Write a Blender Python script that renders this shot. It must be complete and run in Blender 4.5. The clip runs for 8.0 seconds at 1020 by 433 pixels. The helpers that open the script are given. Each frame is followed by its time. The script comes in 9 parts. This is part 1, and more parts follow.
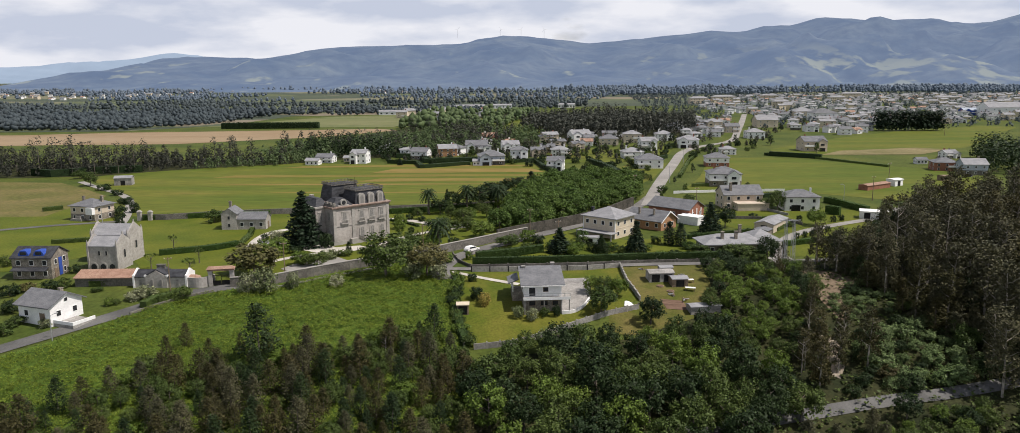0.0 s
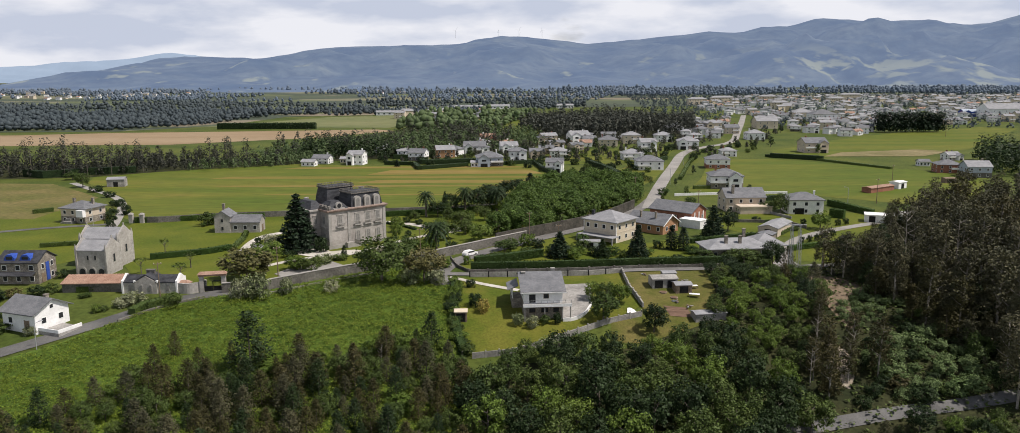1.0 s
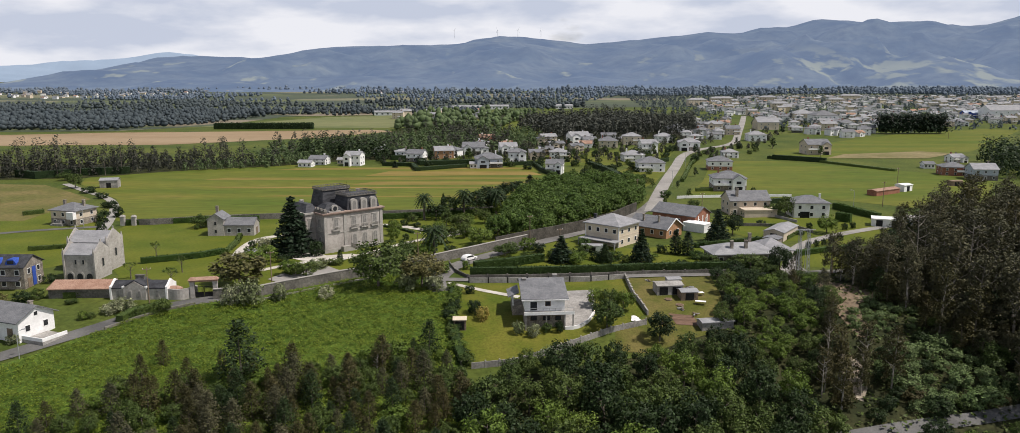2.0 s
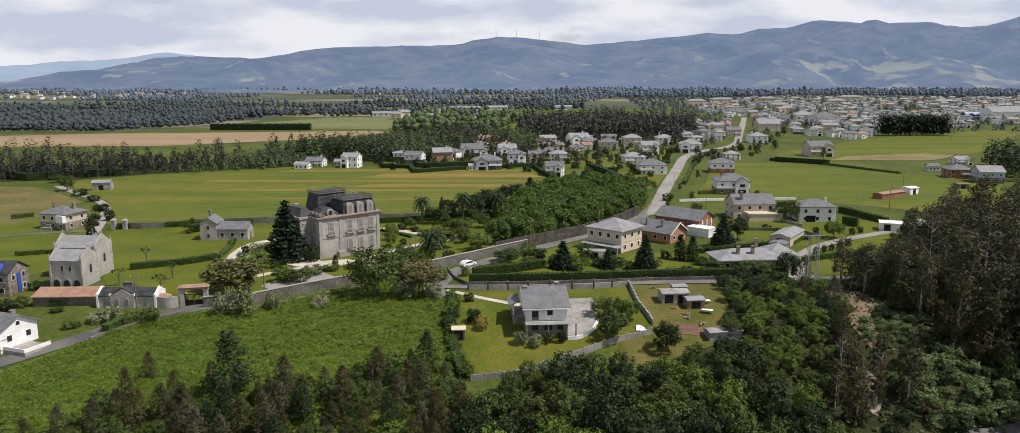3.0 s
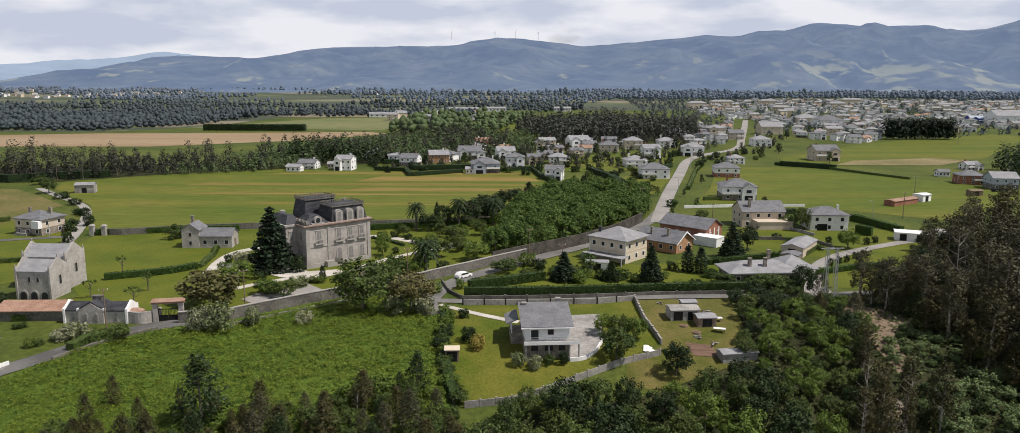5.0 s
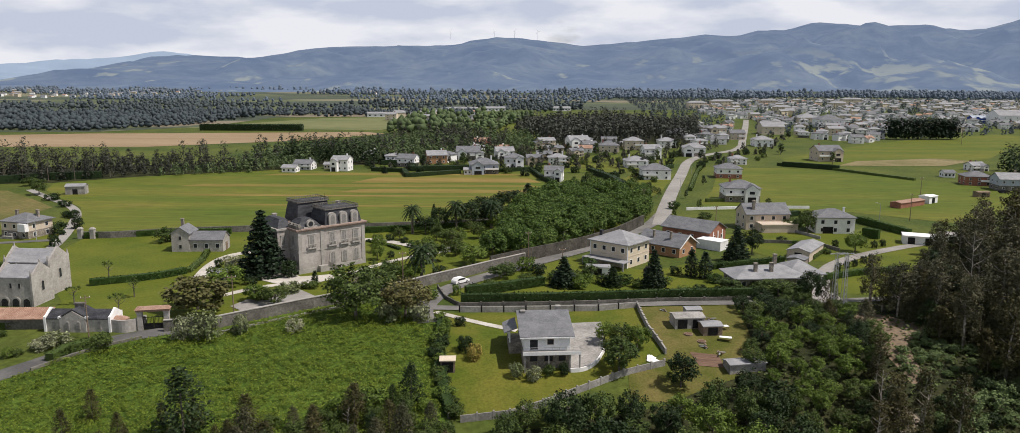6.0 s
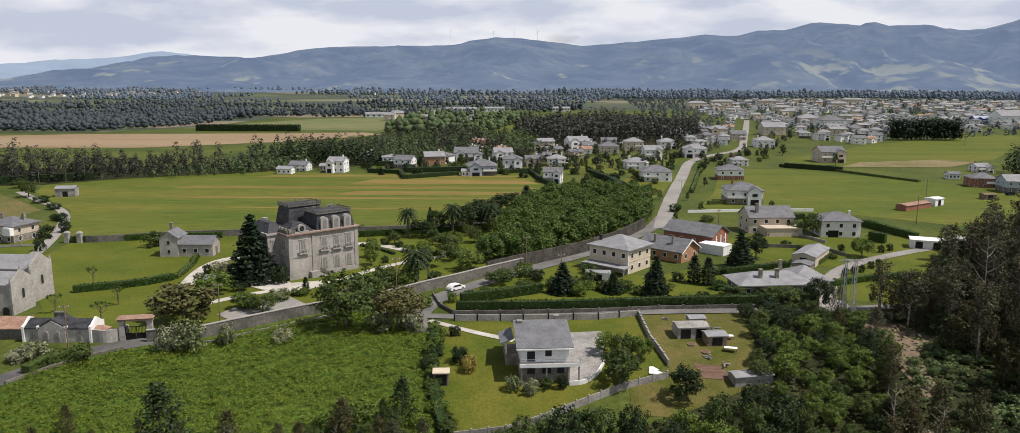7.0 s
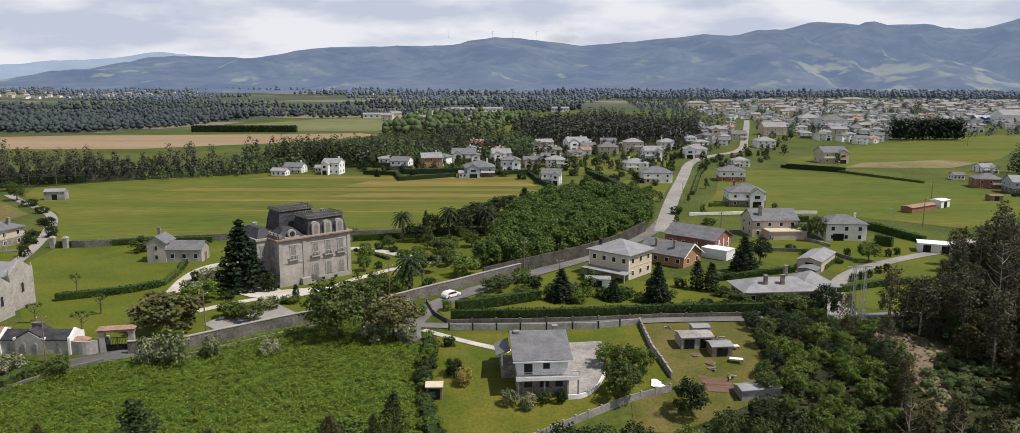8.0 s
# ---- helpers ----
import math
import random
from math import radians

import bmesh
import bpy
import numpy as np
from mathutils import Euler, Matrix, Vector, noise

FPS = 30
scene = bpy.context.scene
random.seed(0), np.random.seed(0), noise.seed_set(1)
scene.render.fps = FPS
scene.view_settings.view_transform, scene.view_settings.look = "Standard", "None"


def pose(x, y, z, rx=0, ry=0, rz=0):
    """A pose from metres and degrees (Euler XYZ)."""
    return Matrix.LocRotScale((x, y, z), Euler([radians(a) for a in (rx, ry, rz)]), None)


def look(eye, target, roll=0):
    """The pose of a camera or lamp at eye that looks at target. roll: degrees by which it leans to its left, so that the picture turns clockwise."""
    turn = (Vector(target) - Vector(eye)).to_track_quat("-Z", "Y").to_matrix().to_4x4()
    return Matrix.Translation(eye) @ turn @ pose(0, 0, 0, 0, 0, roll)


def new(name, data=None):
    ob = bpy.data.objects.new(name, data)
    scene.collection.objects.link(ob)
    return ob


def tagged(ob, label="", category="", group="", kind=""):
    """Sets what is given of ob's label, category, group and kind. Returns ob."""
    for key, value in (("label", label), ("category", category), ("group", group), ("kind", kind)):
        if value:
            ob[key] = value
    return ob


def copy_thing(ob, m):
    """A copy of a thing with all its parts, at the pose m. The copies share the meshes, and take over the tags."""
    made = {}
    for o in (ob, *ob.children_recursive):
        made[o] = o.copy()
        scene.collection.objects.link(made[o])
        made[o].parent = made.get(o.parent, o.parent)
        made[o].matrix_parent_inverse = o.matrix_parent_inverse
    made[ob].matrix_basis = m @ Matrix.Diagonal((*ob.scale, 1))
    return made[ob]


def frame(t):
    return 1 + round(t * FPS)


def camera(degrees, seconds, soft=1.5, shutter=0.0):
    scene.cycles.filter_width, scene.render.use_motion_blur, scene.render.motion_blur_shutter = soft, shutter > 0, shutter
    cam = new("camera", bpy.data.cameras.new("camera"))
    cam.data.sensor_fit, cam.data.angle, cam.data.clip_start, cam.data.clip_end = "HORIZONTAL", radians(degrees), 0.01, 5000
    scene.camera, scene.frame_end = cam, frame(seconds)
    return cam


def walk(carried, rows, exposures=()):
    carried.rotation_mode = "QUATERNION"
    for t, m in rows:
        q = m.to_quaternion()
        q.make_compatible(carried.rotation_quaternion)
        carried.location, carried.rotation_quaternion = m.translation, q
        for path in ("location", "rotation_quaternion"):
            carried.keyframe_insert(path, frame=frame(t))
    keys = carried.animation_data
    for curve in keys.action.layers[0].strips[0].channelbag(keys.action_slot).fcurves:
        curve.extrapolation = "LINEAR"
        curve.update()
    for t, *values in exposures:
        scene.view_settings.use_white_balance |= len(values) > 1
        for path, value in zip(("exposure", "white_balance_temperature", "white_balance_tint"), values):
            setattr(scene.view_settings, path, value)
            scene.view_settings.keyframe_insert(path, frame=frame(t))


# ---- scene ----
cam = camera(66.0, 8.0, soft=0.7)
PATH = [
    (0, (1.765, 0.054, 46.63), (1.734, 2.021, 46.267), -0.4),
    (0.5, (1.497, 2.252, 46.65), (1.47, 4.219, 46.288), -0.4),
    (1, (1.307, 4.615, 46.641), (1.282, 6.582, 46.279), -0.3),
    (1.5, (1.056, 7.138, 46.615), (1.033, 9.105, 46.253), -0.2),
    (3, (0.313, 15.146, 46.63), (0.296, 17.114, 46.27), -0.1),
    (3.5, (0.189, 17.924, 46.604), (0.173, 19.891, 46.245), 0.0),
    (4, (0.123, 20.665, 46.551), (0.109, 22.632, 46.193), 0.1),
    (4.5, (0.124, 23.419, 46.504), (0.11, 25.386, 46.146), 0.2),
    (4.7, (0.144, 24.509, 46.493), (0.131, 26.476, 46.136), 0.2),
    (6, (0.353, 31.69, 46.348), (0.343, 33.657, 45.99), 0.2),
    (6.5, (0.581, 34.455, 46.338), (0.572, 36.422, 45.981), 0.2),
    (7, (0.866, 37.192, 46.348), (0.857, 39.16, 45.99), 0.2),
    (7.5, (1.117, 39.945, 46.357), (1.109, 41.912, 45.999), 0.1),
    (8, (1.34, 42.703, 46.35), (1.333, 44.671, 45.992), 0.1),
]
walk(cam, [(t, look(eye, target, roll)) for t, eye, target, roll in PATH], [(0.0, 0.02, 6420, 12.5), (8.0, -0.02, 6420, 12.5)])

# ---------------------------------------------------------------- world and sun
SUN_AZ, SUN_EL = -12.0, 58.0          # degrees: from +x towards +y, above the horizon
sun_dir = Vector((math.cos(radians(SUN_AZ)) * math.cos(radians(SUN_EL)), math.sin(radians(SUN_AZ)) * math.cos(radians(SUN_EL)), math.sin(radians(SUN_EL))))
sun_data = bpy.data.lights.new("sun", "SUN")
sun_data.energy, sun_data.angle, sun_data.color = 4.5, radians(0.6), (1.0, 0.935, 0.85)
sun = new("sun", sun_data)
sun.matrix_world = look(sun_dir * 300, (0, 0, 0))

world = bpy.data.worlds.new("sky")
scene.world = world
world.use_nodes = True
nt = world.node_tree
nt.nodes.clear()
w_out = nt.nodes.new("ShaderNodeOutputWorld")
w_bg = nt.nodes.new("ShaderNodeBackground")
w_sky = nt.nodes.new("ShaderNodeTexSky")
w_sky.sky_type, w_sky.sun_disc = "NISHITA", False
w_sky.sun_elevation, w_sky.sun_rotation = radians(SUN_EL), radians(90 - SUN_AZ)
w_sky.altitude, w_sky.air_density, w_sky.dust_density = 50, 1.2, 2.0
w_gain = nt.nodes.new("ShaderNodeVectorMath")
w_gain.operation = "SCALE"
w_gain.inputs["Scale"].default_value = 0.065
w_co = nt.nodes.new("ShaderNodeTexCoord")
w_map = nt.nodes.new("ShaderNodeMapping")
w_map.inputs["Scale"].default_value = (2.4, 2.4, 8.5)
w_n1 = nt.nodes.new("ShaderNodeTexNoise")
w_n1.inputs["Scale"].default_value, w_n1.inputs["Detail"].default_value, w_n1.inputs["Roughness"].default_value = 1.7, 7, 0.55
w_cov = nt.nodes.new("ShaderNodeMapRange")
w_cov.inputs["From Min"].default_value, w_cov.inputs["From Max"].default_value = 0.16, 0.36
w_sep = nt.nodes.new("ShaderNodeSeparateXYZ")
w_high = nt.nodes.new("ShaderNodeMapRange")      # clouds thin out overhead
w_high.inputs["From Min"].default_value, w_high.inputs["From Max"].default_value = 0.12, 0.55
w_high.inputs["To Max"].default_value = 0.34
w_thin = nt.nodes.new("ShaderNodeMath")
w_thin.operation = "SUBTRACT"
w_n2 = nt.nodes.new("ShaderNodeTexNoise")
w_n2.inputs["Scale"].default_value, w_n2.inputs["Detail"].default_value = 2.6, 6
w_ramp = nt.nodes.new("ShaderNodeValToRGB")
w_ramp.color_ramp.elements[0].position, w_ramp.color_ramp.elements[0].color = 0.40, (0.64, 0.70, 0.82, 1)
w_ramp.color_ramp.elements[1].position, w_ramp.color_ramp.elements[1].color = 0.58, (0.97, 0.985, 1.02, 1)
w_mix = nt.nodes.new("ShaderNodeMix")
w_mix.data_type = "RGBA"
for a, b in ((w_co.outputs["Generated"], w_map.inputs["Vector"]), (w_map.outputs[0], w_n1.inputs["Vector"]), (w_map.outputs[0], w_n2.inputs["Vector"]),
             (w_co.outputs["Generated"], w_sep.inputs[0]), (w_sep.outputs["Z"], w_high.inputs["Value"]), (w_n1.outputs["Fac"], w_thin.inputs[0]), (w_high.outputs[0], w_thin.inputs[1]), (w_thin.outputs[0], w_cov.inputs["Value"]), (w_n2.outputs["Fac"], w_ramp.inputs["Fac"]), (w_sky.outputs[0], w_gain.inputs[0]),
             (w_cov.outputs[0], w_mix.inputs["Factor"]), (w_gain.outputs[0], w_mix.inputs["A"]), (w_ramp.outputs["Color"], w_mix.inputs["B"]),
             (w_mix.outputs["Result"], w_bg.inputs["Color"]), (w_bg.outputs[0], w_out.inputs["Surface"])):
    nt.links.new(a, b)
w_bg.inputs["Strength"].default_value = 0.86
scene.view_settings.exposure = 0.0


# ---------------------------------------------------------------- materials
def mat(name, c1, c2, s1=0.3, s2=4.0, rough=0.85, bump=0.25, grain=0.35, place="Position", vary=0.0, c3=None, metallic=0.0, stretch=(1, 1, 1), glow=None, rise=0.05):
    """Two colours mottled at a large scale (s1, per metre) and grained at a fine one (s2)."""
    m = bpy.data.materials.new(name)
    m.use_nodes = True
    t = m.node_tree
    b = t.nodes["Principled BSDF"]
    if place == "Position":
        co = t.nodes.new("ShaderNodeNewGeometry").outputs["Position"]
    else:
        co = t.nodes.new("ShaderNodeTexCoord").outputs["Object"]
    mp = t.nodes.new("ShaderNodeMapping")
    mp.inputs["Scale"].default_value = stretch
    t.links.new(co, mp.inputs["Vector"])
    n1, n2 = t.nodes.new("ShaderNodeTexNoise"), t.nodes.new("ShaderNodeTexNoise")
    n1.inputs["Scale"].default_value, n1.inputs["Detail"].default_value, n1.inputs["Roughness"].default_value = s1, 5, 0.6
    n2.inputs["Scale"].default_value, n2.inputs["Detail"].default_value, n2.inputs["Roughness"].default_value = s2, 4, 0.65
    for n in (n1, n2):
        t.links.new(mp.outputs[0], n.inputs["Vector"])
    ramp = t.nodes.new("ShaderNodeValToRGB")
    e = ramp.color_ramp.elements
    e[0].position, e[0].color, e[1].position, e[1].color = 0.36, (*c1, 1), 0.64, (*c2, 1)
    if c3:
        x = e.new(0.74)
        x.color = (*c3, 1)
    t.links.new(n1.outputs["Fac"], ramp.inputs["Fac"])
    r2 = t.nodes.new("ShaderNodeMapRange")
    r2.inputs["From Min"].default_value, r2.inputs["From Max"].default_value = 0.3, 0.7
    r2.inputs["To Min"].default_value, r2.inputs["To Max"].default_value = 1 - grain, 1 + grain
    t.links.new(n2.outputs["Fac"], r2.inputs["Value"])
    mul = t.nodes.new("ShaderNodeVectorMath")
    mul.operation = "SCALE"
    t.links.new(ramp.outputs["Color"], mul.inputs[0])
    t.links.new(r2.outputs[0], mul.inputs["Scale"])
    colour = mul.outputs[0]
    if vary:
        info, isl = t.nodes.new("ShaderNodeObjectInfo"), t.nodes.new("ShaderNodeNewGeometry")
        add = t.nodes.new("ShaderNodeMath")
        add.operation = "ADD"
        t.links.new(info.outputs["Random"], add.inputs[0])
        t.links.new(isl.outputs["Random Per Island"], add.inputs[1])
        r3 = t.nodes.new("ShaderNodeMapRange")
        r3.inputs["From Max"].default_value = 2.0
        r3.inputs["To Min"].default_value, r3.inputs["To Max"].default_value = 1 - vary, 1 + vary
        t.links.new(add.outputs[0], r3.inputs["Value"])
        m2 = t.nodes.new("ShaderNodeVectorMath")
        m2.operation = "SCALE"
        t.links.new(colour, m2.inputs[0])
        t.links.new(r3.outputs[0], m2.inputs["Scale"])
        colour = m2.outputs[0]
    t.links.new(colour, b.inputs["Base Color"])
    b.inputs["Roughness"].default_value, b.inputs["Metallic"].default_value = rough, metallic
    b.inputs["Specular IOR Level"].default_value = 0.12
    if bump:
        bp = t.nodes.new("ShaderNodeBump")
        bp.inputs["Strength"].default_value, bp.inputs["Distance"].default_value = bump, rise
        t.links.new(n2.outputs["Fac"], bp.inputs["Height"])
        t.links.new(bp.outputs[0], b.inputs["Normal"])
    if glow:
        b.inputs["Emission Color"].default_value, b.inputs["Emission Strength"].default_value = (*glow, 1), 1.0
    return m


def leaf_mat(name, c1, c2, vary=0.45, through_light=0.17):
    """Leaves: colour varies from leaf to leaf and from plant to plant; some light passes through."""
    m = bpy.data.materials.new(name)
    m.use_nodes = True
    t = m.node_tree
    b, out = t.nodes["Principled BSDF"], t.nodes["Material Output"]
    info, isl = t.nodes.new("ShaderNodeObjectInfo"), t.nodes.new("ShaderNodeNewGeometry")
    noise_n = t.nodes.new("ShaderNodeTexNoise")
    noise_n.inputs["Scale"].default_value, noise_n.inputs["Detail"].default_value = 0.35, 3
    t.links.new(isl.outputs["Position"], noise_n.inputs["Vector"])
    mixc = t.nodes.new("ShaderNodeMix")
    mixc.data_type = "RGBA"
    mixc.inputs["A"].default_value, mixc.inputs["B"].default_value = (*c1, 1), (*c2, 1)
    f = t.nodes.new("ShaderNodeMath")
    f.operation = "MULTIPLY_ADD"
    f.inputs[1].default_value, f.inputs[2].default_value = 0.6, -0.12
    g = t.nodes.new("ShaderNodeMath")
    g.operation = "ADD"
    t.links.new(info.outputs["Random"], g.inputs[0])
    t.links.new(noise_n.outputs["Fac"], g.inputs[1])
    t.links.new(g.outputs[0], f.inputs[0])
    t.links.new(f.outputs[0], mixc.inputs["Factor"])
    r3 = t.nodes.new("ShaderNodeMapRange")
    r3.inputs["To Min"].default_value, r3.inputs["To Max"].default_value = 1 - vary, 1 + vary
    t.links.new(isl.outputs["Random Per Island"], r3.inputs["Value"])
    m2 = t.nodes.new("ShaderNodeVectorMath")
    m2.operation = "SCALE"
    t.links.new(mixc.outputs["Result"], m2.inputs[0])
    t.links.new(r3.outputs[0], m2.inputs["Scale"])
    t.links.new(m2.outputs[0], b.inputs["Base Color"])
    b.inputs["Roughness"].default_value = 0.6
    b.inputs["Specular IOR Level"].default_value = 0.2
    tr = t.nodes.new("ShaderNodeBsdfTranslucent")
    t.links.new(m2.outputs[0], tr.inputs["Color"])
    ms = t.nodes.new("ShaderNodeMixShader")
    ms.inputs["Fac"].default_value = through_light
    t.links.new(b.outputs[0], ms.inputs[1])
    t.links.new(tr.outputs[0], ms.inputs[2])
    t.links.new(ms.outputs[0], out.inputs["Surface"])
    return m


M = {}
M["ground"] = mat("rough_grass", (0.050, 0.075, 0.014), (0.095, 0.110, 0.022), 0.03, 0.8, grain=0.3)
M["meadow"] = mat("meadow_grass", (0.076, 0.108, 0.014), (0.128, 0.132, 0.022), 0.04, 0.5, grain=0.25, stretch=(0.22, 1.0, 1), c3=(0.185, 0.145, 0.042))
M["meadow_dry"] = mat("dry_meadow_grass", (0.150, 0.132, 0.028), (0.225, 0.160, 0.050), 0.06, 0.5, grain=0.24, stretch=(0.12, 1.1, 1))
M["lawn"] = mat("lawn_grass", (0.076, 0.102, 0.011), (0.115, 0.128, 0.016), 0.07, 1.6, grain=0.22)
M["yard_lawn"] = mat("yard_lawn_grass", (0.072, 0.098, 0.010), (0.130, 0.128, 0.020), 0.14, 2.2, grain=0.25)
M["dry_lawn"] = mat("worn_lawn_grass", (0.078, 0.088, 0.016), (0.140, 0.118, 0.038), 0.16, 2.5, grain=0.25)
M["soil"] = mat("bare_soil", (0.16, 0.12, 0.08), (0.24, 0.185, 0.13), 0.2, 2.0, grain=0.3)
M["plough"] = mat("ploughed_field", (0.25, 0.18, 0.105), (0.30, 0.225, 0.14), 0.012, 0.3, grain=0.15, stretch=(0.4, 2, 1))
M["far_hay"] = mat("far_hay_grass", (0.125, 0.145, 0.058), (0.175, 0.175, 0.080), 0.03, 0.3, grain=0.2, stretch=(0.3, 1.2, 1))
M["pasture"] = mat("worn_pasture", (0.100, 0.104, 0.028), (0.165, 0.135, 0.052), 0.05, 0.6, grain=0.25)
M["stubble"] = mat("mown_stubble", (0.15, 0.135, 0.055), (0.24, 0.195, 0.105), 0.05, 0.5, grain=0.25)
M["tilled"] = mat("tilled_red_earth", (0.115, 0.072, 0.050), (0.185, 0.120, 0.085), 0.5, 3.0, grain=0.3, stretch=(0.3, 2.5, 1))
M["sand"] = mat("pale_sandy_soil", (0.22, 0.185, 0.14), (0.36, 0.31, 0.245), 0.5, 3.0, grain=0.3)
M["fern_ground"] = mat("fern_ground", (0.055, 0.095, 0.014), (0.085, 0.135, 0.020), 0.12, 1.6, grain=0.4)
M["asphalt"] = mat("worn_asphalt", (0.09, 0.089, 0.087), (0.15, 0.147, 0.14), 0.12, 3.0, grain=0.18, bump=0.1)
M["asphalt_pale"] = mat("pale_worn_asphalt", (0.13, 0.126, 0.118), (0.20, 0.192, 0.18), 0.15, 2.0, grain=0.18, bump=0.1)
M["road_pale"] = mat("pale_worn_road", (0.24, 0.228, 0.21), (0.32, 0.305, 0.28), 0.08, 1.2, grain=0.15, bump=0.1)
M["gravel"] = mat("pale_gravel", (0.42, 0.39, 0.34), (0.55, 0.52, 0.46), 0.25, 5.0, grain=0.18, bump=0.2)
M["concrete"] = mat("stained_concrete", (0.22, 0.21, 0.195), (0.36, 0.345, 0.32), 0.3, 2.5, grain=0.25)
M["wall_stone"] = mat("old_stone_wall", (0.108, 0.101, 0.090), (0.188, 0.176, 0.156), 0.35, 2.2, grain=0.35, bump=0.4)
# darker copy of the old stone, with the grove's shade in its colour
M["wall_shade"] = mat("stone_painted_shade", (0.045, 0.043, 0.036), (0.105, 0.096, 0.080), 0.35, 2.2, grain=0.35, bump=0.4)
M["palace_stone"] = mat("weathered_render", (0.30, 0.275, 0.25), (0.41, 0.38, 0.35), 0.22, 1.5, grain=0.18, bump=0.2, place="Object")
M["trim_stone"] = mat("pale_trim_stone", (0.30, 0.285, 0.26), (0.38, 0.36, 0.33), 0.4, 3.0, grain=0.15, place="Object")
M["cornice"] = mat("reddish_cornice", (0.27, 0.20, 0.165), (0.33, 0.25, 0.21), 0.6, 3.0, grain=0.2, place="Object")
M["white"] = mat("white_paint", (0.74, 0.735, 0.72), (0.86, 0.855, 0.84), 0.5, 2.5, grain=0.08, bump=0.08, place="Object")
M["cream"] = mat("cream_render", (0.56, 0.48, 0.36), (0.62, 0.54, 0.42), 0.4, 2.5, grain=0.08, bump=0.08, place="Object")
M["beige"] = mat("beige_render", (0.50, 0.42, 0.33), (0.58, 0.50, 0.40), 0.4, 2.5, grain=0.1, bump=0.08, place="Object")
M["orange"] = mat("orange_render", (0.34, 0.19, 0.10), (0.42, 0.24, 0.14), 0.5, 3.0, grain=0.12, place="Object")
M["brick"] = mat("red_brick", (0.25, 0.11, 0.075), (0.33, 0.155, 0.105), 0.6, 5.0, grain=0.25, place="Object")
M["house_stone"] = mat("rubble_house_stone", (0.17, 0.15, 0.125), (0.31, 0.275, 0.23), 0.9, 3.5, grain=0.4, bump=0.5, place="Object")
M["chapel"] = mat("grey_chapel_render", (0.31, 0.29, 0.265), (0.43, 0.405, 0.37), 0.35, 2.0, grain=0.2, place="Object")
M["slate"] = mat("grey_slate", (0.13, 0.133, 0.14), (0.19, 0.193, 0.20), 0.5, 4.0, rough=0.6, grain=0.22, bump=0.35, place="Object", stretch=(1, 1, 3))
M["slate_dark"] = mat("dark_slate", (0.032, 0.033, 0.037), (0.068, 0.070, 0.076), 0.5, 4.0, rough=0.6, grain=0.25, bump=0.35, place="Object", stretch=(1, 1, 3))
M["slate_pale"] = mat("pale_slate", (0.22, 0.222, 0.23), (0.31, 0.31, 0.315), 0.4, 4.0, rough=0.65, grain=0.16, bump=0.3, place="Object", stretch=(1, 1, 3))
M["tile_red"] = mat("clay_tiles", (0.27, 0.165, 0.12), (0.36, 0.24, 0.18), 0.5, 4.0, grain=0.25, bump=0.4, place="Object")
M["blue"] = mat("blue_paint", (0.03, 0.07, 0.30), (0.05, 0.10, 0.40), 0.8, 3.0, grain=0.12, place="Object")
M["blue_grey"] = mat("blue_grey_render", (0.34, 0.38, 0.44), (0.42, 0.46, 0.52), 0.6, 3.0, grain=0.1, place="Object")
M["dark_metal"] = mat("dark_iron", (0.02, 0.02, 0.022), (0.035, 0.035, 0.035), 2.0, 8.0, rough=0.5, grain=0.2, metallic=0.6, place="Object")
M["grey_metal"] = mat("galvanised_metal", (0.35, 0.36, 0.37), (0.45, 0.46, 0.47), 1.0, 6.0, rough=0.5, grain=0.12, metallic=0.4, place="Object")
M["wood"] = mat("weathered_wood", (0.16, 0.12, 0.085), (0.25, 0.19, 0.14), 1.2, 6.0, grain=0.3, place="Object")
M["bark"] = mat("grey_bark", (0.10, 0.085, 0.07), (0.20, 0.175, 0.15), 1.0, 5.0, grain=0.35, bump=0.5, place="Object")
M["bark_pale"] = mat("pale_eucalyptus_bark", (0.24, 0.21, 0.18), (0.42, 0.385, 0.34), 0.8, 4.0, grain=0.25, place="Object")
M["glass"] = mat("window_glass", (0.02, 0.022, 0.025), (0.05, 0.052, 0.055), 0.7, 3.0, rough=0.12, bump=0.0, grain=0.2, place="Object")
# blue distance haze added to the wooded slopes as emission
M["mountain"] = mat("wooded_slope_painted_haze", (0.008, 0.014, 0.018), (0.046, 0.052, 0.044), 0.0045, 0.02, grain=0.6, bump=0.0, c3=(0.060, 0.064, 0.046), glow=(0.124, 0.172, 0.272))
mt = M["mountain"].node_tree                      # pale fields on the lower slopes
m_bsdf = mt.nodes["Principled BSDF"]
m_geo, m_sep, m_no = mt.nodes.new("ShaderNodeNewGeometry"), mt.nodes.new("ShaderNodeSeparateXYZ"), mt.nodes.new("ShaderNodeTexNoise")
m_map = mt.nodes.new("ShaderNodeMapping")
m_map.inputs["Scale"].default_value = (0.009, 0.004, 0.02)
m_no.inputs["Scale"].default_value, m_no.inputs["Detail"].default_value = 1.0, 4
m_low, m_pick, m_both, m_mix = mt.nodes.new("ShaderNodeMapRange"), mt.nodes.new("ShaderNodeMapRange"), mt.nodes.new("ShaderNodeMath"), mt.nodes.new("ShaderNodeMix")
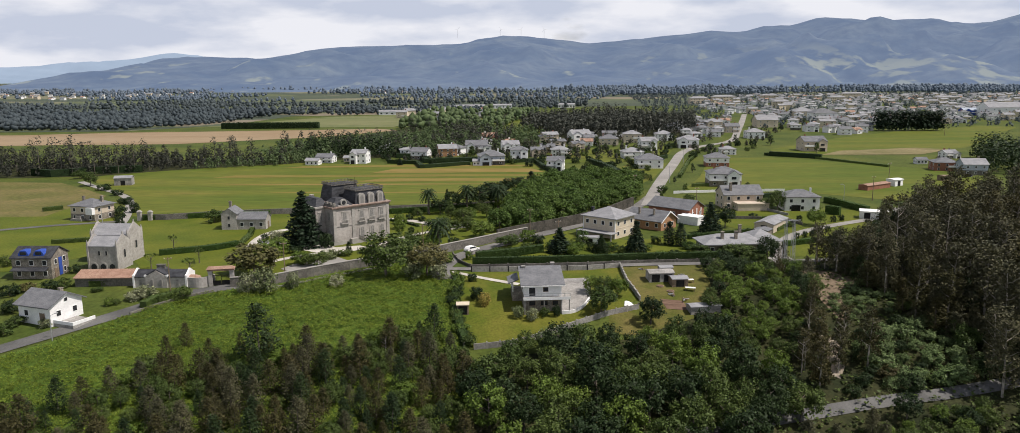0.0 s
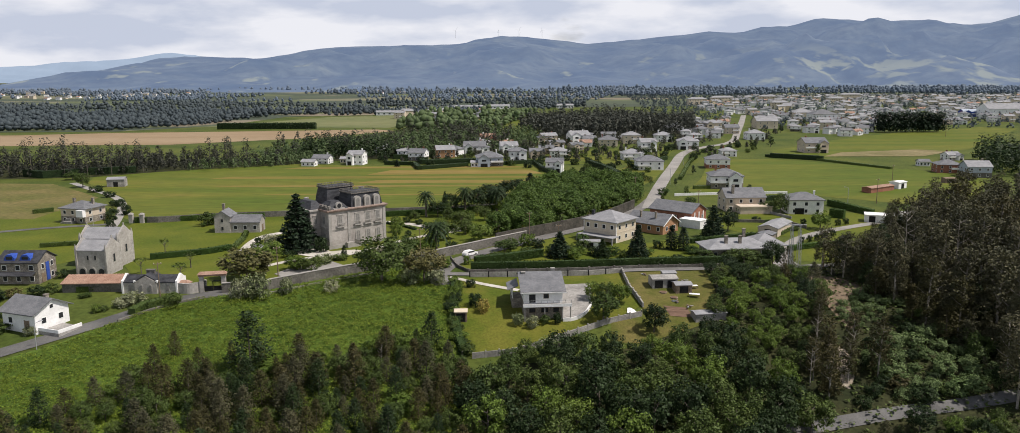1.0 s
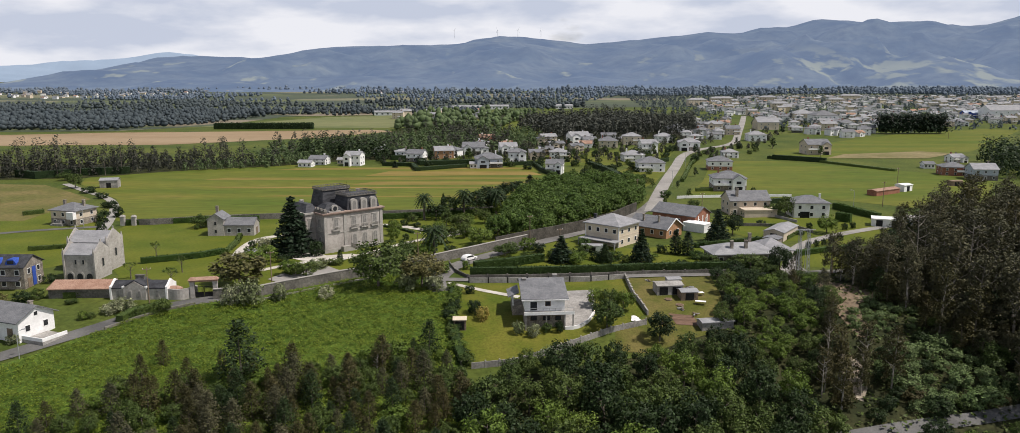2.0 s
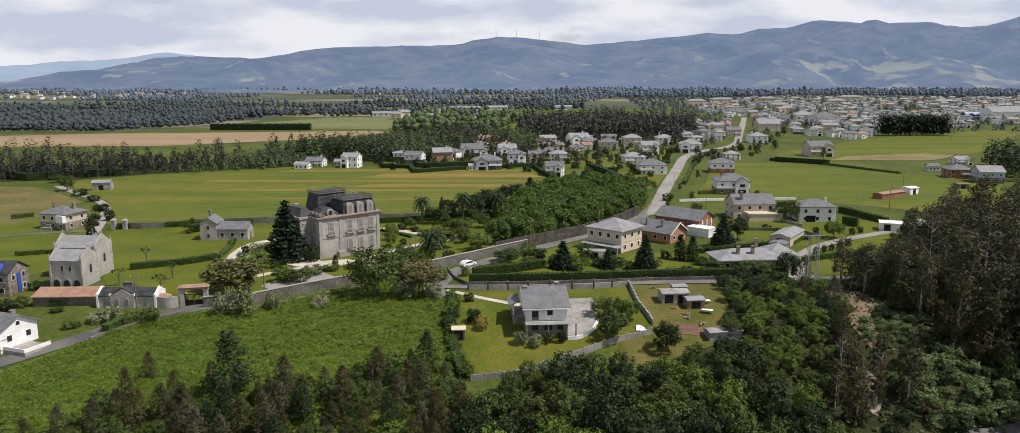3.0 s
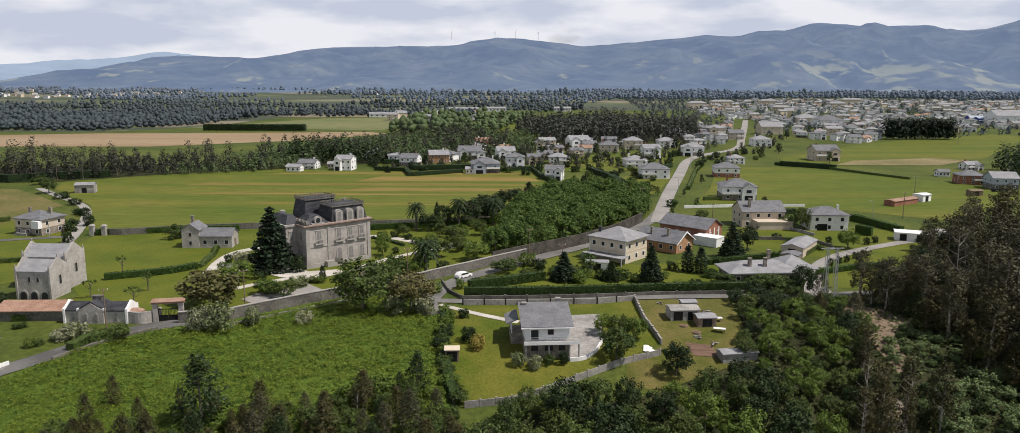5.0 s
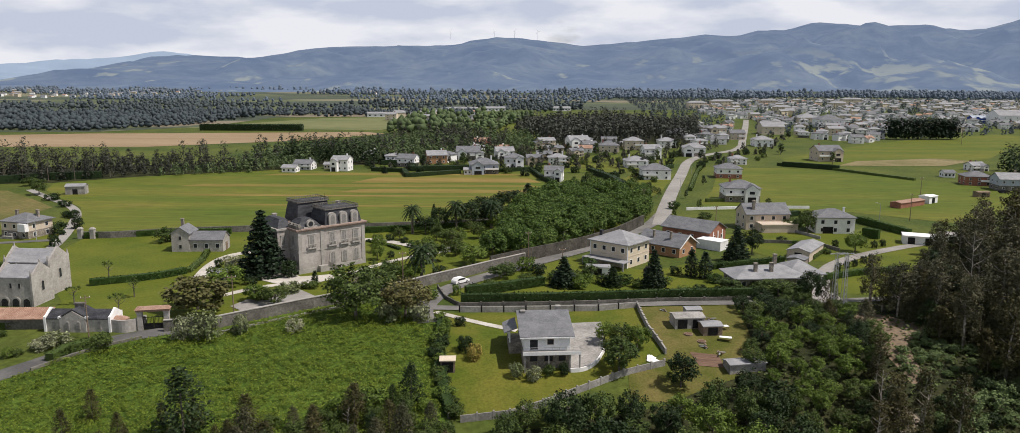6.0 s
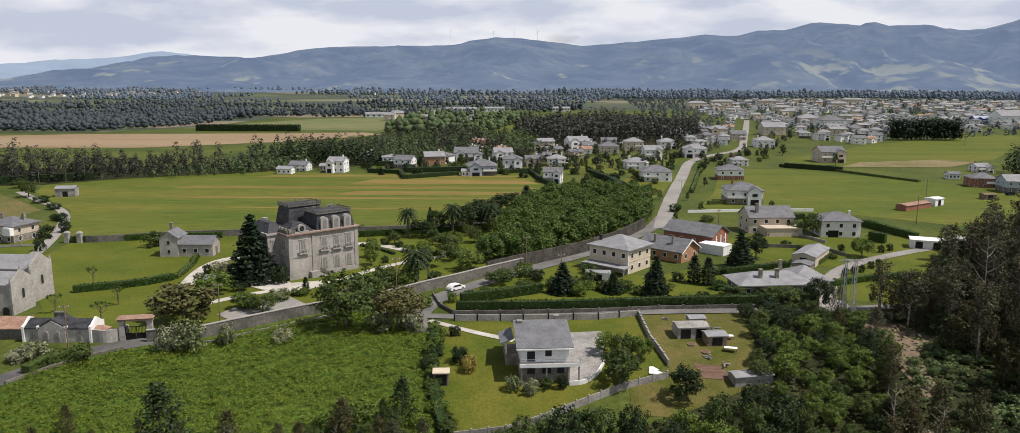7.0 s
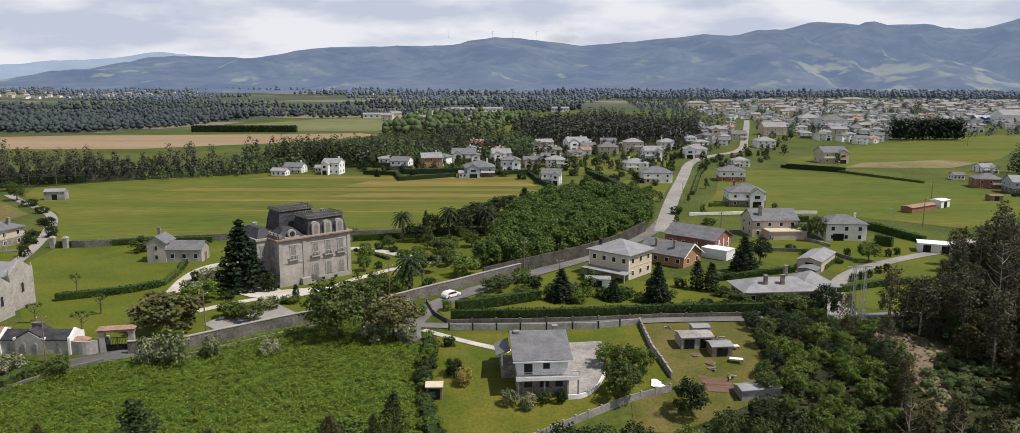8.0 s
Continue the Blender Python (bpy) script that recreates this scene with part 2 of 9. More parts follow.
m_low.inputs["From Min"].default_value, m_low.inputs["From Max"].default_value = 150.0, 60.0
m_pick.inputs["From Min"].default_value, m_pick.inputs["From Max"].default_value = 0.63, 0.69
m_both.operation, m_mix.data_type = "MULTIPLY", "RGBA"
m_near, m_add, m_off = mt.nodes.new("ShaderNodeMapRange"), mt.nodes.new("ShaderNodeMath"), mt.nodes.new("ShaderNodeMath")
m_off.operation, m_off.inputs[1].default_value = "SUBTRACT", 1150.0        # the farmed spur in the east
m_abs = mt.nodes.new("ShaderNodeMath")
m_abs.operation = "ABSOLUTE"
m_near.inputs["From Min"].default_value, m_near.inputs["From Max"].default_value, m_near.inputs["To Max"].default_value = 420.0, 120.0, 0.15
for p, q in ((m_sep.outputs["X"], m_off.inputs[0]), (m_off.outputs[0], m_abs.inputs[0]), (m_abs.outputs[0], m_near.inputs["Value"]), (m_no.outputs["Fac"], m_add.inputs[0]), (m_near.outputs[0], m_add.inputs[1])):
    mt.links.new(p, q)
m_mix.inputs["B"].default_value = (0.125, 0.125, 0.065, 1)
m_old = m_bsdf.inputs["Base Color"].links[0].from_socket
for p, q in ((m_geo.outputs["Position"], m_sep.inputs[0]), (m_geo.outputs["Position"], m_map.inputs["Vector"]), (m_map.outputs[0], m_no.inputs["Vector"]), (m_sep.outputs["Z"], m_low.inputs["Value"]), (m_add.outputs[0], m_pick.inputs["Value"]),
             (m_low.outputs[0], m_both.inputs[0]), (m_pick.outputs[0], m_both.inputs[1]), (m_both.outputs[0], m_mix.inputs["Factor"]), (m_old, m_mix.inputs["A"]), (m_mix.outputs["Result"], m_bsdf.inputs["Base Color"])):
    mt.links.new(p, q)
# pale haze painted in here too, as strong emission over a bluish base
M["mountain_far"] = mat("distant_slope_painted_haze", (0.07, 0.09, 0.11), (0.09, 0.11, 0.13), 0.002, 0.01, grain=0.15, bump=0.0, glow=(0.27, 0.34, 0.44))
M["leaf_bright"] = leaf_mat("bright_leaves", (0.075, 0.125, 0.018), (0.135, 0.185, 0.032))
M["leaf_mid"] = leaf_mat("green_leaves", (0.045, 0.075, 0.017), (0.095, 0.128, 0.030))
M["leaf_dark"] = leaf_mat("dark_leaves", (0.016, 0.032, 0.011), (0.034, 0.056, 0.016))
M["leaf_euc"] = leaf_mat("eucalyptus_leaves", (0.045, 0.048, 0.024), (0.100, 0.094, 0.048))
M["leaf_brown"] = leaf_mat("brownish_leaves", (0.040, 0.040, 0.014), (0.078, 0.068, 0.024))
M["leaf_conifer"] = leaf_mat("conifer_needles", (0.012, 0.024, 0.012), (0.022, 0.040, 0.018), through_light=0.1)
M["leaf_copper"] = leaf_mat("copper_leaves", (0.095, 0.095, 0.034), (0.150, 0.135, 0.048))
M["leaf_hedge"] = leaf_mat("hedge_leaves", (0.030, 0.060, 0.012), (0.062, 0.105, 0.020))
M["leaf_flower"] = leaf_mat("flowering_leaves", (0.09, 0.13, 0.035), (0.38, 0.37, 0.25), vary=0.6)
M["leaf_yellow"] = leaf_mat("yellow_flowers", (0.28, 0.22, 0.05), (0.40, 0.33, 0.10))
M["leaf_fern"] = leaf_mat("fern_fronds", (0.112, 0.158, 0.016), (0.180, 0.216, 0.026), vary=0.5)
# next two: leaf colours lifted and blued to imitate distance haze
M["leaf_far_hazed"] = leaf_mat("haze_tinted_far_leaves", (0.086, 0.110, 0.124), (0.120, 0.145, 0.146), vary=0.20, through_light=0.42)
M["leaf_farthest_hazed"] = leaf_mat("haze_tinted_farthest_leaves", (0.185, 0.236, 0.300), (0.222, 0.268, 0.318), vary=0.12, through_light=0.45)
M["leaf_wood"] = leaf_mat("wood_edge_leaves", (0.040, 0.044, 0.034), (0.074, 0.076, 0.054), vary=0.35, through_light=0.3)
M["leaf_bramble"] = leaf_mat("bramble_leaves", (0.090, 0.140, 0.044), (0.155, 0.205, 0.082))
M["leaf_knoll"] = leaf_mat("knoll_pine_needles", (0.052, 0.058, 0.046), (0.085, 0.088, 0.066), vary=0.3, through_light=0.15)
M["leaf_clipped"] = leaf_mat("clipped_hedge_leaves", (0.022, 0.042, 0.010), (0.042, 0.072, 0.016))
M["leaf_grove"] = leaf_mat("grove_leaves", (0.054, 0.098, 0.018), (0.092, 0.142, 0.028))
# valley greens greyed towards distance haze in the base colours
M["valley"] = mat("far_valley_cover", (0.060, 0.074, 0.052), (0.090, 0.100, 0.062), 0.010, 0.06, grain=0.25, stretch=(0.35, 1, 1))
vt = M["valley"].node_tree                        # strips of pasture, maize stubble and hay
v_bsdf = vt.nodes["Principled BSDF"]
v_geo, v_map, v_cell, v_sep, v_ramp, v_mix = (vt.nodes.new(n) for n in ("ShaderNodeNewGeometry", "ShaderNodeMapping", "ShaderNodeTexVoronoi", "ShaderNodeSeparateColor", "ShaderNodeValToRGB", "ShaderNodeMix"))
v_map.inputs["Scale"].default_value = (0.0055, 0.011, 0.01)
v_map.inputs["Rotation"].default_value = (0, 0, 0.12)
v_cell.inputs["Scale"].default_value = 1.0
v_ramp.color_ramp.interpolation = "CONSTANT"
for k, (at, c) in enumerate(((0.0, (0.062, 0.078, 0.056)), (0.45, (0.115, 0.135, 0.065)), (0.62, (0.080, 0.098, 0.060)), (0.80, (0.20, 0.19, 0.12)), (0.92, (0.24, 0.20, 0.145)))):
    el = v_ramp.color_ramp.elements[k] if k < 2 else v_ramp.color_ramp.elements.new(at)
    el.position, el.color = at, (*c, 1)
v_mix.data_type = "RGBA"
v_mix.inputs["Factor"].default_value = 0.75
v_old = v_bsdf.inputs["Base Color"].links[0].from_socket
for p, q in ((v_geo.outputs["Position"], v_map.inputs["Vector"]), (v_map.outputs[0], v_cell.inputs["Vector"]), (v_cell.outputs["Color"], v_sep.inputs[0]), (v_sep.outputs[0], v_ramp.inputs["Fac"]),
             (v_old, v_mix.inputs["A"]), (v_ramp.outputs["Color"], v_mix.inputs["B"]), (v_mix.outputs["Result"], v_bsdf.inputs["Base Color"])):
    vt.links.new(p, q)
# very dark base colour, so that gaps between the trees look dark
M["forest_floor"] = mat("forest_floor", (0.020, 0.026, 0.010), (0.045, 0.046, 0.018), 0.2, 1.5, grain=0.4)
M["leaf_far_green"] = leaf_mat("far_scrub_leaves", (0.088, 0.130, 0.052), (0.135, 0.178, 0.075), vary=0.25, through_light=0.3)


# ---------------------------------------------------------------- building blocks
def smooth(a, b, x):
    t = np.clip((x - a) / (b - a), 0, 1)
    return t * t * (3 - 2 * t)


def G(x, y):
    """Height of the ground: level land that falls away towards the south, steeper in the east."""
    s = 0.09 + 0.13 * smooth(-85, 0, x) + 0.10 * smooth(0, 60, x)
    d = 168 - y
    return -s * np.minimum(np.where(d > 12, d, np.where(d > -12, (d + 12) ** 2 / 48, 0)), 70)


def gz(x, y):
    return float(G(x, y))


class Geo:
    """Collects faces of one mesh."""
    def __init__(self):
        self.v, self.f = [], []

    def add(self, vs, fs):
        n = len(self.v)
        self.v += [tuple(p) for p in vs]
        self.f += [tuple(n + i for i in q) for q in fs]
        return self

    def box(self, x0, x1, y0, y1, z0, z1):
        return self.add([(x0, y0, z0), (x1, y0, z0), (x1, y1, z0), (x0, y1, z0), (x0, y0, z1), (x1, y0, z1), (x1, y1, z1), (x0, y1, z1)],
                        [(3, 2, 1, 0), (4, 5, 6, 7), (0, 1, 5, 4), (1, 2, 6, 5), (2, 3, 7, 6), (3, 0, 4, 7)])

    def frustum(self, a, b, z0, z1):
        """From the rectangle a (x0, x1, y0, y1) at z0 to the rectangle b at z1."""
        return self.add([(a[0], a[2], z0), (a[1], a[2], z0), (a[1], a[3], z0), (a[0], a[3], z0), (b[0], b[2], z1), (b[1], b[2], z1), (b[1], b[3], z1), (b[0], b[3], z1)],
                        [(3, 2, 1, 0), (4, 5, 6, 7), (0, 1, 5, 4), (1, 2, 6, 5), (2, 3, 7, 6), (3, 0, 4, 7)])

    def prism(self, outline, y0, y1):
        """An outline of (x, z), counter-clockwise seen from -y, drawn out from y0 to y1."""
        n = len(outline)
        vs = [(x, y0, z) for x, z in outline] + [(x, y1, z) for x, z in outline]
        fs = [tuple(range(n)), tuple(range(2 * n - 1, n - 1, -1))] + [((i + 1) % n, i, n + i, n + (i + 1) % n) for i in range(n)]
        return self.add(vs, fs)

    def tube(self, pts, radii, sides=7):
        pts = [Vector(p) for p in pts]
        rings = []
        for i, p in enumerate(pts):
            d = (pts[min(i + 1, len(pts) - 1)] - pts[max(i - 1, 0)]).normalized()
            u = d.cross(Vector((0.3, 1, 0.2))).normalized()
            w = d.cross(u)
            rings += [p + radii[i] * (math.cos(2 * math.pi * k / sides) * u + math.sin(2 * math.pi * k / sides) * w) for k in range(sides)]
        fs = [(i * sides + k, i * sides + (k + 1) % sides, (i + 1) * sides + (k + 1) % sides, (i + 1) * sides + k) for i in range(len(pts) - 1) for k in range(sides)]
        fs += [tuple(range(sides - 1, -1, -1)), tuple(range((len(pts) - 1) * sides, len(pts) * sides))]
        return self.add(rings, fs)

    def mesh(self, name, material, soft=False):
        me = bpy.data.meshes.new(name)
        me.from_pydata(self.v, [], self.f)
        me.materials.append(material)
        if soft:
            me.shade_smooth()
        me.update()
        return me


def part(name, geo, material, parent, label="", at=None):
    """One mesh object under a thing or a part; geo: a Geo or a finished mesh."""
    me = geo.mesh(name, material) if isinstance(geo, Geo) else geo
    ob = new(name, me)
    ob.parent = parent
    if at is not None:
        ob.matrix_basis = at
    if label:
        ob["label"] = label
    return ob


def thing(name, m, label, category, group=""):
    ob = new(name)
    ob.empty_display_size = 0.5
    ob.matrix_basis = m
    return tagged(ob, label, category, group)


def solid(name, geo, material, label, category, group="", kind="", m=None):
    """A thing of one single mesh."""
    ob = new(name, geo.mesh(name, material) if isinstance(geo, Geo) else geo)
    if m is not None:
        ob.matrix_basis = m
    return tagged(ob, label, category, group, kind)


def patch(name, outline, lift, material, label, category, step=4.0):
    """A piece of ground with its own cover, draped over the land."""
    bm = bmesh.new()
    bm.faces.new([bm.verts.new((x, y, 0)) for x, y in outline])
    xs, ys = [p[0] for p in outline], [p[1] for p in outline]
    for axis, vals in (((1, 0, 0), xs), ((0, 1, 0), ys)):
        n = int((max(vals) - min(vals)) / step)
        for k in range(1, n + 1):
            c = min(vals) + k * step
            bmesh.ops.bisect_plane(bm, geom=bm.verts[:] + bm.edges[:] + bm.faces[:], plane_co=(axis[0] * c, axis[1] * c, 0), plane_no=axis)
    for v in bm.verts:
        v.co.z = gz(v.co.x, v.co.y) + lift
    bm.normal_update()
    for f in bm.faces:
        if f.normal.z < 0:
            f.normal_flip()
    me = bpy.data.meshes.new(name)
    bm.to_mesh(me)
    bm.free()
    me.materials.append(material)
    return tagged(new(name, me), label, category, kind="structure")


def resample(pts, step):
    out = []
    for (x0, y0), (x1, y1) in zip(pts, pts[1:]):
        n = max(1, round(math.hypot(x1 - x0, y1 - y0) / step))
        out += [(x0 + (x1 - x0) * k / n, y0 + (y1 - y0) * k / n) for k in range(n)]
    return out + [pts[-1]]


def rounded(pts, times=2):
    for _ in range(times):
        out = [pts[0]]
        for (x0, y0), (x1, y1) in zip(pts, pts[1:]):
            out += [(0.75 * x0 + 0.25 * x1, 0.75 * y0 + 0.25 * y1), (0.25 * x0 + 0.75 * x1, 0.25 * y0 + 0.75 * y1)]
        pts = out + [pts[-1]]
    return pts


def sides_of(pts, half):
    left, right = [], []
    for i, (x, y) in enumerate(pts):
        ax, ay = pts[max(i - 1, 0)]
        bx, by = pts[min(i + 1, len(pts) - 1)]
        d = math.hypot(bx - ax, by - ay) or 1
        nx, ny = -(by - ay) / d, (bx - ax) / d
        left.append((x + nx * half, y + ny * half))
        right.append((x - nx * half, y - ny * half))
    return left, right


def road(name, pts, width, lift, material, label, step=4.0, category="road"):
    pts = resample(rounded(pts), step)
    l, r = sides_of(pts, width / 2)
    g, rows = Geo(), 5
    for (lx, ly), (rx, ry) in zip(l, r):
        g.v += [(lx + (rx - lx) * k / (rows - 1), ly + (ry - ly) * k / (rows - 1), gz(lx + (rx - lx) * k / (rows - 1), ly + (ry - ly) * k / (rows - 1)) + lift) for k in range(rows)]
    g.f = [(i * rows + k, i * rows + k + 1, (i + 1) * rows + k + 1, (i + 1) * rows + k) for i in range(len(pts) - 1) for k in range(rows - 1)]
    return solid(name, g, material, label, category, kind="structure")


def wall_run(g, pts, thick, height, step=3.0, sink=0.6):
    pts = resample(pts, step)
    l, r = sides_of(pts, thick / 2)
    n0 = len(g.v)
    for (lx, ly), (rx, ry), (x, y) in zip(l, r, pts):
        z = gz(x, y)
        g.v += [(lx, ly, z - sink), (rx, ry, z - sink), (rx, ry, z + height), (lx, ly, z + height)]
    for i in range(len(pts) - 1):
        a, b = n0 + 4 * i, n0 + 4 * i + 4
        g.f += [(a + k, a + (k + 1) % 4, b + (k + 1) % 4, b + k) for k in range(4)]
    e = n0 + 4 * (len(pts) - 1)
    g.f += [(n0 + 3, n0 + 2, n0 + 1, n0), (e, e + 1, e + 2, e + 3)]
    return g


# ---------------------------------------------------------------- ground and distance
def axis_steps(parts):
    out = []
    for a, b, s in parts:
        n = max(1, round((b - a) / s))
        out += [a + (b - a) * k / n for k in range(n)]
    return out + [parts[-1][1]]


xs = axis_steps([(-4800, -1000, 400), (-1000, -240, 80), (-240, 240, 4), (240, 1000, 80), (1000, 4800, 400)])
ys = axis_steps([(-3000, -400, 400), (-400, 60, 40), (60, 200, 4), (200, 600, 20), (600, 1200, 100), (1200, 4800, 400)])
X, Y = np.meshgrid(xs, ys)
Z = G(X, Y)
nx_, ny_ = len(xs), len(ys)
gg = Geo()
gg.v = list(zip(X.ravel().tolist(), Y.ravel().tolist(), Z.ravel().tolist()))
gg.f = [(j * nx_ + i, j * nx_ + i + 1, (j + 1) * nx_ + i + 1, (j + 1) * nx_ + i) for j in range(ny_ - 1) for i in range(nx_ - 1)]
solid("ground", gg, M["ground"], "rough green grassland of a wide valley", "ground", kind="structure")


def ridge(name, dist, profile, material, label, foot, depth, seed):
    """A range of hills: profile of (x, height) along its crest at the distance dist, with slopes running out towards the viewer."""
    px_, pz_ = [p[0] for p in profile], [p[1] for p in profile]
    cols = np.arange(px_[0], px_[-1] + 1, 45.0)
    crest = np.interp(cols, px_, pz_)
    rows_n = 34
    g = Geo()
    for j in range(rows_n + 1):
        u = j / rows_n
        y = dist - depth * (1 - u)
        for x, c in zip(cols, crest):
            base = u ** 1.25
            n = noise.fractal(Vector((x / 420 + seed, y / 420, 0.3)), 1.0, 2.0, 5)
            n2 = 1 - abs(noise.noise(Vector((x / 300 + seed, y / 700, 4.0))))
            z = c * base * (1 + 0.0 * n) + c * (0.32 * n + 0.22 * (n2 - 0.7)) * math.sin(math.pi * u) - 3 * (1 - u)
            if u == 1:
                z += 5 * noise.noise(Vector((x / 60, seed, 0))) + 2.5 * noise.noise(Vector((x / 22, seed, 1)))
            g.v.append((float(x * (1 - 0.30 * (1 - u))), float(y), float(max(z, -8))))
    n = len(cols)
    g.f = [(j * n + i, j * n + i + 1, (j + 1) * n + i + 1, (j + 1) * n + i) for j in range(rows_n) for i in range(n - 1)]
    me = g.mesh(name, material, soft=True)
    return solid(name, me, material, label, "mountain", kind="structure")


def crest(dist, pts):
    """Crest heights at that distance, from how far right and how high the skyline stands (per thousand of the distance)."""
    return [(dist * a / 1000, 46.5 + dist * b / 1000) for a, b in pts]


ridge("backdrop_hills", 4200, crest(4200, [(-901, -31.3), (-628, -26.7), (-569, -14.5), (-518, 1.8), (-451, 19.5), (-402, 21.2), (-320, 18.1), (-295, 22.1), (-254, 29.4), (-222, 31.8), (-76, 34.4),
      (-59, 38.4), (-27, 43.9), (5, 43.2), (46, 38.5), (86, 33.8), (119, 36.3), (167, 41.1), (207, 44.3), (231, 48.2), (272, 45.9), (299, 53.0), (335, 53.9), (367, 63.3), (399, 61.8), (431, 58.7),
      (487, 60.3), (520, 56.5), (560, 54.2), (584, 57.3), (621, 68.3), (727, 59.1), (890, 35.8)]), M["mountain"], "long wooded hill range with painted blue haze on the horizon", 0, 2300, 3.0)
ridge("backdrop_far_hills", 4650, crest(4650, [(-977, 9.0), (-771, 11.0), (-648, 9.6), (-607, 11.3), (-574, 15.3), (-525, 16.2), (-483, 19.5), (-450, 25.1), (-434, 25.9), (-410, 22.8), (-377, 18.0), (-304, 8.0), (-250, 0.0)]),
      M["mountain_far"], "distant hills paled by painted haze behind the range", 0, 300, 8.0)

# ---------------------------------------------------------------- fields, lawns, roads
patch("fern_field", [(-130, 92), (-60, 90), (-4, 95), (-7, 128), (-9.6, 145), (-12.6, 158), (-13.6, 175), (-17, 181), (-20, 190), (-28, 190.6), (-33, 187.5), (-40, 182.2), (-48, 175.6), (-55, 170), (-64, 167.5), (-76, 158.5),
      (-79, 151.5), (-84, 142.5), (-93, 132)], 0.05, M["fern_ground"], "overgrown bright green fern field on a gentle slope", "field", 4)
patch("palace_lawn", [(-64, 169), (-54.5, 171.2), (-47.3, 177), (-39.4, 183.6), (-28, 191.5), (-17.5, 202.3), (-5, 215.2), (11, 230.5), (30, 252.3), (40, 272), (38, 290), (-4.6, 270), (-45, 261.5), (-63.3, 260), (-99, 253), (-121, 247.5), (-119, 230),
      (-106, 205), (-92, 186), (-90, 176), (-70.6, 171.5)], 0.06, M["lawn"], "mown bright green lawn of a walled park", "lawn", 6)
patch("meadow", [(-120, 249), (-45, 263), (-4, 272), (14, 310), (14.6, 351), (12, 403), (-30, 407), (-70, 401), (-121, 410), (-165, 384), (-197, 367), (-186, 340), (-166, 317), (-150, 300), (-138, 275), (-130, 258)],
      0.06, M["meadow"], "wide green hay meadow with mown stripes", "field", 20)
for k, (y0, y1, x0, x1) in enumerate(((391, 397, -118, 6), (367, 384, -70, 12), (353, 360, -140, 13), (337, 346, -70, 13), (327, 329.5, -128, 8), (304, 305.5, -100, -10))):
    patch("mown_strip", [(x0, y0 - 3 + k), (0.5 * (x0 + x1), y0), (x1, y0 + 1), (x1 - 6, y1), (0.4 * (x0 + x1), y1 + 1), (x0 + 9, y1 - 2 + k)], 0.10, M["meadow_dry"], "yellowing mown strip in the hay meadow", "field", 20)
patch("west_meadow", [(-240, 250), (-158, 256), (-160, 300), (-176, 316), (-200, 338), (-300, 350)], 0.07, M["pasture"], "dry brownish pasture", "field", 20)
patch("west_garden", [(-200, 180), (-122, 182), (-108, 203), (-118, 222), (-126, 246), (-136, 268), (-158, 272), (-240, 248)], 0.06, M["lawn"], "green pasture round a country house", "field", 12)
patch("yard_lawn", [(-12.2, 180), (2.8, 180.7), (17.2, 181.7), (25.2, 184.2), (25, 172), (26.6, 162.6), (18.7, 156), (10.6, 151), (-0.1, 144.6), (-7.8, 143.2), (-10.8, 149.5), (-12.2, 160)], 0.07, M["yard_lawn"], "mown garden lawn of the near house", "lawn", 3)
patch("allotment_lawn", [(25.6, 184.4), (45, 186.2), (44, 172), (42, 158), (36, 155), (25, 149), (19, 149), (19.5, 155.6), (26.8, 161.6), (25.3, 172)], 0.08, M["dry_lawn"], "worn yellowish grass of a vegetable plot", "lawn", 3)
patch("vegetable_bed", [(31.2, 163.0), (36, 162.2), (36.4, 158.4), (32, 158.8)], 0.14, M["tilled"], "bare brown vegetable bed", "ground", 3)
patch("villa_garden", [(-10.6, 186), (3, 186.6), (30, 189.8), (62, 192.6), (64, 206), (60, 215), (44, 222), (33, 214), (20, 222), (15, 228), (0, 212), (-8, 202), (-14, 194)], 0.06, M["lawn"], "green garden behind the clipped hedges", "lawn", 6)
patch("east_garden", [(68, 196), (85, 192), (110, 215), (125, 240), (118, 262), (84, 262), (62, 258), (58, 244), (68, 228), (80, 224), (73, 213)], 0.06, M["lawn"], "green gardens between the eastern houses", "lawn", 6)
patch("east_meadow", [(62, 300), (112, 300), (140, 278), (175, 300), (205, 345), (190, 375), (137, 425), (103, 424), (80, 345)], 0.07, M["meadow"], "open green pasture beside the village", "field", 20)
patch("upper_meadow", [(140, 432), (215, 440), (268, 474), (400, 640), (380, 657), (294, 609), (212, 538), (150, 470)], 0.08, M["meadow"], "pasture below the town", "field", 30)
patch("dry_field", [(168, 437), (222, 436), (252, 462), (238, 474), (186, 458)], 0.14, M["stubble"], "dry mown strip of pasture", "field", 20)
patch("ploughed_field", [(-640, 600), (-390, 612), (-322, 634), (-239, 642), (-118, 660), (-99, 642), (-144, 580), (-232, 526), (-306, 524), (-520, 500)], 0.1, M["plough"], "wide bare brown ploughed field", "field", 60)
patch("far_meadow", [(-280, 700), (-110, 680), (-100, 765), (-122, 880), (-200, 850)], 0.12, M["far_hay"], "pale far pasture", "field", 60)
patch("far_green", [(-30, 600), (25, 590), (30, 760), (-40, 800)], 0.12, M["meadow"], "far green clearing between woods", "field", 60)
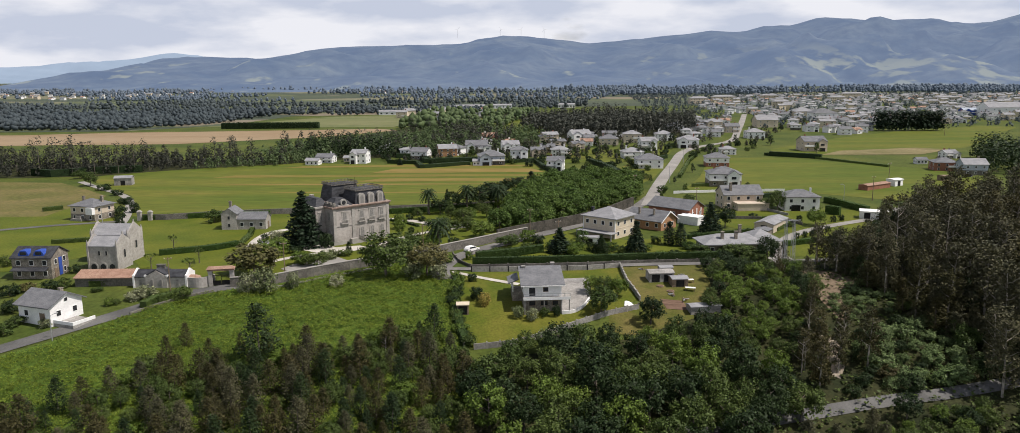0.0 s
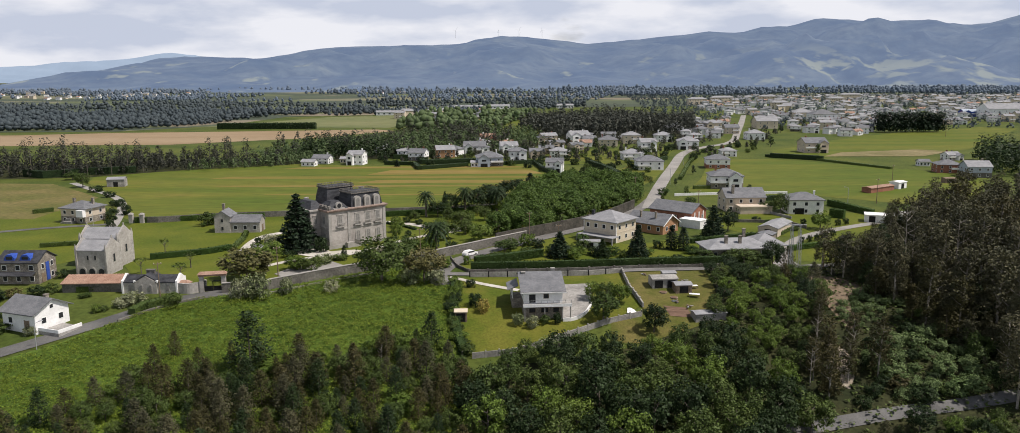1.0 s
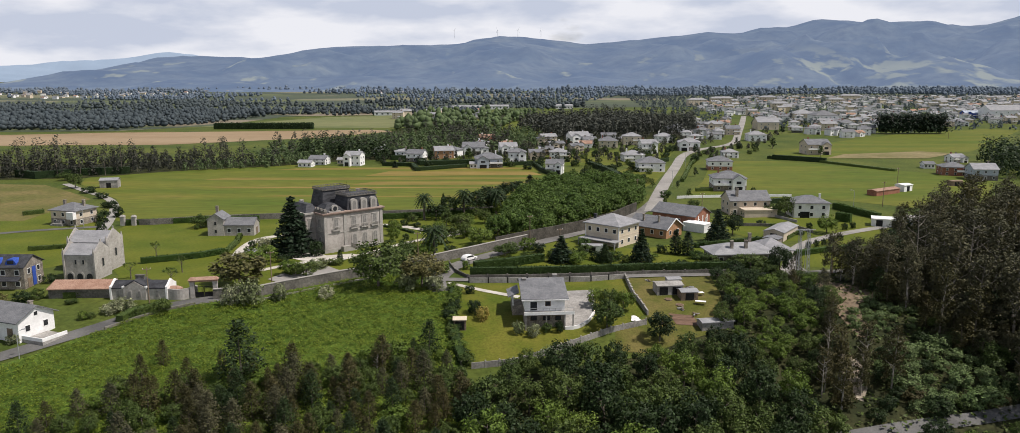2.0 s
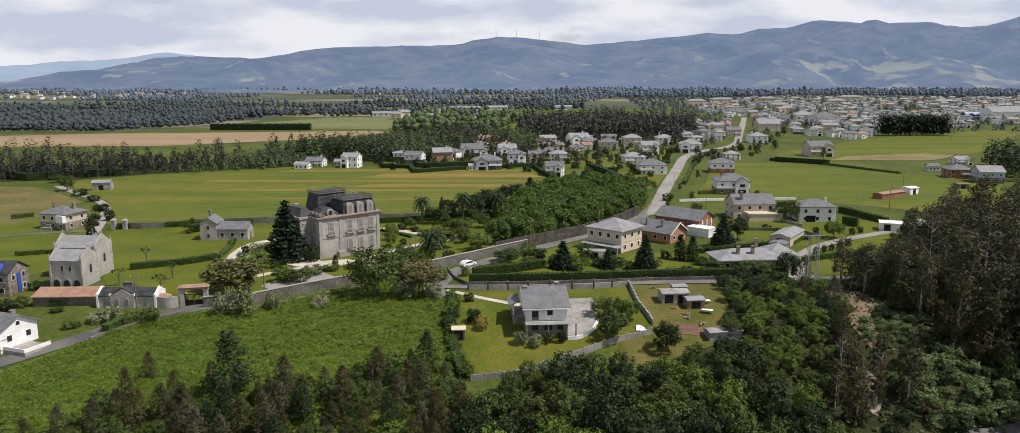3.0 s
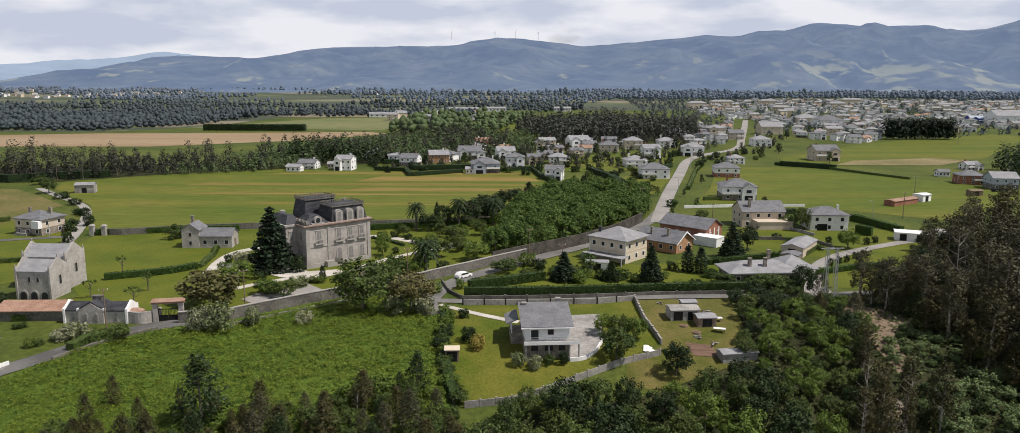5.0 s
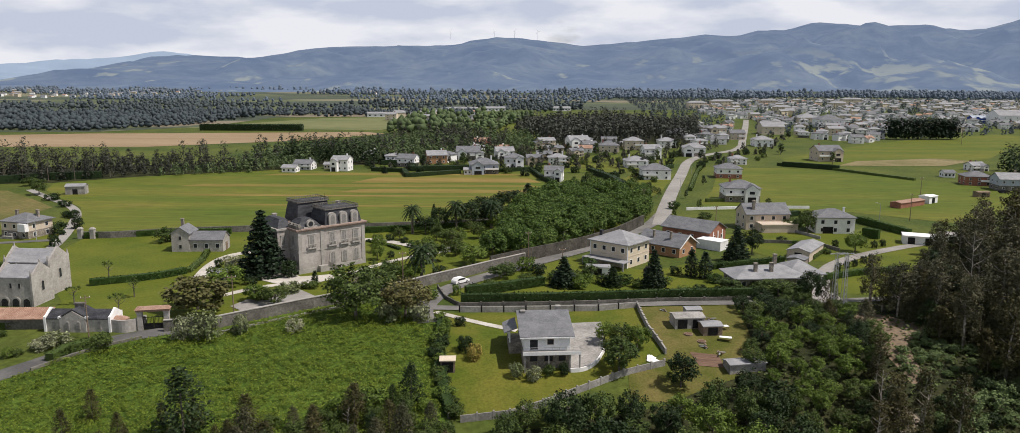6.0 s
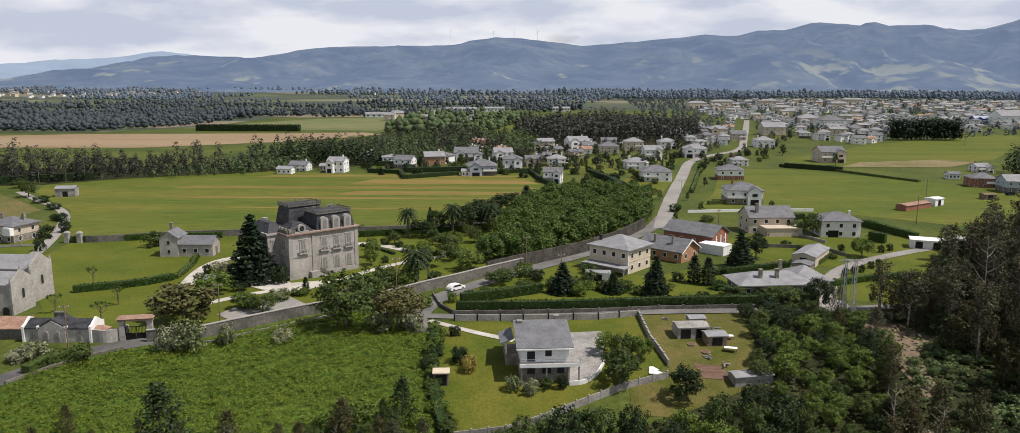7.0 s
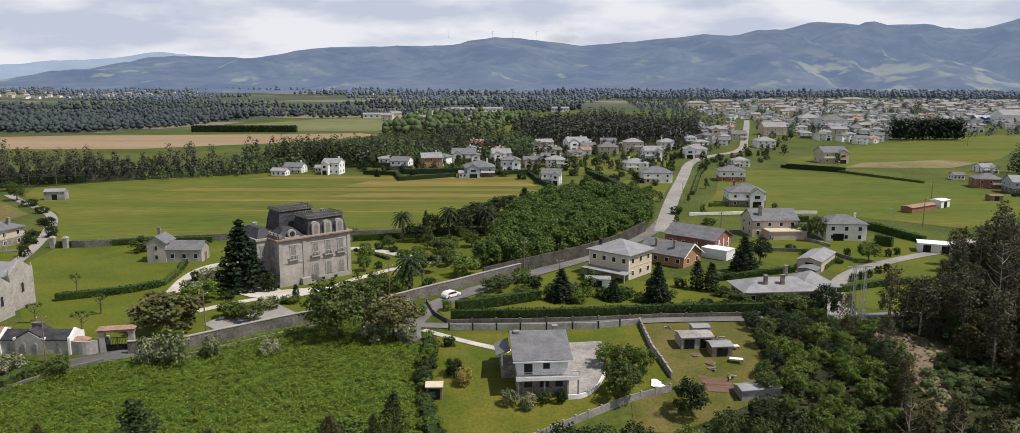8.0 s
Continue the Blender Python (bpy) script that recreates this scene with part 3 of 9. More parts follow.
patch("far_valley", [(-1900, 890), (-130, 885), (-20, 1040), (240, 1080), (420, 1460), (1200, 1460), (1900, 1300), (3000, 4300), (-3600, 4300)], 0.10, M["valley"], "dark patchwork of far woods and fields", "ground", 300)
patch("wood_floor", [(-640, 635), (-330, 648), (-268, 715), (-250, 860), (-130, 890), (-900, 890)], 0.16, M["valley"], "dark woodland floor across the valley", "ground", 60)
patch("wood_floor", [(-430, 342), (-225, 355), (-195, 361), (-165, 385), (-122, 405), (-104, 420), (-60, 440), (-10, 470), (24, 520), (150, 600), (150, 690), (90, 770), (20, 900), (-100, 900), (-95, 690), (-100, 645), (-150, 500), (-128, 440), (-180, 430), (-235, 410), (-440, 392)], 0.10, M["forest_floor"], "dark woodland floor behind the meadow", "ground", 40)
patch("village_green", [(22, 405), (75, 410), (100, 500), (40, 480), (28, 440)], 0.07, M["meadow"], "village pasture between houses", "field", 20)
patch("village_lawn", [(40, 300), (60, 345), (76, 400), (58, 402), (36, 352)], 0.07, M["meadow"], "lawn strip beside the village road", "lawn", 20)
patch("forest_floor", [(-6, 84), (60, 84), (150, 110), (175, 235), (126, 240), (94, 222), (80, 190), (70, 187), (46, 186), (44, 172), (40, 158), (24, 148), (8, 142.5), (-6, 139)], 0.04, M["forest_floor"], "dark woodland floor of the lower slope", "ground", 4)
patch("sandy_bank", [(60.6, 151), (63.0, 150), (64.0, 147.2), (62.0, 144.5), (62.6, 141.5), (60.4, 138), (58.8, 138.6), (60.2, 142), (59.4, 146)], 0.10, M["sand"], "pale sandy bank beside the lower road", "ground", 3)
patch("clearing_soil", [(66, 181), (71.5, 181), (78, 174.5), (76.5, 170), (71.5, 168), (70, 162), (69.5, 156), (66.5, 155), (65.5, 163), (64.5, 172)], 0.10, M["soil"], "bare sandy clearing in the woods", "ground", 3)

road("lane_west", [(-104, 124), (-94, 136), (-85.5, 146), (-78.5, 154.5), (-74.5, 160.5), (-69.5, 165.5), (-62, 169.5)], 4.2, 0.14, M["asphalt"], "narrow grey asphalt lane with worn edges", 3)
road("wall_road", [(-16, 174), (-18.1, 181), (-17, 188), (-15, 195.5), (-10.3, 203.3), (-4.6, 210), (4, 219.8), (13, 230), (22.5, 240.5), (33, 256), (43, 272), (50, 292)], 4.4, 0.15, M["asphalt_pale"], "worn grey village road below the park wall", 3)
road("front_road", [(-17.5, 183.4), (-8, 182.9), (3, 183.3), (14, 184.3), (24, 186.1), (34, 187.2), (51, 188.0), (64, 188.8), (80, 191.4), (120, 198)], 2.9, 0.17, M["asphalt_pale"], "grey asphalt road between hedge and yard wall", 3)
road("village_road", [(46, 272), (52, 298), (64, 345), (80, 402), (94, 456), (112, 490), (142, 522), (165, 600), (202, 721), (240, 850)], 5.2, 0.18, M["road_pale"], "straight pale village road running to the town", 8)
road("east_lane", [(64, 190), (68.5, 200), (73.5, 213), (81, 223.5), (93, 233.5), (116, 247.5), (135, 252)], 3.4, 0.16, M["road_pale"], "narrow pale lane between gardens", 3)
road("west_track", [(-108, 196), (-119, 222), (-125.5, 244), (-134.5, 266), (-144, 287), (-156, 304), (-173, 320), (-193, 341)], 3.0, 0.13, M["road_pale"], "pale farm track beside the park", 4)
road("farm_lane", [(-128, 246), (-146, 240), (-170, 225), (-200, 205)], 3.0, 0.14, M["asphalt"], "narrow lane to the country house", 4)
road("lower_road", [(8, 112), (26, 120.5), (40, 125.5), (54, 129.5), (65, 132), (84, 135), (110, 142)], 2.8, 0.18, M["asphalt"], "grey asphalt road through the woods", 3)
road("garden_path", [(-15, 180.5), (-11, 177.4), (-6, 174), (1, 170.5)], 1.5, 0.15, M["gravel"], "pale concrete garden path", 2, "path")
road("park_drive", [(-61.2, 191.4), (-55.7, 197.7), (-49.0, 202.0), (-40.4, 206.2), (-35.3, 215.4), (-28.0, 225.7), (-22.3, 230.3), (-14.8, 235.8)], 2.2, 0.13, M["gravel"], "pale gravel park drive", 2, "path")
road("park_path", [(-71.4, 204), (-73.8, 218), (-72.8, 229), (-66, 233.5), (-58, 232), (-52, 240), (-42, 250), (-34, 246), (-22, 236), (-12, 240)], 3.0, 0.15, M["gravel"], "pale gravel park path", 3, "path")
patch("palace_court", [(-61.1, 206.9), (-57.6, 218.0), (-53.3, 212.4), (-48.8, 207.1), (-42.6, 209.2), (-39.2, 206.7), (-45.6, 199.7), (-53.6, 201.5)], 0.16, M["gravel"], "pale gravel court before the palace", "ground", 3)
patch("parking_strip", [(-56.6, 183.4), (-54.9, 188.1), (-45.9, 196.0), (-41.2, 190.8), (-46.0, 183.8), (-53.2, 180.3)], 0.18, M["road_pale"], "grey paved strip inside the park wall", "pavement", 3)
patch("terrace", [(9.6, 156.2), (12.2, 156.6), (14.4, 159), (16.0, 163), (16.8, 169), (17, 175), (9.6, 174)], 0.16, M["concrete"], "stained concrete terrace beside the house", "pavement", 2)
patch("apron", [(63, 187.2), (69.5, 187.2), (69, 195), (66.5, 196)], 0.2, M["road_pale"], "pale driveway mouth", "pavement", 2)


# ---------------------------------------------------------------- houses
WINDOWS = {}


def window(parent, w, h, at, frame_mat="white", sill=True, plain=False):
    """A window on a wall that faces local -y: the frame, and the pane set in it."""
    key = (w, h, frame_mat, sill)
    if key not in WINDOWS:
        g = Geo().box(-w / 2, w / 2, -0.05, 0.02, 0, h)
        p = Geo().box(-w / 2 + 0.1, w / 2 - 0.1, -0.064, -0.04, 0.1, h - 0.1)
        WINDOWS[key] = (g.mesh("window", M[frame_mat]), p.mesh("pane", M["glass"]))
    f, p = WINDOWS[key]
    if plain:
        return part("window", p, None, parent, at=at)
    ob = part("window", f, None, parent, at=at)
    part("pane", p, None, ob, "dark reflecting glass")
    return ob


def face(side, w, d, u, z, out=0.0):
    """The pose of something on a wall of a house w wide and d deep: side s, n, w or e, u along it, z up."""
    return {"s": pose(u, -d / 2 - out, z), "n": pose(-u, d / 2 + out, z, 0, 0, 180), "e": pose(w / 2 + out, u, z, 0, 0, 90), "w": pose(-w / 2 - out, -u, z, 0, 0, -90)}[side]


def roof_hip(w, d, h, rh, over, t=0.22):
    a = (-w / 2 - over, w / 2 + over, -d / 2 - over, d / 2 + over)
    half = min(w, d) / 2 + over
    b = (a[0] + half, a[1] - half, a[2] + half, a[3] - half)
    b = (min(b[0], 0) if w >= d else -0.05, max(b[1], 0) if w >= d else 0.05, min(b[2], 0) if d > w else -0.05, max(b[3], 0) if d > w else 0.05)
    g = Geo().box(*a, h, h + t)
    g.frustum((a[0] + .06, a[1] - .06, a[2] + .06, a[3] - .06), b, h + t - 0.01, h + t + rh)
    return g


def roof_gable(w, d, h, rh, over, t=0.2, axis="x"):
    """Two slabs meeting at a ridge along x (or y)."""
    g = Geo()
    span, length = (d, w) if axis == "x" else (w, d)
    s = rh / (span / 2)
    e = span / 2 + over
    outline = [(-e, h - s * over), (0, h + rh), (e, h - s * over), (e, h - s * over + t), (0, h + rh + t), (-e, h - s * over + t)]
    g.prism([outline[i] for i in (0, 1, 4, 5)], -length / 2 - over * 0.7, length / 2 + over * 0.7)
    g.prism([outline[i] for i in (1, 2, 3, 4)], -length / 2 - over * 0.7, length / 2 + over * 0.7)
    if axis == "x":
        g.v = [(-y, x, z) for x, y, z in g.v]
    return g


def body(w, d, h, rh=0, axis="x", sink=1.5):
    g = Geo()
    if not rh:
        return g.box(-w / 2, w / 2, -d / 2, d / 2, -sink, h)
    span, length = (d, w) if axis == "x" else (w, d)
    g.prism([(-span / 2, -sink), (span / 2, -sink), (span / 2, h), (0, h + rh), (-span / 2, h)], -length / 2, length / 2)
    if axis == "x":
        g.v = [(-y, x, z) for x, y, z in g.v]
    return g


def chimney(parent, x, y, z0, z1, material="house_stone", s=0.7):
    return part("chimney", Geo().box(x - s / 2, x + s / 2, y - s / 2, y + s / 2, z0, z1).box(x - s / 2 - 0.08, x + s / 2 + 0.08, y - s / 2 - 0.08, y + s / 2 + 0.08, z1, z1 + 0.15), M[material], parent)


def dress(hs, w, d, h, rh, walls, roofs, floors, seed):
    """What sets one village house apart: a gabled front wing, a stone ground floor, a balcony, a garage door, chimneys."""
    r = random.Random(seed)
    side, fh = r.choice((-1, 1)), h / floors
    if r.random() < 0.7:
        ww, wd, wh, u = w * r.uniform(0.36, 0.46), r.uniform(2.0, 3.4), h * r.uniform(0.9, 1.0), side * w * 0.24
        wing = part("front_wing", body(ww, wd, wh, rh * 0.7, "y"), M[walls], hs, at=pose(u, -d / 2 - wd / 2 + 0.3, 0))
        part("wing_roof", roof_gable(ww, wd + 1.6, wh, rh * 0.7, 0.35, 0.18, "y"), M[roofs], wing, at=pose(0, 0.8, 0))
        window(wing, ww * 0.42, min(1.3, fh * 0.5), face("s", ww, wd, 0, wh - fh * 0.72), plain=True)
        if floors > 1:
            part("garage_door", Geo().box(-ww * 0.3, ww * 0.3, -wd / 2 - 0.06, -wd / 2 + 0.02, 0, min(2.1, fh * 0.85)), M["dark_metal"], wing)
    if floors > 1 and r.random() < 0.4:
        part("plinth", Geo().box(-w / 2 - 0.03, w / 2 + 0.03, -d / 2 - 0.03, d / 2 + 0.03, -1.5, fh * 0.92), M[r.choice(("house_stone", "wall_stone", "brick"))], hs)
    if floors > 1 and r.random() < 0.6:
        x0, x1 = (-w / 2, -w * 0.02) if side > 0 else (w * 0.02, w / 2)
        bal = part("balcony", Geo().box(x0, x1, -d / 2 - 1.3, -d / 2 - 0.05, fh - 0.15, fh), M["concrete"], hs)
        part("rail", Geo().box(x0, x1, -d / 2 - 1.3, -d / 2 - 1.22, fh, fh + 0.85), M["white"], bal)
    chimney(hs, -side * w * 0.28, d * 0.12, h + rh * 0.2, h + rh + 0.8, r.choice(("house_stone", "white", "brick")), 0.65)
    if r.random() < 0.4:
        chimney(hs, side * w * 0.2, d * 0.22, h + rh * 0.2, h + rh + 0.6, "house_stone", 0.55)


def house(x, y, rot, w, d, h, roof, rh, walls, roofs, label, floors=2, bays=(3, 2), over=0.5, axis="x", chimneys=(), group="", name="house", win=(1.1, 1.25), door=None, sides="swe", plinth="", plain=False):
    hs = thing(name, pose(x, y, gz(x, y), 0, 0, rot), label, "house", group)
    part("wall", body(w, d, h, rh if roof == "gable" else 0, axis), M[walls], hs)
    if plinth:
        part("plinth", Geo().box(-w / 2 - .04, w / 2 + .04, -d / 2 - .04, d / 2 + .04, -1.5, h / floors * 0.95), M[plinth], hs)
    part("roof", roof_hip(w, d, h, rh, over) if roof == "hip" else roof_gable(w, d, h, rh, over, axis=axis), M[roofs], hs)
    fh = h / floors
    for s in sides:
        length, n = (w, bays[0]) if s in "sn" else (d, bays[1])
        for fl in range(floors):
            for k in range(n):
                u = (k + 0.5) / n * length - length / 2
                if door and s == door[0] and fl == 0 and k == door[1]:
                    part("door", Geo().box(-0.55, 0.55, -0.09, 0.02, 0, 2.1).box(-0.65, -0.55, -0.12, 0.02, 0, 2.2).box(0.55, 0.65, -0.12, 0.02, 0, 2.2), M["wood"], hs, at=face(s, w, d, u, 0.05, 0.04 if plinth else 0))
                else:
                    window(hs, *win, face(s, w, d, u, fl * fh + (fh - win[1]) * 0.5, 0.04 if plinth and fl == 0 else 0), plain=plain)
    for c in chimneys:
        chimney(hs, *c)
    if group in ("village houses", "town houses") and 7 < w < 16:
        dress(hs, w, d, h, rh, walls, roofs, floors, int(7 * x + 3 * y))
    return hs


# ---------------------------------------------------------------- the near house
def near_house():
    hs = thing("house", pose(5.55, 162.3, gz(5.6, 157.5) + 0.4, 0, 0, 4.5), "two-storey white house with stone base and grey roof", "house")
    w, d = 7.8, 10.6
    part("wall", Geo().prism([(-w / 2, 2.75), (w / 2, 2.75), (w / 2, 5.2), (-w / 2, 5.2)], -d / 2, d / 2), M["white"], hs)
    part("plinth", Geo().box(-w / 2 - .05, w / 2 + .05, -d / 2 - .05, d / 2 + .05, -1.6, 2.72), M["house_stone"], hs, "dark rubble stone ground floor")
    g = Geo()
    f, r, b = (-d / 2 - 0.6, 5.15), (2.2, 7.3), (d / 2 + 0.4, 6.0)
    for (y0, z0), (y1, z1) in ((f, r), (r, b)):
        g.add([(-w / 2 - 0.7, y0, z0), (w / 2 + 0.7, y0, z0), (w / 2 + 0.7, y1, z1), (-w / 2 - 0.7, y1, z1), (-w / 2 - 0.7, y0, z0 + 0.2), (w / 2 + 0.7, y0, z0 + 0.2), (w / 2 + 0.7, y1, z1 + 0.2), (-w / 2 - 0.7, y1, z1 + 0.2)],
              [(3, 2, 1, 0), (4, 5, 6, 7), (0, 1, 5, 4), (1, 2, 6, 5), (2, 3, 7, 6), (3, 0, 4, 7)])
    part("roof", g, M["slate"], hs)
    part("gable", Geo().add([(x, y, z) for x in (-w / 2 + 0.02, w / 2 - 0.02) for y, z in ((-d / 2, 5.1), (d / 2, 5.1), (d / 2, 5.95), (2.2, 7.25), (-d / 2, 5.2))],
         [(4, 3, 2, 1, 0), (5, 6, 7, 8, 9), (0, 1, 6, 5), (1, 2, 7, 6), (2, 3, 8, 7), (3, 4, 9, 8), (4, 0, 5, 9)]), M["white"], hs)
    part("gutter", Geo().box(-w / 2 - 0.72, w / 2 + 0.72, -d / 2 - 0.74, -d / 2 - 0.62, 5.05, 5.22), M["white"], hs)
    bal = part("balcony", Geo().box(-w / 2 - 0.2, w / 2 + 1.7, -d / 2 - 1.25, -d / 2 - 0.06, 2.5, 2.74).box(w / 2 + 0.06, w / 2 + 1.7, -d / 2 - 0.06, 2.0, 2.5, 2.74), M["concrete"], hs, "concrete balcony slab with white edge")
    part("fascia", Geo().box(-w / 2 - 0.24, w / 2 + 1.74, -d / 2 - 1.32, -d / 2 - 1.25, 2.35, 2.95), M["white"], bal)
    rail = Geo().box(-w / 2 - 0.2, w / 2 + 1.7, -d / 2 - 1.24, -d / 2 - 1.18, 3.62, 3.7)
    part("rail", rail, M["grey_metal"], bal)
    for k in range(9):
        x = -w / 2 - 0.15 + k * (w + 1.8) / 8
        part("rail_post", Geo().box(x - 0.03, x + 0.03, -d / 2 - 1.24, -d / 2 - 1.18, 2.95, 3.62), M["grey_metal"], bal)
    for x in (-w / 2 + 0.1, 0.2, w / 2 - 0.1, w / 2 + 1.5):
        part("pillar", Geo().box(x - 0.12, x + 0.12, -d / 2 - 1.2, -d / 2 - 0.96, -1.2, 2.5), M["concrete"], hs)
    window(hs, 1.1, 1.0, face("s", w, d, 0.6, 3.75), "wood")
    window(hs, 1.5, 1.9, face("s", w, d, -2.2, 2.85), "white")
    for x, ww in ((-2.2, 1.4), (0.3, 1.6), (2.6, 1.3)):
        window(hs, ww, 1.1, face("s", w, d, x, 0.8, 0.05), "wood")
    for u in (-3.4, -0.6):
        window(hs, 1.1, 1.2, face("e", w, d, u, 3.4), "wood")
        window(hs, 1.0, 1.1, face("w", w, d, u + 2, 3.4), "wood")
    part("door", Geo().box(-0.5, 0.5, -0.1, 0.02, 0, 2.05).box(-0.6, -0.5, -0.13, 0.02, 0, 2.15).box(0.5, 0.6, -0.13, 0.02, 0, 2.15), M["wood"], hs, at=face("e", w, d, 2.0, 2.76))
    chimney(hs, -3.5, 1.6, 5.5, 7.5, "concrete", 0.8)
    chimney(hs, 3.0, 3.9, 5.5, 7.6, "concrete", 0.8)
    porch = part("porch", Geo().box(-w / 2 - 2.1, -w / 2 - 0.06, -0.3, 4.6, -1.6, 2.45), M["house_stone"], hs)
    part("porch_roof", Geo().add([(-w / 2 - 3.0, -0.9, 4.3), (-w / 2 - 0.75, -0.9, 5.2), (-w / 2 - 0.75, 4.9, 5.2), (-w / 2 - 3.0, 4.9, 4.3), (-w / 2 - 3.0, -0.9, 4.5), (-w / 2 - 0.75, -0.9, 5.4), (-w / 2 - 0.75, 4.9, 5.4), (-w / 2 - 3.0, 4.9, 4.5)],
         [(3, 2, 1, 0), (4, 5, 6, 7), (0, 1, 5, 4), (1, 2, 6, 5), (2, 3, 7, 6), (3, 0, 4, 7)]), M["slate"], hs)
    for y in (-0.1, 2.1, 4.4):
        part("porch_post", Geo().box(-w / 2 - 2.05, -w / 2 - 1.85, y - 0.1, y + 0.1, 2.45, 4.62), M["white"], porch)
    # white stepped edge of the terrace
    g = wall_run(Geo(), resample(rounded([(9.9, 156.0), (12.4, 156.4), (14.6, 158.6), (16.2, 162.6)], 2), 0.8), 0.25, 0.75, 0.8)
    solid("terrace_wall", g, M["white"], "curved white low wall round the terrace", "wall", kind="structure")


near_house()


# ---------------------------------------------------------------- the palace
def arch_outline(w, h, n=8):
    r = w / 2
    return [(-r, 0), (r, 0)] + [(r * math.cos(math.pi * k / n), h - r + r * math.sin(math.pi * k / n)) for k in range(n + 1)]


def tall_window(parent, u, z, side, w, d, arched=False, wide=1.25, high=2.6):
    at = face(side, w, d, u, z)
    if arched:
        g = Geo().prism([(x * 1.28, zz * 1.07 - 0.1) for x, zz in arch_outline(wide, high)], -0.10, 0.03)
        p = Geo().prism(arch_outline(wide * 0.8, high * 0.93), -0.13, -0.05)
    else:
        g = Geo().box(-wide * 0.68, wide * 0.68, -0.10, 0.03, -0.12, high + 0.25).box(-wide * 0.8, wide * 0.8, -0.18, 0.03, high + 0.25, high + 0.42)
        p = Geo().box(-wide * 0.42, wide * 0.42, -0.13, -0.05, 0.05, high)
    ob = part("window", g, M["trim_stone"], parent, "tall stone-framed window with closed grey shutters", at=at)
    part("pane", p, M["shutter"], ob)
    part("mullion", Geo().box(-0.05, 0.05, -0.16, -0.06, 0.05, high * 0.9), M["trim_stone"], ob)
    if not arched:
        bal = part("balcony", Geo().box(-wide * 0.95, wide * 0.95, -0.55, 0.02, -0.42, -0.2), M["trim_stone"], ob)
        for k in range(7):
            x = -wide * 0.85 + k * wide * 1.7 / 6
            part("baluster", Geo().box(x - 0.05, x + 0.05, -0.52, -0.42, -0.2, 0.62), M["trim_stone"], bal)
        part("handrail", Geo().box(-wide * 0.95, wide * 0.95, -0.55, -0.4, 0.62, 0.74), M["trim_stone"], bal)
    return ob


M["shutter"] = mat("closed_grey_shutters", (0.17, 0.165, 0.155), (0.25, 0.24, 0.225), 0.8, 4.0, grain=0.2, place="Object", stretch=(1, 1, 6))


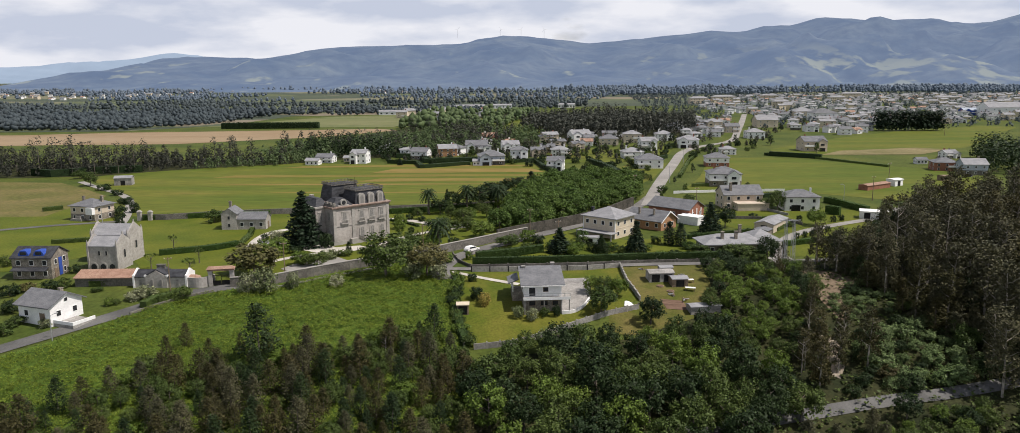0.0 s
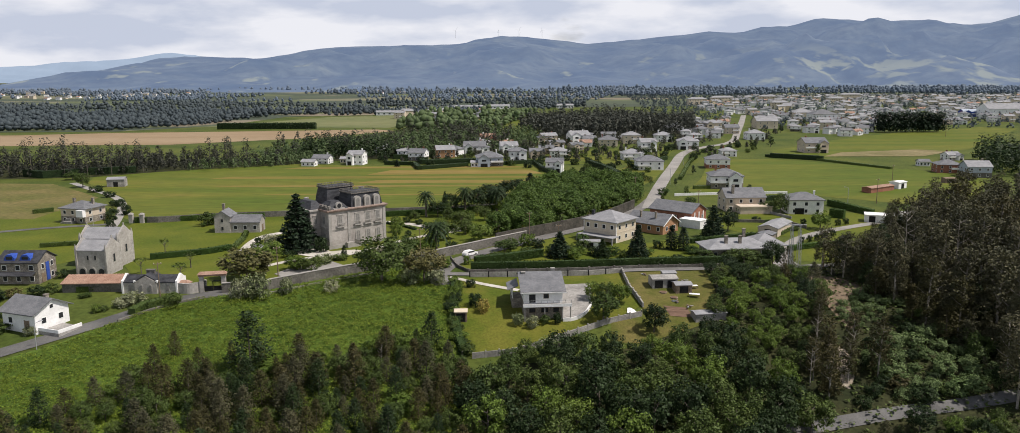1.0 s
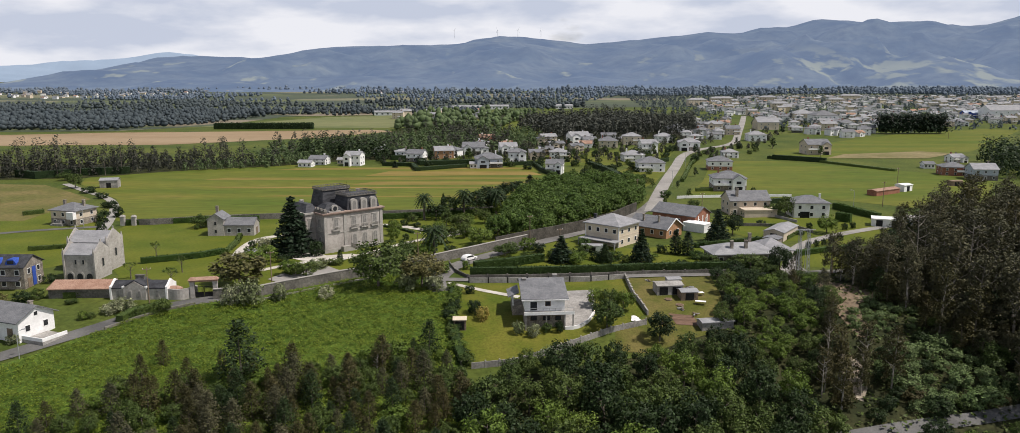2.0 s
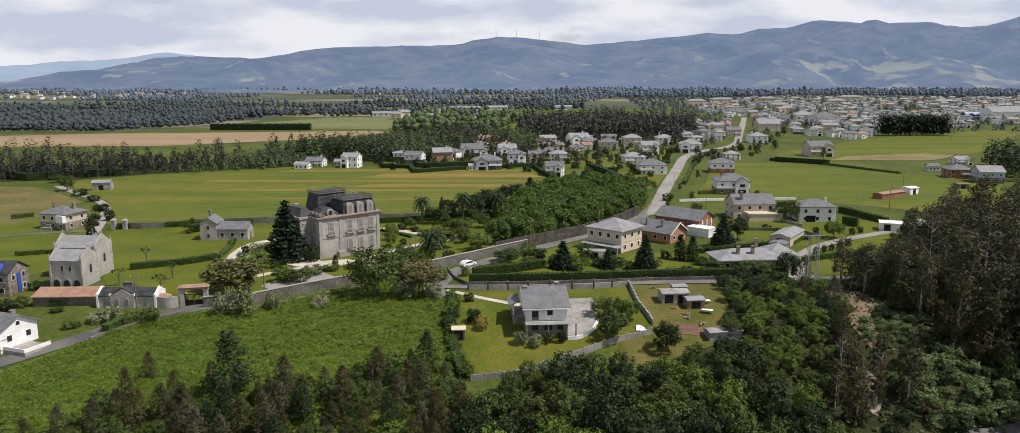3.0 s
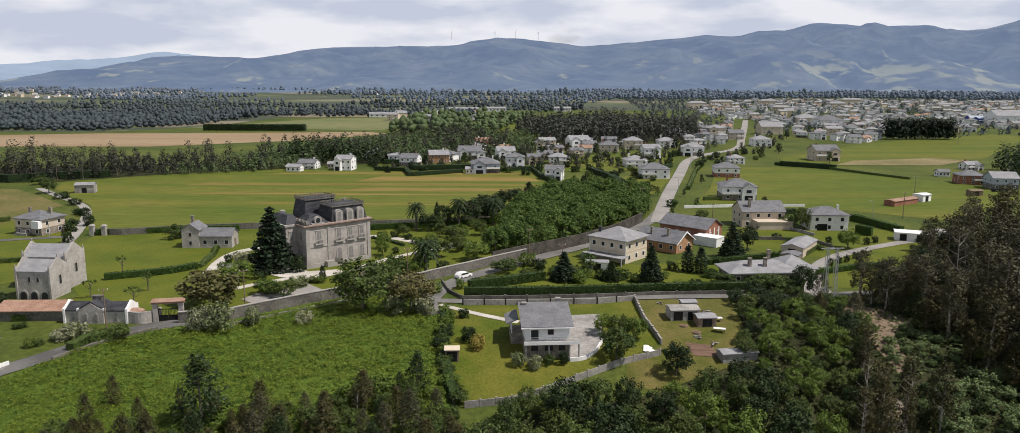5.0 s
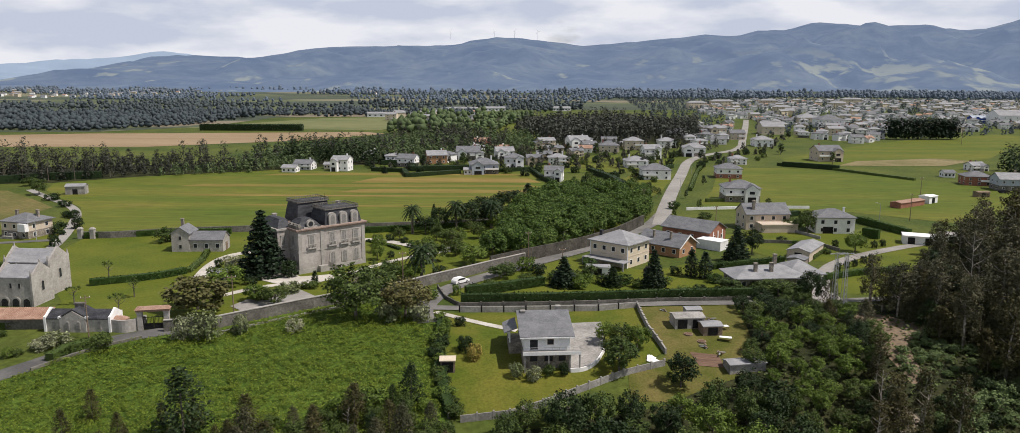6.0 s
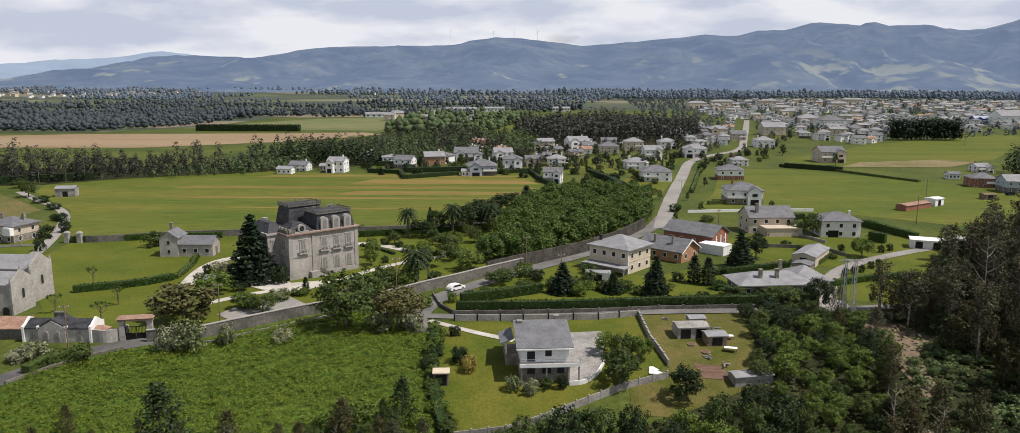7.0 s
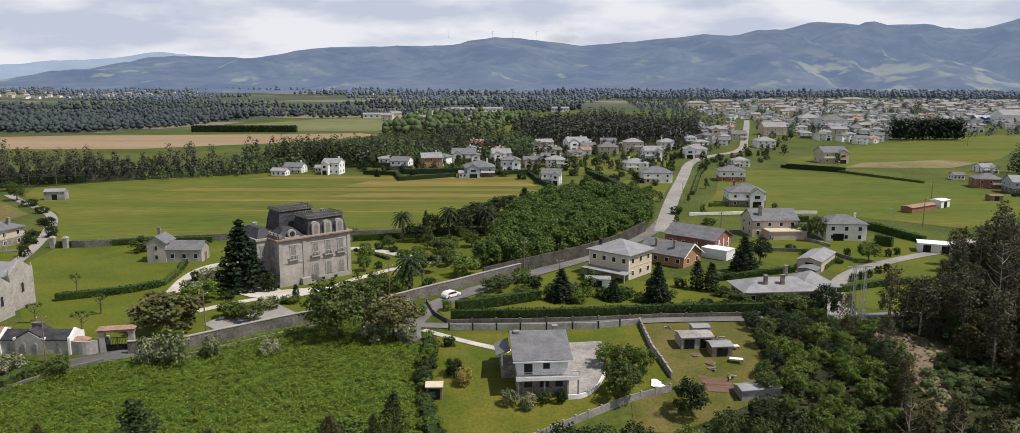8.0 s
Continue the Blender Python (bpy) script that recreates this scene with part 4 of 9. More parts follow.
def palace():
    c, s = math.cos(radians(42.5)), math.sin(radians(42.5))
    w, d, h = 17.8, 15.5, 10.4
    cx, cy = -49.6 + c * w / 2 - s * d / 2, 209.2 + s * w / 2 + c * d / 2
    pl = thing("palace", pose(cx, cy, 0, 0, 0, 42.5), "weathered grey stone palace with dark mansard roofs", "palace")
    part("wall", Geo().box(-w / 2, w / 2, -d / 2, d / 2, -1, h), M["palace_stone"], pl)
    wing = part("wing", Geo().box(-w / 2 - 2.9, -w / 2 - 0.002, -d / 2 + 4.4, d / 2 - 1, -1, h - 0.3), M["palace_stone"], pl, "set-back side wing of the palace")
    part("wing_cornice", Geo().box(-w / 2 - 3.2, -w / 2 - 0.3, -d / 2 + 4.1, d / 2 - 0.7, h - 0.3, h + 0.15), M["trim_stone"], wing)
    part("wing_roof", Geo().frustum((-w / 2 - 2.7, -w / 2 + 1, -d / 2 + 4.6, d / 2 - 1.2), (-w / 2 - 1.2, -w / 2 + 0.4, -d / 2 + 6.6, d / 2 - 3), h + 0.15, h + 2.1), M["slate_dark"], wing)
    part("base_course", Geo().box(-w / 2 - 0.12, w / 2 + 0.12, -d / 2 - 0.12, d / 2 + 0.12, -1, 1.1), M["trim_stone"], pl)
    part("string_course", Geo().box(-w / 2 - 0.1, w / 2 + 0.1, -d / 2 - 0.1, d / 2 + 0.1, 5.1, 5.4), M["trim_stone"], pl)
    part("cornice", Geo().box(-w / 2 - 0.35, w / 2 + 0.35, -d / 2 - 0.35, d / 2 + 0.35, h - 0.35, h - 0.002).box(-w / 2 - 0.55, w / 2 + 0.55, -d / 2 - 0.55, d / 2 + 0.55, h, h + 0.28), M["cornice"], pl, "reddish projecting cornice")
    for x in (-w / 2 + 0.45, w / 2 - 0.45, -w / 2 + 6.2):
        part("pilaster", Geo().box(x - 0.45, x + 0.45, -d / 2 - 0.16, -d / 2 + 0.02, 1.1, h - 0.35), M["trim_stone"], pl)
    z0 = h + 0.28
    roofs = ((("front_mansard"), (-1.6, 8.4, -d / 2 + 0.5, 0.2), 3.5), ("rear_mansard", (-4.6, 4.8, 0.6, d / 2 - 0.5), 4.5), ("corner_roof", (-8.4, -2.4, -d / 2 + 0.5, -1.2), 2.0), ("side_roof", (4.6, 8.4, 0.6, d / 2 - 0.5), 2.6))
    for nm, (x0, x1, y0, y1), rh in roofs:
        i = 0.75 if rh > 3 else 1.9
        g = Geo().frustum((x0, x1, y0, y1), (x0 + i * 0.45, x1 - i * 0.45, y0 + i * 0.45, y1 - i * 0.45), z0, z0 + rh * 0.55)
        g.frustum((x0 + i * 0.45, x1 - i * 0.45, y0 + i * 0.45, y1 - i * 0.45), (x0 + i, x1 - i, y0 + i, y1 - i), z0 + rh * 0.55, z0 + rh)
        ob = part(nm, g, M["slate_dark"], pl)
        if rh > 3:
            x0, x1, y0, y1 = x0 + i - 0.2, x1 - i + 0.2, y0 + i - 0.2, y1 - i + 0.2
            part("roof_cornice", Geo().box(x0 - 0.15, x1 + 0.15, y0 - 0.15, y1 + 0.15, z0 + rh, z0 + rh + 0.25), M["wall_stone"], ob)
            part("roof_deck", Geo().box(x0 + 0.12, x1 - 0.12, y0 + 0.12, y1 - 0.12, z0 + rh + 0.2, z0 + rh + 0.29), M["slate_dark"], ob)
            cr = Geo()
            for a, b in (((x0, y0), (x1, y0)), ((x1, y0), (x1, y1)), ((x1, y1), (x0, y1)), ((x0, y1), (x0, y0))):
                ln = math.hypot(b[0] - a[0], b[1] - a[1])
                n = int(ln / 0.45)
                for k in range(n):
                    px_, py_ = a[0] + (b[0] - a[0]) * k / n, a[1] + (b[1] - a[1]) * k / n
                    cr.box(px_ - 0.05, px_ + 0.05, py_ - 0.05, py_ + 0.05, z0 + rh + 0.25, z0 + rh + 0.72)
                cr.box(min(a[0], b[0]) - 0.07, max(a[0], b[0]) + 0.07, min(a[1], b[1]) - 0.07, max(a[1], b[1]) + 0.07, z0 + rh + 0.72, z0 + rh + 0.84)
            part("roof_cresting", cr, M["wall_stone"], ob, "openwork stone cresting")
    for u in (0.4, 3.4, 6.4):
        dm = part("dormer", Geo().prism([(-0.95, 0), (0.95, 0), (0.95, 2.2)] + [(0.95 * math.cos(math.pi * k / 8), 2.2 + 0.75 * math.sin(math.pi * k / 8)) for k in range(1, 8)] + [(-0.95, 2.2)], 0, 1.7), M["trim_stone"], pl, "pale rounded stone dormer", at=pose(u, -d / 2 + 0.12, z0))
        part("pane", Geo().prism(arch_outline(1.0, 2.1), -0.03, 0.05), M["shutter"], dm, at=pose(0, 0, 0.25))
    # round window and volutes over the corner bay
    oc = part("oculus", Geo().prism([(0.95 * math.cos(2 * math.pi * k / 16), 0.95 + 0.95 * math.sin(2 * math.pi * k / 16)) for k in range(16)], 0, 0.7).box(-1.7, 1.7, 0.05, 0.6, -0.1, 0.3), M["trim_stone"], pl, at=pose(-5.4, -d / 2 + 0.1, z0))
    part("pane", Geo().prism([(0.6 * math.cos(2 * math.pi * k / 16), 0.95 + 0.6 * math.sin(2 * math.pi * k / 16)) for k in range(16)], -0.04, 0.05), M["glass"], oc)
    # broken parapet pieces along the left corner
    for y in (-d / 2 + 0.3, -d / 2 + 2.2, -d / 2 + 3.8):
        part("parapet_scroll", Geo().prism([(-0.6, 0), (0.6, 0), (0.5, 0.7), (0.1, 1.2), (-0.4, 1.0), (-0.6, 0.5)], -0.35, 0.35), M["wall_stone"], pl, at=pose(-w / 2 + 0.5, y, z0, 0, 0, 90))
    part("parapet", Geo().box(-w / 2 - 0.1, -w / 2 + 0.35, -d / 2 + 0.1, -d / 2 + 4.6, z0, z0 + 0.8), M["wall_stone"], pl)
    for u in (-5.4, 0.0, 3.2, 6.4):
        tall_window(pl, u, 6.2, "s", w, d)
    for u in (0.0, 3.2, 6.4):
        tall_window(pl, u, 1.5, "s", w, d, True, 1.4, 2.9)
    for u in (d / 2 - 2.2,):
        tall_window(pl, u, 6.2, "w", w, d)
        tall_window(pl, u, 1.5, "w", w, d, True, 1.3, 2.8)
    for u in (-4.5, 0, 4.5):
        tall_window(pl, u, 6.2, "e", w, d)
        tall_window(pl, u, 1.5, "e", w, d, True, 1.3, 2.8)
    tall_window(wing, -w / 2 - 1.5, 6.0, "s", 1, d - 8.8, wide=0.9)
    tall_window(wing, -w / 2 - 1.5, 1.5, "s", 1, d - 8.8, True, 0.9, 2.5)
    for k, u in enumerate((-2.6, 1.6, 4.8)):
        part("basement_vent", Geo().box(u - 0.4, u + 0.4, -d / 2 - 0.15, -d / 2 - 0.1, 0.2, 0.7), M["dark_metal"], pl)
    st = part("entrance_stairs", Geo().box(-4.1, -2.0, -d / 2 - 1.4, -d / 2 - 0.14, -0.5, 1.5), M["trim_stone"], pl)
    for k in range(8):
        part("step", Geo().box(-2.0 + 0.32 * k, -1.68 + 0.32 * k, -d / 2 - 1.4, -d / 2 - 0.14, -0.5, 1.4 - 0.175 * k), M["trim_stone"], st)
    part("stair_rail", Geo().add([(-2.0, -d / 2 - 1.5, 1.4), (0.6, -d / 2 - 1.5, 0), (0.6, -d / 2 - 1.5, 0.9), (-2.0, -d / 2 - 1.5, 2.4), (-2.0, -d / 2 - 1.38, 1.4), (0.6, -d / 2 - 1.38, 0), (0.6, -d / 2 - 1.38, 0.9), (-2.0, -d / 2 - 1.38, 2.4)],
         [(0, 1, 2, 3), (7, 6, 5, 4), (3, 2, 6, 7), (0, 3, 7, 4), (1, 5, 6, 2)]), M["wall_stone"], st)
    chimney(pl, 8.0, 3.0, z0, z0 + 3.6, "palace_stone", 0.9)
    chimney(pl, -7.6, d / 2 - 1.2, z0, z0 + 1.7, "palace_stone", 0.9)
    part("finial", Geo().tube([(1.0, -3.0, z0 + 4.2), (1.0, -3.0, z0 + 7.0)], [0.05, 0.02], 6), M["dark_metal"], pl)


palace()


# ---------------------------------------------------------------- old buildings round the park
def chapel(x, y, rot, w, d, h, rh, label, arches):
    ch = thing("chapel", pose(x, y, gz(x, y), 0, 0, rot), label, "chapel", "chapel blocks")
    part("wall", body(w, d, h, rh, "x"), M["chapel"], ch)
    part("roof", roof_gable(w - 0.4, d, h, rh, 0.15), M["slate_pale"], ch)
    for sx in (-1, 1):
        g = Geo().prism([(-d / 2 - 0.25, -1), (d / 2 + 0.25, -1), (d / 2 + 0.25, h + 0.5), (d / 2 - 0.3, h + 0.7), (0, h + rh + 0.75), (-d / 2 + 0.3, h + 0.7), (-d / 2 - 0.25, h + 0.5)], -0.2, 0.2)
        gb = part("gable_wall", g, M["chapel"], ch, at=pose(sx * w / 2, 0, 0, 0, 0, 90))
        for yy in (-d / 2 - 0.05, d / 2 + 0.05):
            part("pinnacle", Geo().frustum((yy - 0.2, yy + 0.2, -0.2, 0.2), (yy - 0.04, yy + 0.04, -0.04, 0.04), h + 0.5, h + 1.6), M["trim_stone"], gb)
        part("finial", Geo().box(-0.12, 0.12, -0.12, 0.12, h + rh + 0.7, h + rh + 1.3), M["trim_stone"], gb)
        ob = part("window", Geo().prism(arch_outline(1.0, 2.2), -0.06, 0.05), M["trim_stone"], gb, at=pose(0, 0, h * 0.45) @ pose(0, -0.2 if sx > 0 else 0.2, 0, 0, 0, 0 if sx > 0 else 180))
        part("pane", Geo().prism(arch_outline(0.7, 1.9), -0.1, -0.05), M["glass"], ob, at=pose(0, 0, 0.12))
    for u in arches:
        ob = part("arch", Geo().prism(arch_outline(1.9, 2.2), -0.14, 0.03), M["trim_stone"], ch, "round arched stone opening", at=face("s", w, d, u, -0.2))
        part("pane", Geo().prism(arch_outline(1.35, 1.85), -0.2, -0.12), M["glass"], ob)
    for u in (-0.8, 1.0):
        window(ch, 0.6, 1.2, face("s", w, d, u, h * 0.62), "trim_stone", False)
    return ch


chapel(-99.2, 186.0, -3, 7.2, 6.0, 5.9, 1.9, "grey stone chapel block with pinnacled gables", (-2.3, 0.0, 2.3))
chapel(-101.6, 194.6, -3, 9.4, 6.6, 7.0, 2.2, "taller grey chapel block with a slate roof", ())


def annex():
    an = thing("annex", pose(-92.2, 171.0, gz(-91.8, 171.0), 0, 0, 3), "low old stone annex with a faded clay-tile roof", "outbuilding")
    part("wall", Geo().box(-6.4, 6.4, -1.7, 1.7, -1.2, 1.9), M["wall_stone"], an)
    g = Geo().add([(-6.6, -2.1, 1.85), (6.6, -2.1, 1.85), (6.6, 2.0, 2.9), (-6.6, 2.0, 2.9), (-6.6, -2.1, 2.0), (6.6, -2.1, 2.0), (6.6, 2.0, 3.05), (-6.6, 2.0, 3.05)],
                  [(3, 2, 1, 0), (4, 5, 6, 7), (0, 1, 5, 4), (1, 2, 6, 5), (2, 3, 7, 6), (3, 0, 4, 7)])
    part("roof", g, M["tile_red"], an)
    for k in range(40):
        x = -6.5 + k * 13.0 / 39
        part("roll_tile", Geo().add([(x - 0.08, -2.14, 2.0), (x + 0.08, -2.14, 2.0), (x + 0.08, 2.0, 3.05), (x - 0.08, 2.0, 3.05), (x, -2.14, 2.12), (x, 2.0, 3.17)], [(0, 1, 4), (1, 2, 5, 4), (2, 3, 5), (3, 0, 4, 5)]), M["tile_red"], an)


annex()


def gatehouse():
    gh = thing("gatehouse", pose(-78.5, 170.3, gz(-78, 168), 0, 0, 0), "ornate pale stone gatehouse with dark slate roofs", "gatehouse")
    part("wall", Geo().box(-6.3, 5.4, -1.9, 2.2, -1.2, 2.5), M["chapel"], gh)
    part("roof", roof_gable(11.0, 4.1, 2.5, 1.1, 0.2), M["slate_dark"], gh, at=pose(-0.45, 0.15, 0))
    for sx in (-6.35, 5.45):
        part("gable_wall", Geo().prism([(-2.3, -1), (2.3, -1), (2.3, 2.9), (1.6, 3.1), (0, 4.1), (-1.6, 3.1), (-2.3, 2.9)], -0.2, 0.2), M["white"], gh, "whitewashed stepped gable", at=pose(sx, 0.15, 0, 0, 0, 90))
    part("front_gable", Geo().prism([(-2.4, -1), (2.4, -1), (2.4, 2.6), (0, 4.0), (-2.4, 2.6)], -0.35, 0.3), M["chapel"], gh, at=pose(-1.2, -1.9, 0))
    part("front_gable_roof", roof_gable(5.0, 4.0, 2.65, 1.45, 0.1, axis="y"), M["slate_dark"], gh, at=pose(-1.2, -0.05, 0))
    for x in (-3.6, 1.2):
        part("gable_coping", Geo().box(-0.25, 0.25, -0.3, 0.3, 2.5, 2.95), M["white"], gh, at=pose(x, -1.95, 0))
    for u in (-4.9, -2.2, -0.2, 3.4):
        ob = part("window", Geo().prism(arch_outline(0.8, 1.6), -0.07, 0.03), M["trim_stone"], gh, at=pose(u, -2.26 if -3 < u < 1 else -1.9, 0.5))
        part("pane", Geo().prism(arch_outline(0.5, 1.3), -0.1, -0.06), M["shutter"], ob, at=pose(0, 0, 0.1))
    part("chimney", Geo().box(-0.9, 0.9, -0.35, 0.35, 3.2, 4.6).box(-1.0, 1.0, -0.45, 0.45, 4.6, 4.75), M["wall_stone"], gh, at=pose(-1.2, 0.8, 0))
    lt = part("side_roof", Geo().box(3.0, 7.6, -1.5, 1.0, -1.2, 1.9).frustum((2.9, 7.7, -1.7, 1.1), (3.6, 7.0, -0.5, 0.2), 1.9, 2.5), M["tile_red"], gh, "small clay-tiled lean-to")
    # curved forecourt wall and the gate itself
    solid("wall_forecourt", wall_run(Geo(), resample(rounded([(-72.8, 168.6), (-70.4, 168.0), (-68.6, 169.2), (-67.8, 171.2)], 2), 0.8), 0.4, 2.3, 0.8), M["chapel"], "curved pale forecourt wall", "wall", kind="structure")
    gt = thing("park_gate", pose(-65.8, 170.0, gz(-65.6, 170.0), 0, 0, 12), "iron double gate between stone pillars with a tiled hood", "gate")
    for x in (-2.3, 2.3):
        part("pillar", Geo().box(x - 0.45, x + 0.45, -0.45, 0.45, -1, 3.3).box(x - 0.55, x + 0.55, -0.55, 0.55, 3.3, 3.5), M["chapel"], gt)
    part("lintel", Geo().box(-2.9, 2.9, -0.5, 0.5, 3.5, 3.95).frustum((-3.1, 3.1, -0.8, 0.8), (-2.6, 2.6, -0.1, 0.1), 3.95, 4.5), M["tile_red"], gt, "faded clay-tiled hood")
    for sx in (-1, 1):
        lf = part("gate_leaf", Geo().box(0.0, 1.8, -0.04, 0.04, 0.1, 0.22).box(0.0, 1.8, -0.04, 0.04, 2.3, 2.42).box(0.0, 1.8, -0.04, 0.04, 1.1, 1.2).box(0.05, 1.75, -0.015, 0.015, 0.22, 1.1).box(0.0, 0.06, -0.04, 0.04, 0.15, 2.36).box(1.74, 1.8, -0.04, 0.04, 0.15, 2.36), M["dark_metal"], gt, at=pose(sx * 1.84 if sx < 0 else 0.02, 0, 0))
        for k in range(8):
            part("bar", Geo().box(0.06 + k * 0.235, 0.11 + k * 0.235, -0.025, 0.025, 1.2, 2.3), M["dark_metal"], lf)


gatehouse()

cot = house(-80.4, 235.4, 2, 8.6, 5.6, 3.2, "gable", 1.7, "chapel", "slate", "stone cottage with slate roofs in the park", 1, (3, 1), 0.3, door=("e", 0))
part("tower_wall", body(4.6, 6.2, 4.9, 1.6, "y"), M["chapel"], cot, at=pose(-6.6, 0, 0))
part("tower_roof", roof_gable(4.6, 6.2, 4.9, 1.6, 0.3, axis="y"), M["slate"], cot, at=pose(-6.6, 0, 0))
window(cot, 0.8, 1.1, pose(-6.6, -3.1, 3.2), "trim_stone")
window(cot, 0.8, 1.1, pose(-6.6, -3.1, 0.9), "trim_stone")
chimney(cot, -7.4, 1.5, 5.5, 8.0)

lefth = house(-93.2, 150.9, -20, 8.6, 7.4, 3.8, "gable", 1.9, "white", "slate", "white gabled house with grey roof beside the lane", 1, (2, 2), 0.8, door=("s", 1), chimneys=((2.6, 0.5, 4.2, 6.2),))
part("porch_slab", Geo().box(4.4, 9.5, -3.2, 2.0, -1.2, 0.25), M["concrete"], lefth)
part("porch_wall", Geo().box(9.3, 9.5, -3.2, 2.0, 0.25, 0.9).box(4.2, 9.3, -3.2, -3.0, 0.25, 0.9), M["white"], lefth)
window(lefth, 0.9, 0.9, face("e", 8.6, 7.4, 0, 3.8))

blueh = house(-112.0, 178.9, 0, 9.2, 7.0, 5.0, "gable", 1.9, "house_stone", "slate_dark", "stone house with two blue roof dormers", 2, (3, 2), 0.4, door=("e", 0))
for u in (-1.9, 1.7):
    dm = part("dormer", Geo().prism([(-1.2, 0), (1.2, 0), (1.2, 0.5), (0.6, 1.3), (-0.6, 1.3), (-1.2, 0.5)], 0, 2.2), M["blue"], blueh, "bright blue roof dormer", at=pose(u, -3.2, 5.35))
    part("pane", Geo().box(-0.7, 0.7, -0.03, 0.03, 0.25, 0.95), M["glass"], dm)
part("awning", Geo().add([(-4.4, -5.0, 2.1), (4.0, -5.0, 2.1), (4.0, -3.52, 2.7), (-4.4, -3.52, 2.7), (-4.4, -5.0, 2.2), (4.0, -5.0, 2.2), (4.0, -3.52, 2.8), (-4.4, -3.52, 2.8)], [(3, 2, 1, 0), (4, 5, 6, 7), (0, 1, 5, 4), (1, 2, 6, 5), (2, 3, 7, 6), (3, 0, 4, 7)]), M["slate_dark"], blueh)
part("side_cladding", Geo().box(4.62, 4.74, -0.6, 0.6, 0.2, 4.4), M["blue"], blueh, "blue painted side bay")

crh = house(-139.5, 252.5, -16, 9.5, 8.5, 4.6, "hip", 1.9, "beige", "slate", "beige country house with a grey hipped roof", 2, (3, 2), 0.6, chimneys=((-3.2, 0, 5, 7.2), (3.2, 1, 5, 7.4)), plinth="house_stone")
part("sunroom", Geo().box(2.6, 5.2, -5.6, -4.3, 2.3, 4.5), M["white"], crh, "white glazed sunroom")
part("outside_stairs", Geo().box(-3, 1, -6.0, -4.3, -1, 0.8).box(-3.6, -3, -6.0, -4.3, -1, 0.4).box(-2, 0, -5.4, -4.3, 0.8, 1.6), M["concrete"], crh)

# ---------------------------------------------------------------- houses east of the park
cream = house(26.9, 223.7, -40.5, 10.8, 10.0, 5.7, "hip", 2.3, "cream", "slate_pale", "cream apartment house with a pale hipped slate roof", 2, (4, 3), 0.7, chimneys=((-3.6, -3.0, 6.2, 8.0, "slate_dark", 0.7),))
part("string_course", Geo().box(-5.46, 5.46, -5.06, 5.06, 2.75, 2.95), M["beige"], cream)
part("lean_to", Geo().box(-5.4, 6.5, -8.6, -5.08, 1.9, 2.1).box(-5.4, -5.1, -8.6, -8.3, -1, 1.9).box(6.2, 6.5, -8.6, -8.3, -1, 1.9), M["slate_pale"], cream, "flat pale lean-to roof on posts")
for x in (-5.4, 5.4):
    part("corner_column", Geo().box(x - 0.1, x + 0.1, -5.1, -4.9, 0, 5.7), M["white"], cream)
orangeh = house(40.8, 235.0, -42, 12.5, 8.4, 3.0, "gable", 2.3, "orange", "slate", "low orange-brick house with a dark slate roof", 1, (4, 2), 0.7, chimneys=((2.5, -2.2, 3.9, 6.0, "house_stone", 0.5), (-2.5, -2.4, 3.8, 5.9, "house_stone", 0.5)))
part("gable_board", Geo().prism([(-4.95, 2.55), (-4.75, 2.5), (0, 5.2), (4.75, 2.5), (4.95, 2.55), (0, 5.62)], -0.06, 0.06), M["white"], orangeh, "white barge board", at=pose(6.86, 0, 0.0, 0, 0, 90))
redh = house(51.5, 251.0, -42, 15.0, 9.0, 3.8, "gable", 2.2, "brick", "slate", "red brick house with white trim and slate roof", 1, (4, 2), 0.6)
for yy in (-2.6, 0, 2.6):
    part("trim", Geo().box(7.5, 7.58, yy - 0.25, yy + 0.25, 0, 3.6), M["white"], redh)
part("annex", Geo().box(6.0, 13.0, -9.0, -4.52, -0.5, 2.4).box(5.9, 13.1, -9.1, -4.52, 2.4, 2.6), M["white"], redh, "low flat white annex")
beigeh = house(77.0, 270.5, 4, 13.5, 9.0, 4.8, "gable", 2.6, "beige", "slate", "beige house with a broad slate roof", 2, (4, 2), 0.4, chimneys=((-4.0, -2.6, 5.5, 8.6, "house_stone", 0.8),))
part("front_annex", Geo().box(-3.5, 7.2, -9.5, -4.52, -0.5, 2.3).box(-3.7, 7.4, -9.7, -4.52, 2.3, 2.55), M["beige"], beigeh, "flat-roofed beige front annex")
whh = house(95.6, 264.5, -3, 11.2, 9.0, 4.7, "hip", 2.0, "white", "slate", "white house with a low hipped slate roof", 2, (3, 2), 0.5, chimneys=((4.0, 1.0, 5, 7.0, "white", 0.5),))
part("garage_door", Geo().box(-3.6, -0.6, -4.56, -4.45, 0, 2.1), M["dark_metal"], whh)

